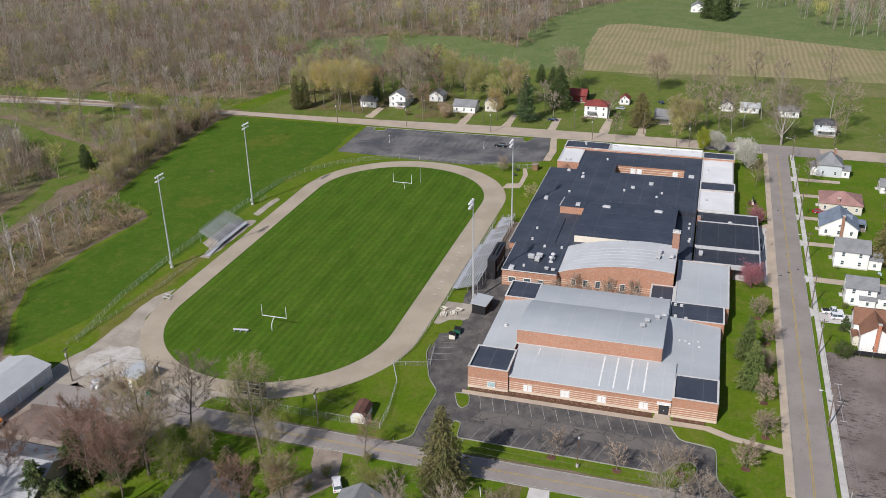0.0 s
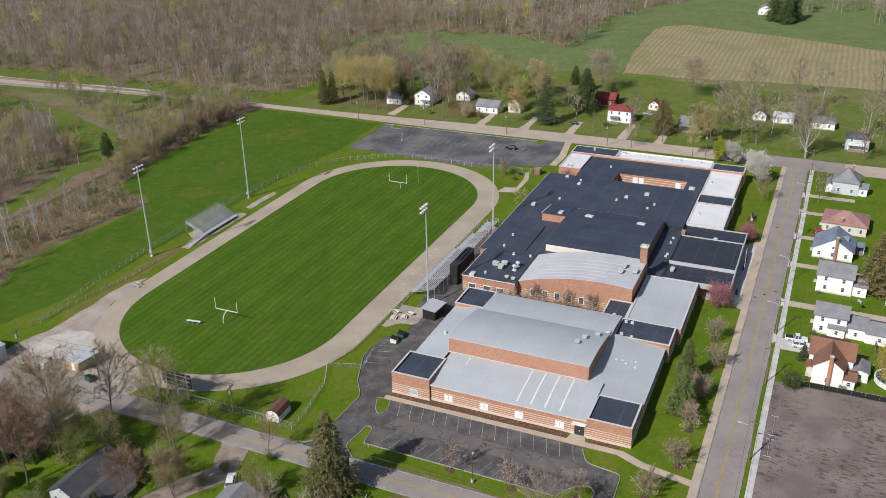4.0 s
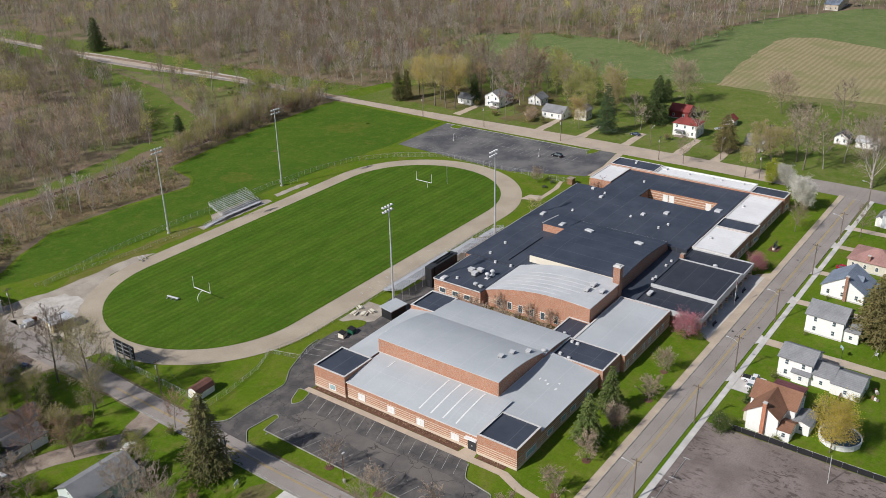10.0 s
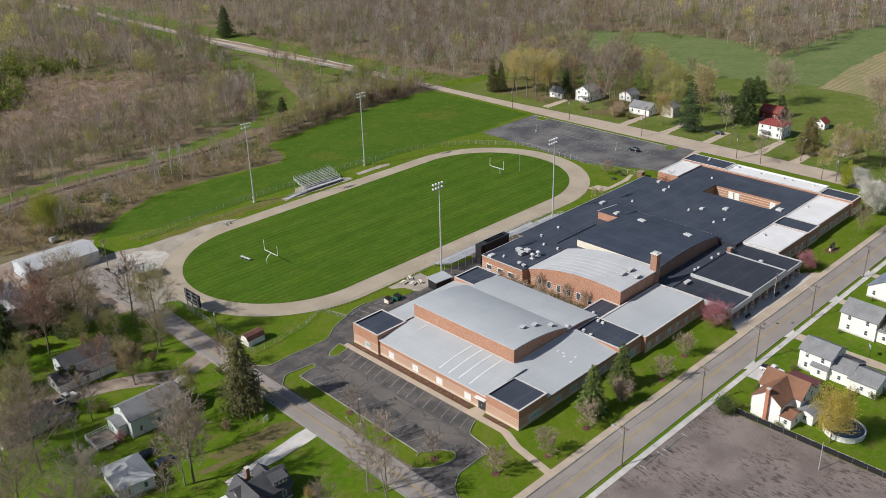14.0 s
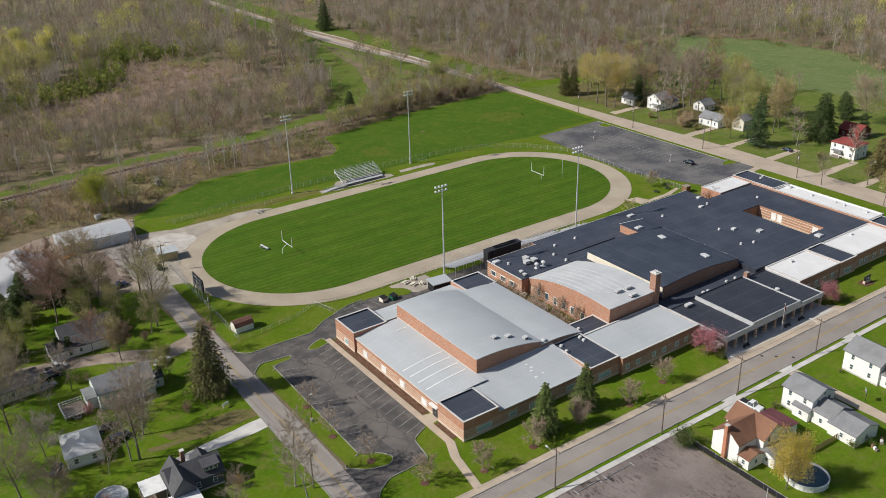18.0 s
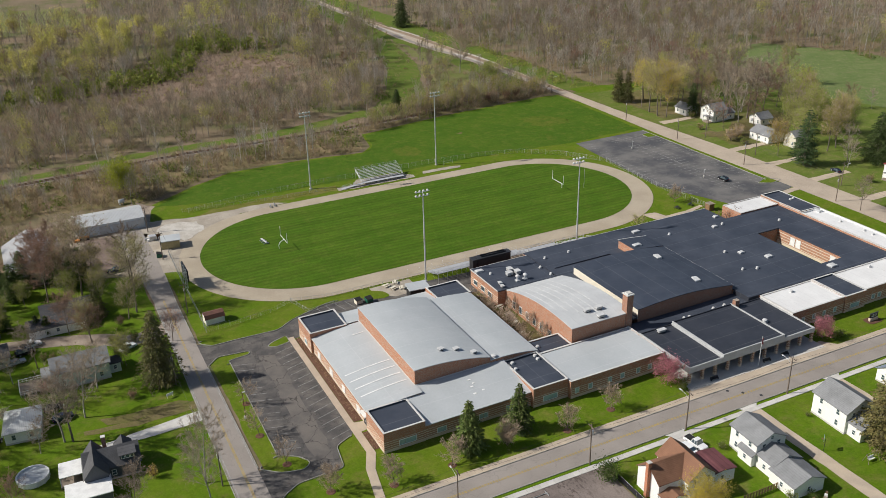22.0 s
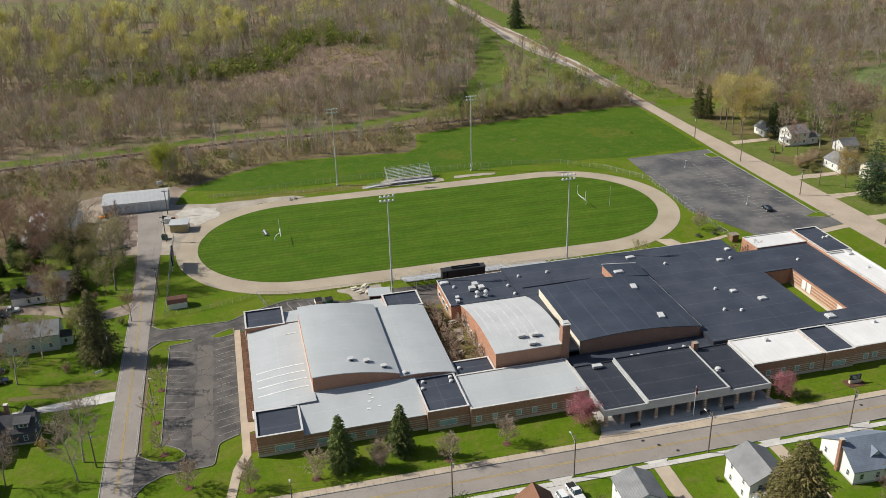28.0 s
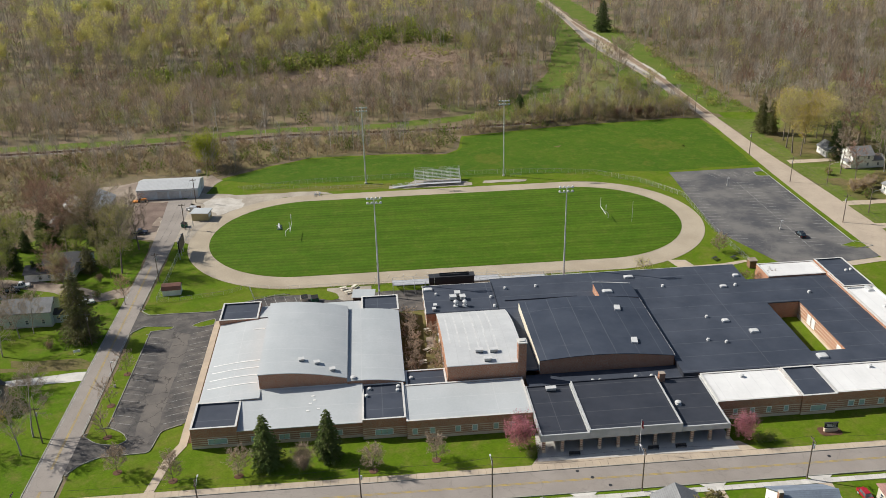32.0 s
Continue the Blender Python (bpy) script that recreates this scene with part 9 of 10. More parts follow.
plant(broadleaf(8.0, 4.4, "twig_pale", "blossom_white", limbs=26, subs=8, twigs=2200, leafs=500, leaf_size=0.09, start=0.15), -142.7, -63.6, "blossom_tree", "pale yard tree with a first haze of white blossom", "tree")
for s, x, y in ((1.0, -133.8, 3.9), (0.75, -118.5, 3.3), (0.6, -139, 0), (0.75, -138, -14), (0.6, -141, -17), (0.7, -146, 2), (0.55, -149, -22)):
    plant(DARKC[2], x, y, "dark_evergreen", "dark dense evergreen in a house yard", "tree", "evergreens in yards", s)
plant(broadleaf(15.0, 11.5, "twig_grey", "", "bark_pale", limbs=16, subs=10, twigs=4600, r0=0.62, start=0.07, lean=1.5), 143.6, -137.0, "bare_tree", "huge many-stemmed bare tree at the crossing", "tree", "bare trees across the road")
GROVE = [broadleaf(14.5, 5.2, "twig_tan", "bud_amber", limbs=22, subs=7, twigs=1900, leafs=4200, leaf_size=0.115, coarse=1.8, start=0.40), broadleaf(15.0, 5.0, "twig_tan", "bud_yellow", limbs=22, subs=7, twigs=1900, leafs=3400, leaf_size=0.115, coarse=1.8, start=0.42)]
for k, s, x, y in ((0, 1.0, 150.3, 73.8), (1, 1.05, 147.4, 64.6), (1, 1.05, 146.6, 57.4), (0, 0.95, 148.2, 53.0), (0, 1.0, 157, 68), (1, 1.0, 160, 60), (0, 0.95, 165, 74), (1, 0.9, 158, 82)):
    plant(GROVE[k], x, y, "golden_tree", "tall open tree in golden young leaf across the north road", "tree", "golden grove across the road", s * 1.1)
ROUND = broadleaf(13.5, 7.6, "twig_tan", "bud_olive", limbs=30, subs=9, twigs=4600, leafs=900, leaf_size=0.11, start=0.22, lean=0.7)
for x, y, s in ((221.7, -81.0, 1.0), (214.6, -37.2, 1.05)):
    plant(ROUND, x, y, "round_tree", "large round-crowned tree in first leaf on the meadow", "tree", "round meadow trees", s)
SPIRE = conifer(13.5, 3.0, "needle_olive", 22, 12, 0.2, 0.6, 1.6)
for x, y, s in ((145.6, 86.4, 1.0), (148.6, 83.0, 0.9)):
    plant(SPIRE, x, y, "spruce", "slim olive-brown spruce at the end of the yards", "tree", "evergreens across the road", s)
plant(conifer(11.5, 2.7, "needle", 18, 12, 0.2, 0.6, 1.7), 160.8, 50.2, "spruce", "narrow dark green spruce beside a white house", "tree", "evergreens across the road")
plant(conifer(11.8, 5.0, "needle_brown", 20, 13, 0.1, 0.5, 1.6), 156.2, -77.6, "broad_evergreen", "broad brownish evergreen beside a white house", "tree")
for k, s, x, y in ((1, 0.62, 147.1, -93.4), (1, 0.72, 155.6, -96.3), (1, 0.72, 156.0, -101.6), (1, 0.6, 130.2, -94.8)):
    plant(GROVE[k], x, y, "golden_tree", "slim tree in yellow young leaf beside the north road", "tree", "golden grove across the road", s)
RUSSET = bush(5.2, 3.4, "bud_tan", 900, 0.10, 30, "twig_red", 1300)
OLIVEB = bush(6.4, 3.2, "bud_olive", 1900, 0.14, 26, "twig_grey", 500)
# edge of the practice field
plant(DARKC[2], 45.7, 132.0, "dark_evergreen", "dark round evergreen on the grass by the railway", "tree", "evergreens by the railway", 0.65)
plant(broadleaf(10.5, 5.6, "twig_grey", "bud_green", limbs=28, subs=7, twigs=1300, leafs=3400, leaf_size=0.16), 102.0, 137.5, "spreading_tree", "spreading tree with olive young leaf beside the far road", "tree")
plant(bush(6.0, 3.0, "bud_yellow", 2200, 0.15, 26, "twig_tan", 500), 81.0, 124.6, "yellow_bush", "tall bush in yellow-green young leaf at the practice field's edge", "bush")
for x, y, s in ((100.2, 118.4, 1.0), (96.4, 122.0, 0.9), (91.0, 119.5, 0.85), (106.5, 119.0, 0.9)):
    plant(RUSSET, x, y, "russet_bush", "soft russet bush in bud at the practice field's edge", "bush", "russet bushes", s)
for x, y, s in ((72.0, 122.5, 0.9), (87.0, 127.0, 1.0), (112.5, 121.0, 0.9), (63.0, 119.5, 0.7)):
    plant(OLIVEB, x, y, "olive_bush", "tall olive bush in first leaf at the practice field's edge", "bush", "olive bushes", s)
plant(broadleaf(9.0, 6.2, "twig_grey", "bud_lime", limbs=34, subs=8, twigs=300, leafs=5200, leaf_size=0.2, start=0.08, lean=0.8), -91.5, 76.0, "willow", "round willow in bright yellow-green leaf behind the barn", "tree")
plant(bush(4.0, 2.2, "blossom_white", 700, 0.13, 16, "twig_pale", 200), -65.6, 87.5, "white_shrub", "shrub pale with white blossom at the field's edge", "shrub")
plant(broadleaf(17.5, 7.2, "twig_tan", "", "bark_pale", limbs=30, subs=9, twigs=6500), 107.5, 182.0, "pale_tree", "tall pale bare tree beside the north road", "tree")


# ---- the woods ----
def inside(x, y, poly):
    r = np.zeros(x.shape, bool)
    for (x0, y0), (x1, y1) in zip(poly, poly[1:] + poly[:1]):
        c = ((y0 > y) != (y1 > y)) & (x < (x1 - x0) * (y - y0) / (y1 - y0 + 1e-12) + x0)
        r ^= c
    return r


WOODS = [(-380, 128), (-160, 122), (-104, 127), (-68, 131), (-17, 130), (24, 138), (48, 124), (112, 122), (116, 150), (110, 215), (100, 330), (106, 560), (-150, 560), (-380, 610)]
SCRUB = [(-300, 60), (-152, 62), (-118, 70), (-97, 66), (-86, 64), (-66, 76.5), (-50, 84), (-20, 84), (5, 80), (10, 86), (13, 104), (40, 107.5), (61, 111.5), (117, 115.5), (127, 114.5), (126, 140), (58, 140), (44, 119), (-10, 109.5), (-60, 111), (-100, 107), (-160, 102), (-300, 97)]
EAST = [(150, 152), (156, 120), (176, 100), (214, 112), (246, 134), (296, 140), (322, 104), (326, 50), (304, 10), (332, 5), (398, 3), (440, -9), (520, -56), (575, -110), (490, 130), (410, 500), (140, 600), (144, 330), (148, 205)]
CLEARING = [(-330, 500), (-200, 492), (-90, 462), (-48, 470), (-60, 560), (-330, 600)]
WASTE = [(-300, 0), (-142, 4), (-138, 12), (-138, 44), (-130, 62), (-300, 62)]
MARSH = [(-84, 216), (-60, 208), (-20, 206), (16, 212), (28, 232), (34, 262), (26, 290), (6, 300), (-8, 318), (-22, 316), (-26, 290), (-34, 266), (-62, 252), (-80, 238)]
RIDE = [(26, 126), (48, 120), (71, 150), (97, 215), (119, 300), (125, 420), (115, 420), (103, 305), (76, 215), (51, 160)]


def scatter(poly, gap, holes=(), keep=1.0):
    a = np.array(poly)
    xs = np.arange(a[:, 0].min(), a[:, 0].max(), gap)
    ys = np.arange(a[:, 1].min(), a[:, 1].max(), gap)
    gx, gy = np.meshgrid(xs, ys)
    gx = (gx + rng.uniform(-0.48, 0.48, gx.shape) * gap).ravel()
    gy = (gy + rng.uniform(-0.48, 0.48, gy.shape) * gap).ravel()
    ok = inside(gx, gy, poly) & (rng.random(gx.shape) < keep)
    for h in holes:
        ok &= ~inside(gx, gy, h)
    return gx[ok], gy[ok]


def patchy(x, y, size, seed):
    """Smooth random values over the ground, 0 to 1."""
    r = np.random.default_rng(seed)
    v = np.zeros(x.shape)
    for k in range(5):
        a, p = r.uniform(0, 2 * math.pi, 2)
        f = 2 * math.pi / size * r.uniform(0.5, 1.6)
        v += np.sin((x * math.cos(a) + y * math.sin(a)) * f + p)
    return 0.5 + v / 6.5


def wood_tree(h, spread, limbs, per, twigs, leafs=0, leaf_size=0.3, width=0.05, thick=1.0, low=0.30):
    """One tree of a wood: a tapered trunk, upright limbs, fine twigs and perhaps young leaf."""
    p, d, trunk = np.zeros(3), np.array([0, 0, 1.0]), []
    r = h * 0.009 * thick + 0.04
    for i in range(3):
        d = unit(d + rng.normal(0, 0.06, 3) * (1, 1, 0.2))
        q = p + d * h * 0.31
        trunk.append((p, q, r * (1 - i * 0.3), r * (0.7 - i * 0.3) + 0.02))
        p = q
    wood = seg_mesh(trunk, 3)
    base, tip = [], []
    for i in range(limbs):
        u = low + (0.96 - low) * (i + rng.random()) / limbs
        a = i * 2.4 + rng.normal(0, 0.5)
        v = (u - low) / (0.96 - low)
        reach = spread * (0.45 + 0.65 * math.sin(math.pi * min(1, 0.25 + 0.7 * v))) * rng.uniform(0.75, 1.2)
        b = np.array([0, 0, h * 0.93 * u])
        base.append(b)
        tip.append(b + unit(np.array([math.cos(a), math.sin(a), 1.25 + 0.7 * u])) * reach * 1.35)
    base, tip = np.array(base), np.array(tip)
    w = unit(tip - base)
    s = unit(np.cross(w, rng.normal(0, 1, w.shape))) * 0.075 * thick
    limb = (np.stack([base - s, base + s, tip], 1).reshape(-1, 3), np.arange(limbs * 3).reshape(-1, 3))
    t = rng.uniform(0.25, 1.0, (limbs, per, 1))
    pts = (base[:, None] + (tip - base)[:, None] * t).reshape(-1, 3)
    ways = np.repeat(w, per, 0)
    wood = join(wood, limb)
    crown = slivers(pts, twigs, spread * 0.40, width, ways, 0.75, 0.75)
    if leafs:
        crown = join(crown, leaves(pts, leafs, leaf_size, spread * 0.15))
    V, F = join(wood, crown)
    idx = np.zeros(len(F), np.int32)
    idx[len(wood[1]):] = 1
    if leafs:
        idx[len(wood[1]) + twigs:] = 2
    return V, F, idx


def woodland(name, label, x, y, templates, mats, s0, s1, size=None):
    """All trees of one kind in the woods as a single mesh."""
    Vs, Fs, Is, o = [], [], [], 0
    pick = rng.integers(0, len(templates), len(x))
    for k, (V, F, I) in enumerate(templates):
        sel = np.where(pick == k)[0]
        if not len(sel):
            continue
        a = rng.uniform(0, 2 * math.pi, len(sel))
        s = rng.uniform(s0, s1, len(sel)) * (1.0 if size is None else size(x[sel], y[sel]))
        c, sn = np.cos(a) * s, np.sin(a) * s
        W = np.empty((len(sel), len(V), 3))
        W[:, :, 0] = V[None, :, 0] * c[:, None] - V[None, :, 1] * sn[:, None] + x[sel][:, None]
        W[:, :, 1] = V[None, :, 0] * sn[:, None] + V[None, :, 1] * c[:, None] + y[sel][:, None]
        W[:, :, 2] = V[None, :, 2] * (s * rng.uniform(0.9, 1.15, len(sel)))[:, None] - 0.15
        off = o + np.arange(len(sel)) * len(V)
        Vs.append(W.reshape(-1, 3))
        Fs.append((F[None] + off[:, None, None]).reshape(-1, 3))
        Is.append(np.tile(I, len(sel)))
        o += len(sel) * len(V)
    ob = new(name, tri_mesh(name, np.concatenate(Vs), np.concatenate(Fs), mats, np.concatenate(Is)))
    return tagged(ob, label, "woods", "", "stuff")


BARE_T = [wood_tree(rng.uniform(15, 20), rng.uniform(2.8, 3.8), 16, 8, 235, 0, 0, 0.051, 1.0, 0.42) for _ in range(5)] + [wood_tree(rng.uniform(12, 16), rng.uniform(4.4, 5.6), 24, 9, 370, 0, 0, 0.053, 1.0, 0.34) for _ in range(4)]
BUSHY_T = [wood_tree(rng.uniform(9, 12), rng.uniform(3.8, 4.8), 22, 8, 330, 0, 0, 0.05, 0.8, 0.10) for _ in range(4)]
BUD_T = [wood_tree(rng.uniform(12, 17), rng.uniform(4.6, 6.0), 22, 8, 120, 720, 0.22, 0.06, 0.9, 0.42) for _ in range(6)]
OLIVE_T = [wood_tree(rng.uniform(12, 16), rng.uniform(4.6, 5.8), 18, 7, 150, 430, 0.21, 0.06, 0.9, 0.36) for _ in range(5)]
FAR_T = [wood_tree(rng.uniform(15, 20), rng.uniform(3.2, 4.2), 13, 6, 125, 0, 0, 0.085, 1.3, 0.42) for _ in range(4)] + [wood_tree(rng.uniform(13, 17), rng.uniform(4.6, 5.8), 16, 6, 165, 0, 0, 0.09, 1.3, 0.36) for _ in range(3)]
FARB_T = [wood_tree(rng.uniform(12, 17), rng.uniform(5.0, 6.4), 14, 6, 60, 560, 0.27, 0.10, 0.9, 0.45) for _ in range(5)]
CROWN_T = [wood_tree(rng.uniform(13, 16), rng.uniform(5.0, 6.2), 20, 6, 60, 1500, 0.29, 0.09, 1.3, 0.55) for _ in range(4)]
BRINK = [(-84, 200), (-60, 188), (-20, 186), (20, 194), (34, 212), (30, 234), (-84, 218)]
wx, wy = scatter(WOODS, 6.4, (MARSH, BRINK, RIDE, CLEARING), 0.95)
ex, ey = scatter(EAST, 6.4, (), 0.95)
bx, by = scatter([(455, -96), (570, -66), (560, -280), (362, -280), (380, -190), (402, -166), (470, -160), (480, -125), (452, -118)], 7.4, (), 0.95)
ex, ey = np.concatenate([ex, bx]), np.concatenate([ey, by])
tx, ty = np.concatenate([wx, ex]), np.concatenate([wy, ey])
far = (ty > 320) | (tx > 335) | (tx < -230)
open_ = (patchy(tx, ty, 48, 31) < 0.16) & (ty < 330) & (tx < 120)
keep = ~open_ & (patchy(tx, ty, 17, 51) > 0.24) & (~far | (rng.random(tx.shape) < 0.58))
tx, ty, far = tx[keep], ty[keep], far[keep]
near = ~far
far_left = np.clip((-tx - 40) / 50, 0, 1) * np.clip((ty - 240) / 40, 0, 1) * np.clip((420 - ty) / 60, 0, 1)
bud = rng.random(tx.shape) < np.where((tx < 110) & (ty < 340), 0.22, 0.11) + 0.5 * np.clip(patchy(tx, ty, 90, 5) - 0.56, 0, 1)
bud &= (tx < 140) | (rng.random(tx.shape) < 0.75)
green = rng.random(tx.shape) < 0.15 + 0.9 * np.clip(patchy(tx, ty, 70, 9) - 0.60, 0, 1)
olive = (rng.random(tx.shape) < 0.8) & (far_left < 0.3)
pale = ((patchy(tx, ty, 60, 3) > 0.62) & (rng.random(tx.shape) < 0.6)) | (rng.random(tx.shape) < np.where(tx > 135, 0.22, 0.10))
red = patchy(tx, ty, 80, 12) > 0.68


def stature(x, y):
    """Low scrubby growth between railway and marsh, tall timber behind it and east of the road."""
    return np.where(x > 135, 1.0, np.clip(0.74 + (y - 190) / 190, 0.74, 1.1))


for m, tb, tl, to in ((near, BARE_T, BUD_T, OLIVE_T), (far, FAR_T, FARB_T, FARB_T)):
    for sel, kinds, mats, name, label, a, b in (
            (~bud & pale, tb, ["bark_pale", "twig_pale"], "pale_woods", "stand of pale grey bare trees in the woods", 0.6, 1.1),
            (~bud & ~pale & red, tb, ["bark_wood", "twig_red"], "red_woods", "stand of reddish bare trees in the woods", 0.55, 0.95),
            (~bud & ~pale & ~red, tb, ["bark_wood", "twig_grey"], "bare_woods", "dense woods of bare grey-brown trees", 0.6, 1.15),
            (bud & ~green & ~olive, tl, ["bark_wood", "twig_grey", "bud_yellow"], "yellow_woods", "trees in yellow-green young leaf among bare woods", 0.85, 1.3),
            (bud & olive, to, ["bark_wood", "twig_grey", "bud_olive"], "olive_woods", "trees in a haze of olive buds among bare woods", 0.5, 1.05),
            (bud & green & ~olive, tl, ["bark_wood", "twig_grey", "bud_green"], "green_woods", "trees in fresh green leaf among bare woods", 0.6, 1.0)):
        woodland(name, label, tx[sel & m], ty[sel & m], kinds, mats, a, b, stature)
# crowns in full young leaf that stand out of the timber behind the marsh
cx, cy = scatter([(-240, 250), (-150, 245), (-100, 238), (-95, 330), (-40, 290), (-20, 330), (-30, 430), (-240, 430)], 15, (MARSH, CLEARING), 0.36)
k = rng.random(cx.shape)
woodland("yellow_crowns", "tall rounded trees in bright yellow-green young leaf", cx[k < 0.6], cy[k < 0.6], CROWN_T, ["bark_wood", "twig_grey", "bud_yellow"], 0.85, 1.25)
woodland("golden_crowns", "tall rounded trees in golden young leaf", cx[k >= 0.6], cy[k >= 0.6], CROWN_T, ["bark_wood", "twig_grey", "bud_gold"], 0.7, 1.05)


def scrub_clump(h, r, twigs, leafs, size):
    tips = np.array([[rng.normal(0, r * 0.5), rng.normal(0, r * 0.5), rng.uniform(0.0, 0.55) * h] for _ in range(16)])
    V, F = slivers(tips, twigs, h * 0.55, 0.05, None, 1.4)
    I = np.zeros(len(F), np.int32)
    if leafs:
        L = leaves(tips, leafs, size, r * 0.25)
        I = np.concatenate([I, np.ones(len(L[1]), np.int32)])
        V, F = join((V, F), L)
    return V, F, I


SCRUB_T = [scrub_clump(3.0, 2.2, 80, 8, 0.16) for _ in range(5)]
SCRUB_G = [scrub_clump(2.8, 2.4, 20, 84, 0.30) for _ in range(5)]
REED_T = [scrub_clump(1.3, 2.4, 44, 0, 0.2) for _ in range(4)]
sx, sy = scatter(SCRUB, 4.2, (), 0.85)
qx, qy = scatter(WASTE, 4.0, (), 0.8)
sx, sy = np.concatenate([sx, qx]), np.concatenate([sy, qy])
ux, uy = scatter(WOODS, 9.5, (RIDE, MARSH), 0.85)
vx, vy = scatter(EAST, 8.0, (), 0.8)
k = (vy < 330) & (vx < 420)
vx, vy = vx[k], vy[k]
k = uy < 360
ux, uy = ux[k], uy[k]
ax, ay = np.concatenate([sx, ux, vx]), np.concatenate([sy, uy, vy])
g = rng.random(ax.shape) < 0.12 + 1.5 * np.clip(patchy(ax, ay, 55, 21) - 0.50, 0, 1) + 0.30 * (ay > 245)
woodland("brown_undergrowth", "brown tangled undergrowth of twigs and dead weeds", ax[~g], ay[~g], SCRUB_T, ["shrub_brown", "shrub_brown"], 0.6, 1.9)
woodland("green_undergrowth", "fresh green undergrowth in the woods", ax[g], ay[g], SCRUB_G, ["shrub_brown", "shrub_green"], 0.5, 1.6)
mx, my = scatter(MARSH, 3.0, (), 0.85)
mw = scatter(MARSH, 12, (), 0.6)
mt = scatter(BRINK, 7, (), 0.75)
REEDS = [(-74, 224), (-48, 216), (-34, 226), (-40, 246), (-60, 246)]
SEDGE = [(0, 226), (22, 226), (28, 252), (18, 282), (2, 276)]
zt = scatter(MARSH, 7.5, (REEDS, SEDGE), 0.75)
k = rng.random(zt[0].shape) < 0.7
woodland("marsh_trees", "bare bushy trees crowding the marsh", zt[0][k], zt[1][k], BUSHY_T, ["bark_wood", "twig_tan"], 0.3, 0.8)
woodland("marsh_bushes", "olive bushes crowding the marsh", zt[0][~k], zt[1][~k], OLIVE_T, ["bark_wood", "twig_grey", "bud_olive"], 0.25, 0.5)
woodland("marsh_trees", "thin bare trees standing in the edge of the marsh", *mt, BUSHY_T, ["bark_pale", "twig_grey"], 0.3, 0.75)
woodland("marsh_shrubs", "olive and brown shrubs standing in the marsh", *mw, SCRUB_G, ["shrub_brown", "bud_olive"], 0.6, 1.9)
woodland("reed_bed", "dead pinkish-brown reeds of the marsh", mx, my, REED_T, ["reed"], 0.6, 1.3)
zx, zy = scatter([(-200, 126), (-104, 130), (-68, 134), (-17, 133), (24, 141), (60, 160), (70, 200), (36, 196), (16, 192), (-20, 186), (-60, 188), (-84, 200), (-120, 212), (-200, 215)], 5.2, (RIDE,), 0.8)
k = patchy(zx, zy, 38, 61)
woodland("brown_thicket", "soft brown thicket of bare bushy trees before the marsh", zx[k < 0.50], zy[k < 0.50], BUSHY_T, ["bark_wood", "twig_grey"], 0.45, 0.95)
woodland("pale_thicket", "soft pinkish-grey thicket of bare bushy trees before the marsh", zx[(k >= 0.50) & (k < 0.66)], zy[(k >= 0.50) & (k < 0.66)], BUSHY_T, ["bark_pale", "twig_tan"], 0.45, 0.95)
woodland("olive_thicket", "low thicket in olive young leaf before the marsh", zx[k >= 0.66], zy[k >= 0.66], OLIVE_T, ["bark_wood", "twig_grey", "bud_olive"], 0.35, 0.62)
zx, zy = scatter([(136, 118), (157, 119), (152, 150), (148, 205), (152, 250), (146, 330), (143, 330), (146, 250), (144, 205), (141, 150)], 4.2, (), 0.6)
k = rng.random(zx.shape) < 0.6
woodland("roadside_bushes", "fresh green bushes along the far road", zx[k], zy[k], SCRUB_G, ["shrub_brown", "bud_green"], 0.6, 1.5)
woodland("roadside_brush", "bare brush along the far road", zx[~k], zy[~k], BUSHY_T, ["bark_wood", "twig_tan"], 0.4, 0.7)
zx, zy = scatter(RIDE, 5.5, (), 0.42)
woodland("ride_brush", "low brush and weeds on the grass ride", zx, zy, SCRUB_T, ["shrub_brown", "shrub_green"], 0.3, 0.9)
bx, by = scatter(SCRUB, 4.4, (), 0.75)
qx, qy = scatter(WASTE, 9, (), 0.7)
bx, by = np.concatenate([bx, qx]), np.concatenate([by, qy])
h = rng.random(bx.shape)
woodland("scrub_trees", "soft bare grey-brown brush along the railway", bx[h < 0.55], by[h < 0.55], BUSHY_T, ["bark_wood", "twig_tan"], 0.25, 0.6)
woodland("pale_scrub_trees", "thin pale bare trees along the railway", bx[h > 0.79], by[h > 0.79], BARE_T, ["bark_pale", "twig_pale"], 0.4, 0.78)
woodland("red_scrub_trees", "soft reddish brush along the railway", bx[(h > 0.68) & (h <= 0.79)], by[(h > 0.68) & (h <= 0.79)], BUSHY_T, ["bark_wood", "twig_red"], 0.25, 0.5)
h = (h >= 0.55) & (h <= 0.68)
woodland("budding_scrub_trees", "small trees in olive young leaf along the railway", bx[h], by[h], OLIVE_T, ["bark_wood", "twig_grey", "bud_green"], 0.22, 0.42)
zy = np.concatenate([np.arange(-99.5, -59, 1.15), np.arange(-111.5, -105.4, 1.0)])
zx = np.where(zy > -67.2, -67.8, np.where(zy < -104, -67.6, -67.4)) + rng.normal(0, 0.12, zy.shape)
woodland("bed_plants", "low dry plants in the mulch beds under the windows", zx, zy + rng.normal(0, 0.2, zy.shape), SCRUB_T, ["shrub_brown", "shrub_dark"], 0.16, 0.3)
PALE_T = [wood_tree(rng.uniform(13, 16), rng.uniform(2.6, 3.4), 18, 6, 170) for _ in range(4)]
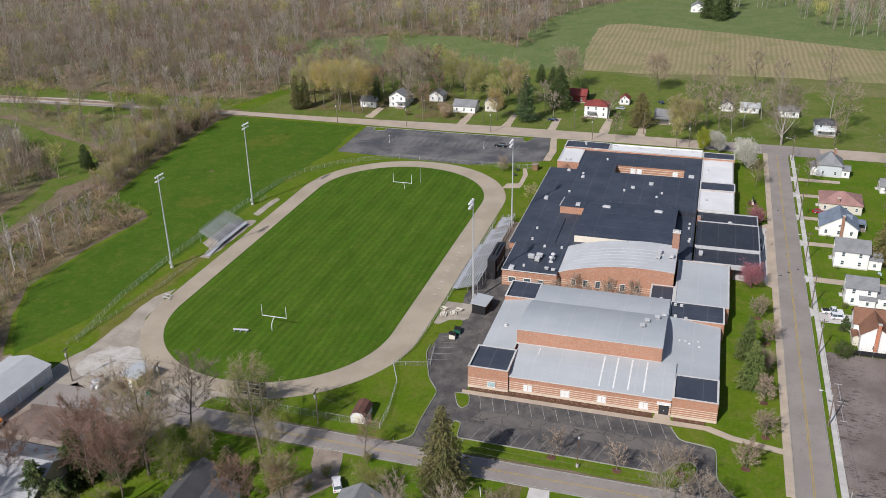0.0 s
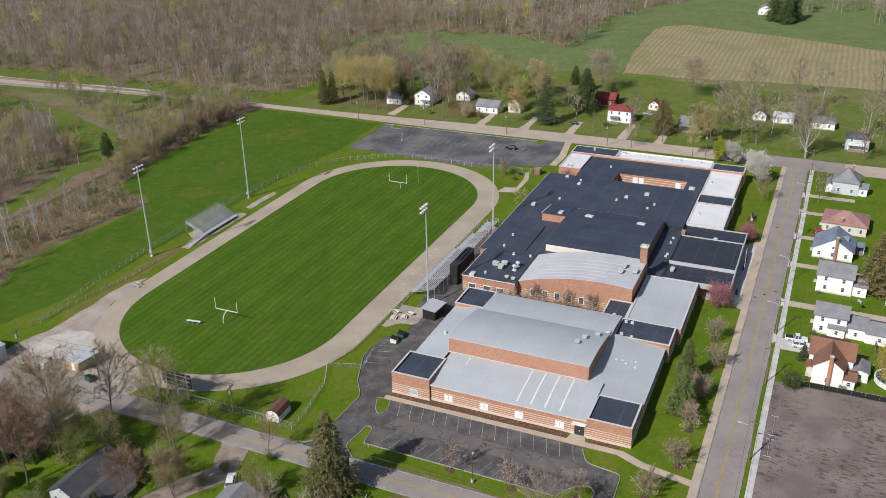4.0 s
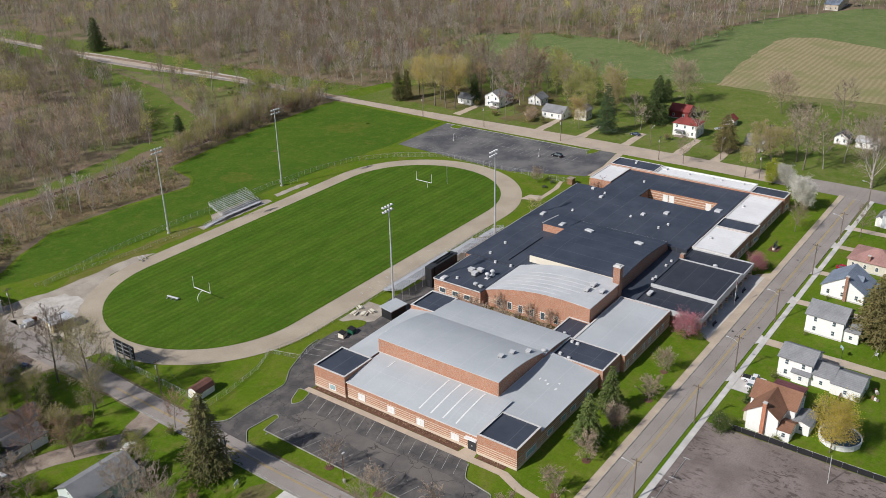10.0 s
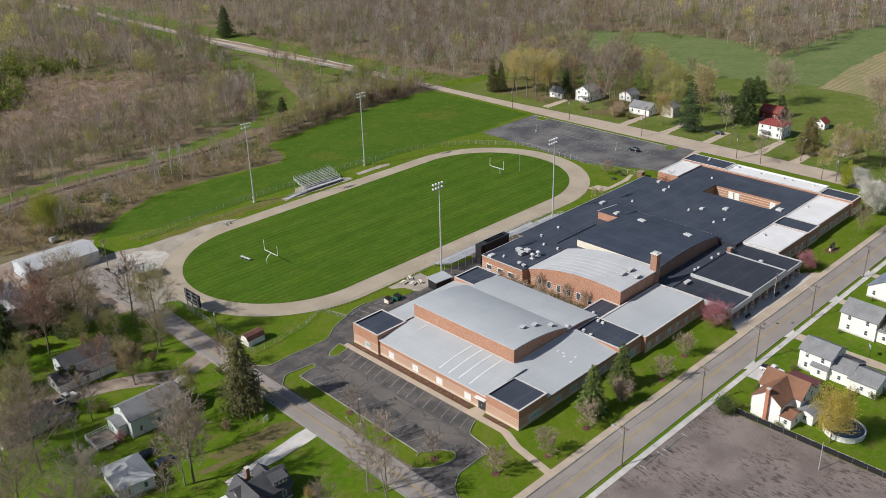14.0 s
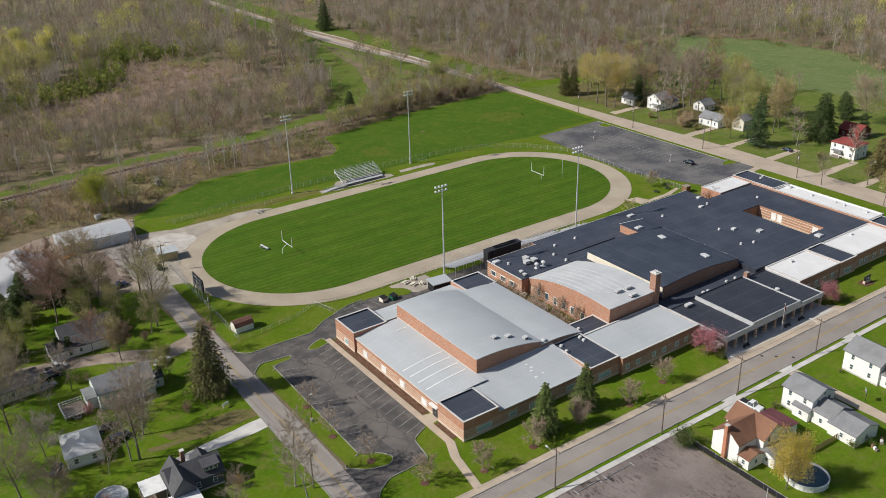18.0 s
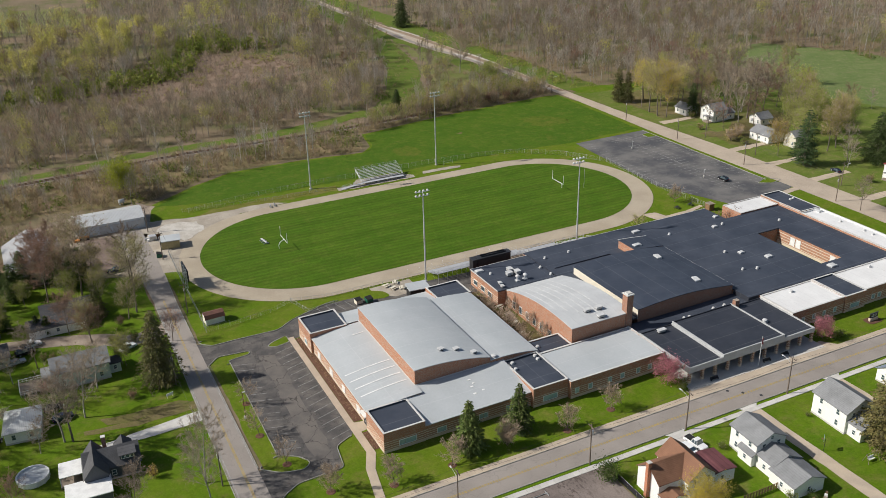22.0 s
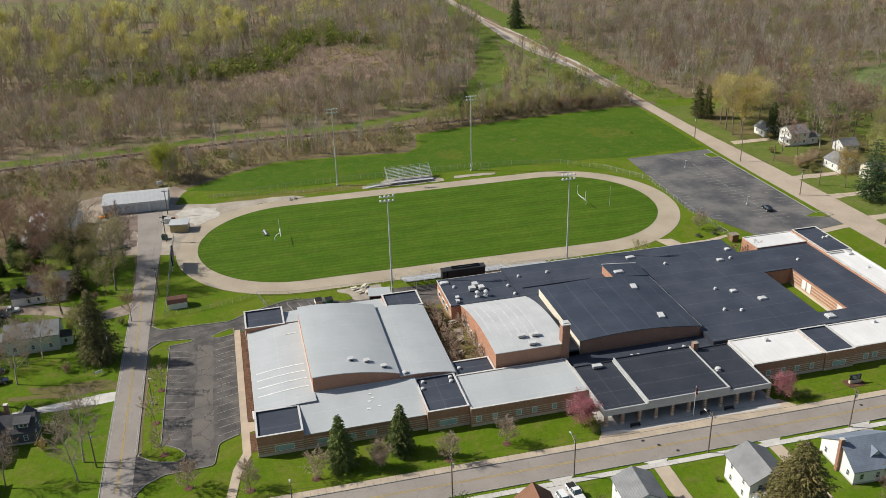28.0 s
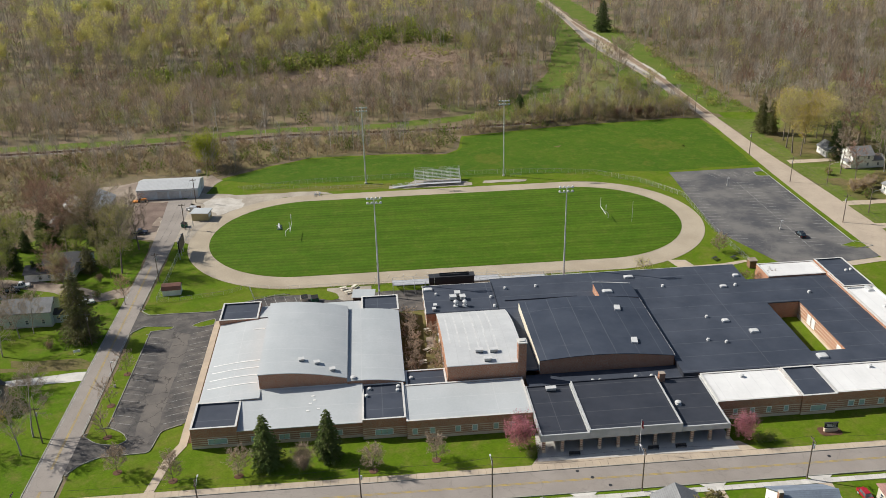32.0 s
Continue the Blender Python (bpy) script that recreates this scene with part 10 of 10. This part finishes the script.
px_ = np.array([-42.2, -36.2, -32.5, -28.2, -39, -30, 30.8, 34, 40, 48.9, 45, 19.3, 38.8, 44, 48, 54, 60, 57, -71.8, -73.9, -106.7, -95])
py_ = np.array([93.5, 91.2, 90.4, 88.7, 96, 94, 157.1, 161, 160, 166.1, 170, 151.9, 177, 175, 173, 177, 177, 183, 116, 139, 134, 128])
woodland("green_thicket", "low fresh green bushes beside the grass ride", np.array([30, 33.4, 37, 41, 44, 48.5, 51]), np.array([145, 148, 149, 152, 151, 155, 159]), SCRUB_G, ["shrub_brown", "shrub_green"], 0.9, 1.7)
woodland("white_barked_trees", "slim white-barked bare trees at the wood's edge", px_, py_, PALE_T, ["bark_white", "twig_pale"], 0.85, 1.1)
lx = np.concatenate([np.linspace(-150, -95, 26), np.linspace(-95, -38, 36), np.linspace(-38, -24, 24), np.linspace(-20, 26, 30), np.linspace(-20, 10, 12)])
ly = np.concatenate([np.linspace(232, 250, 26), np.linspace(246, 264, 36), np.linspace(264, 318, 24), np.linspace(328, 318, 30), np.linspace(345, 350, 12)])
gx_, gy_ = np.concatenate([lx, lx, np.linspace(-8, 20, 26)]), np.concatenate([ly + 5, ly - 2, np.linspace(330, 392, 26)])
woodland("lime_thicket", "bright green young thicket along the far side of the marsh", gx_ + rng.normal(0, 5, gx_.shape), gy_ + rng.normal(0, 5, gy_.shape), SCRUB_G, ["shrub_brown", "bud_green"], 1.2, 3.2)
woodland("green_thicket", "dense fresh green thicket along the far side of the marsh", lx + rng.normal(0, 4, lx.shape), ly + rng.normal(0, 4, ly.shape), SCRUB_G, ["shrub_brown", "shrub_green"], 1.2, 3.0)
ex_, ey_ = scatter([(16, 103), (40, 108), (61, 112), (117, 116), (127, 116), (126, 128), (60, 125), (20, 113)], 3.3, (), 0.9)
hue = rng.random(ex_.shape)
for sel, leaf, label in ((hue < 0.4, "bud_olive", "low olive budding trees at the practice field's edge"), ((hue >= 0.4) & (hue < 0.6), "bud_gold", "low golden budding trees at the practice field's edge"), (hue >= 0.6, "shrub_brown", "low reddish brush at the practice field's edge")):
    woodland("edge_thicket", label, ex_[sel], ey_[sel], BUSHY_T if leaf == "shrub_brown" else BUD_T, ["bark_wood", "twig_tan", leaf], 0.38, 0.7)
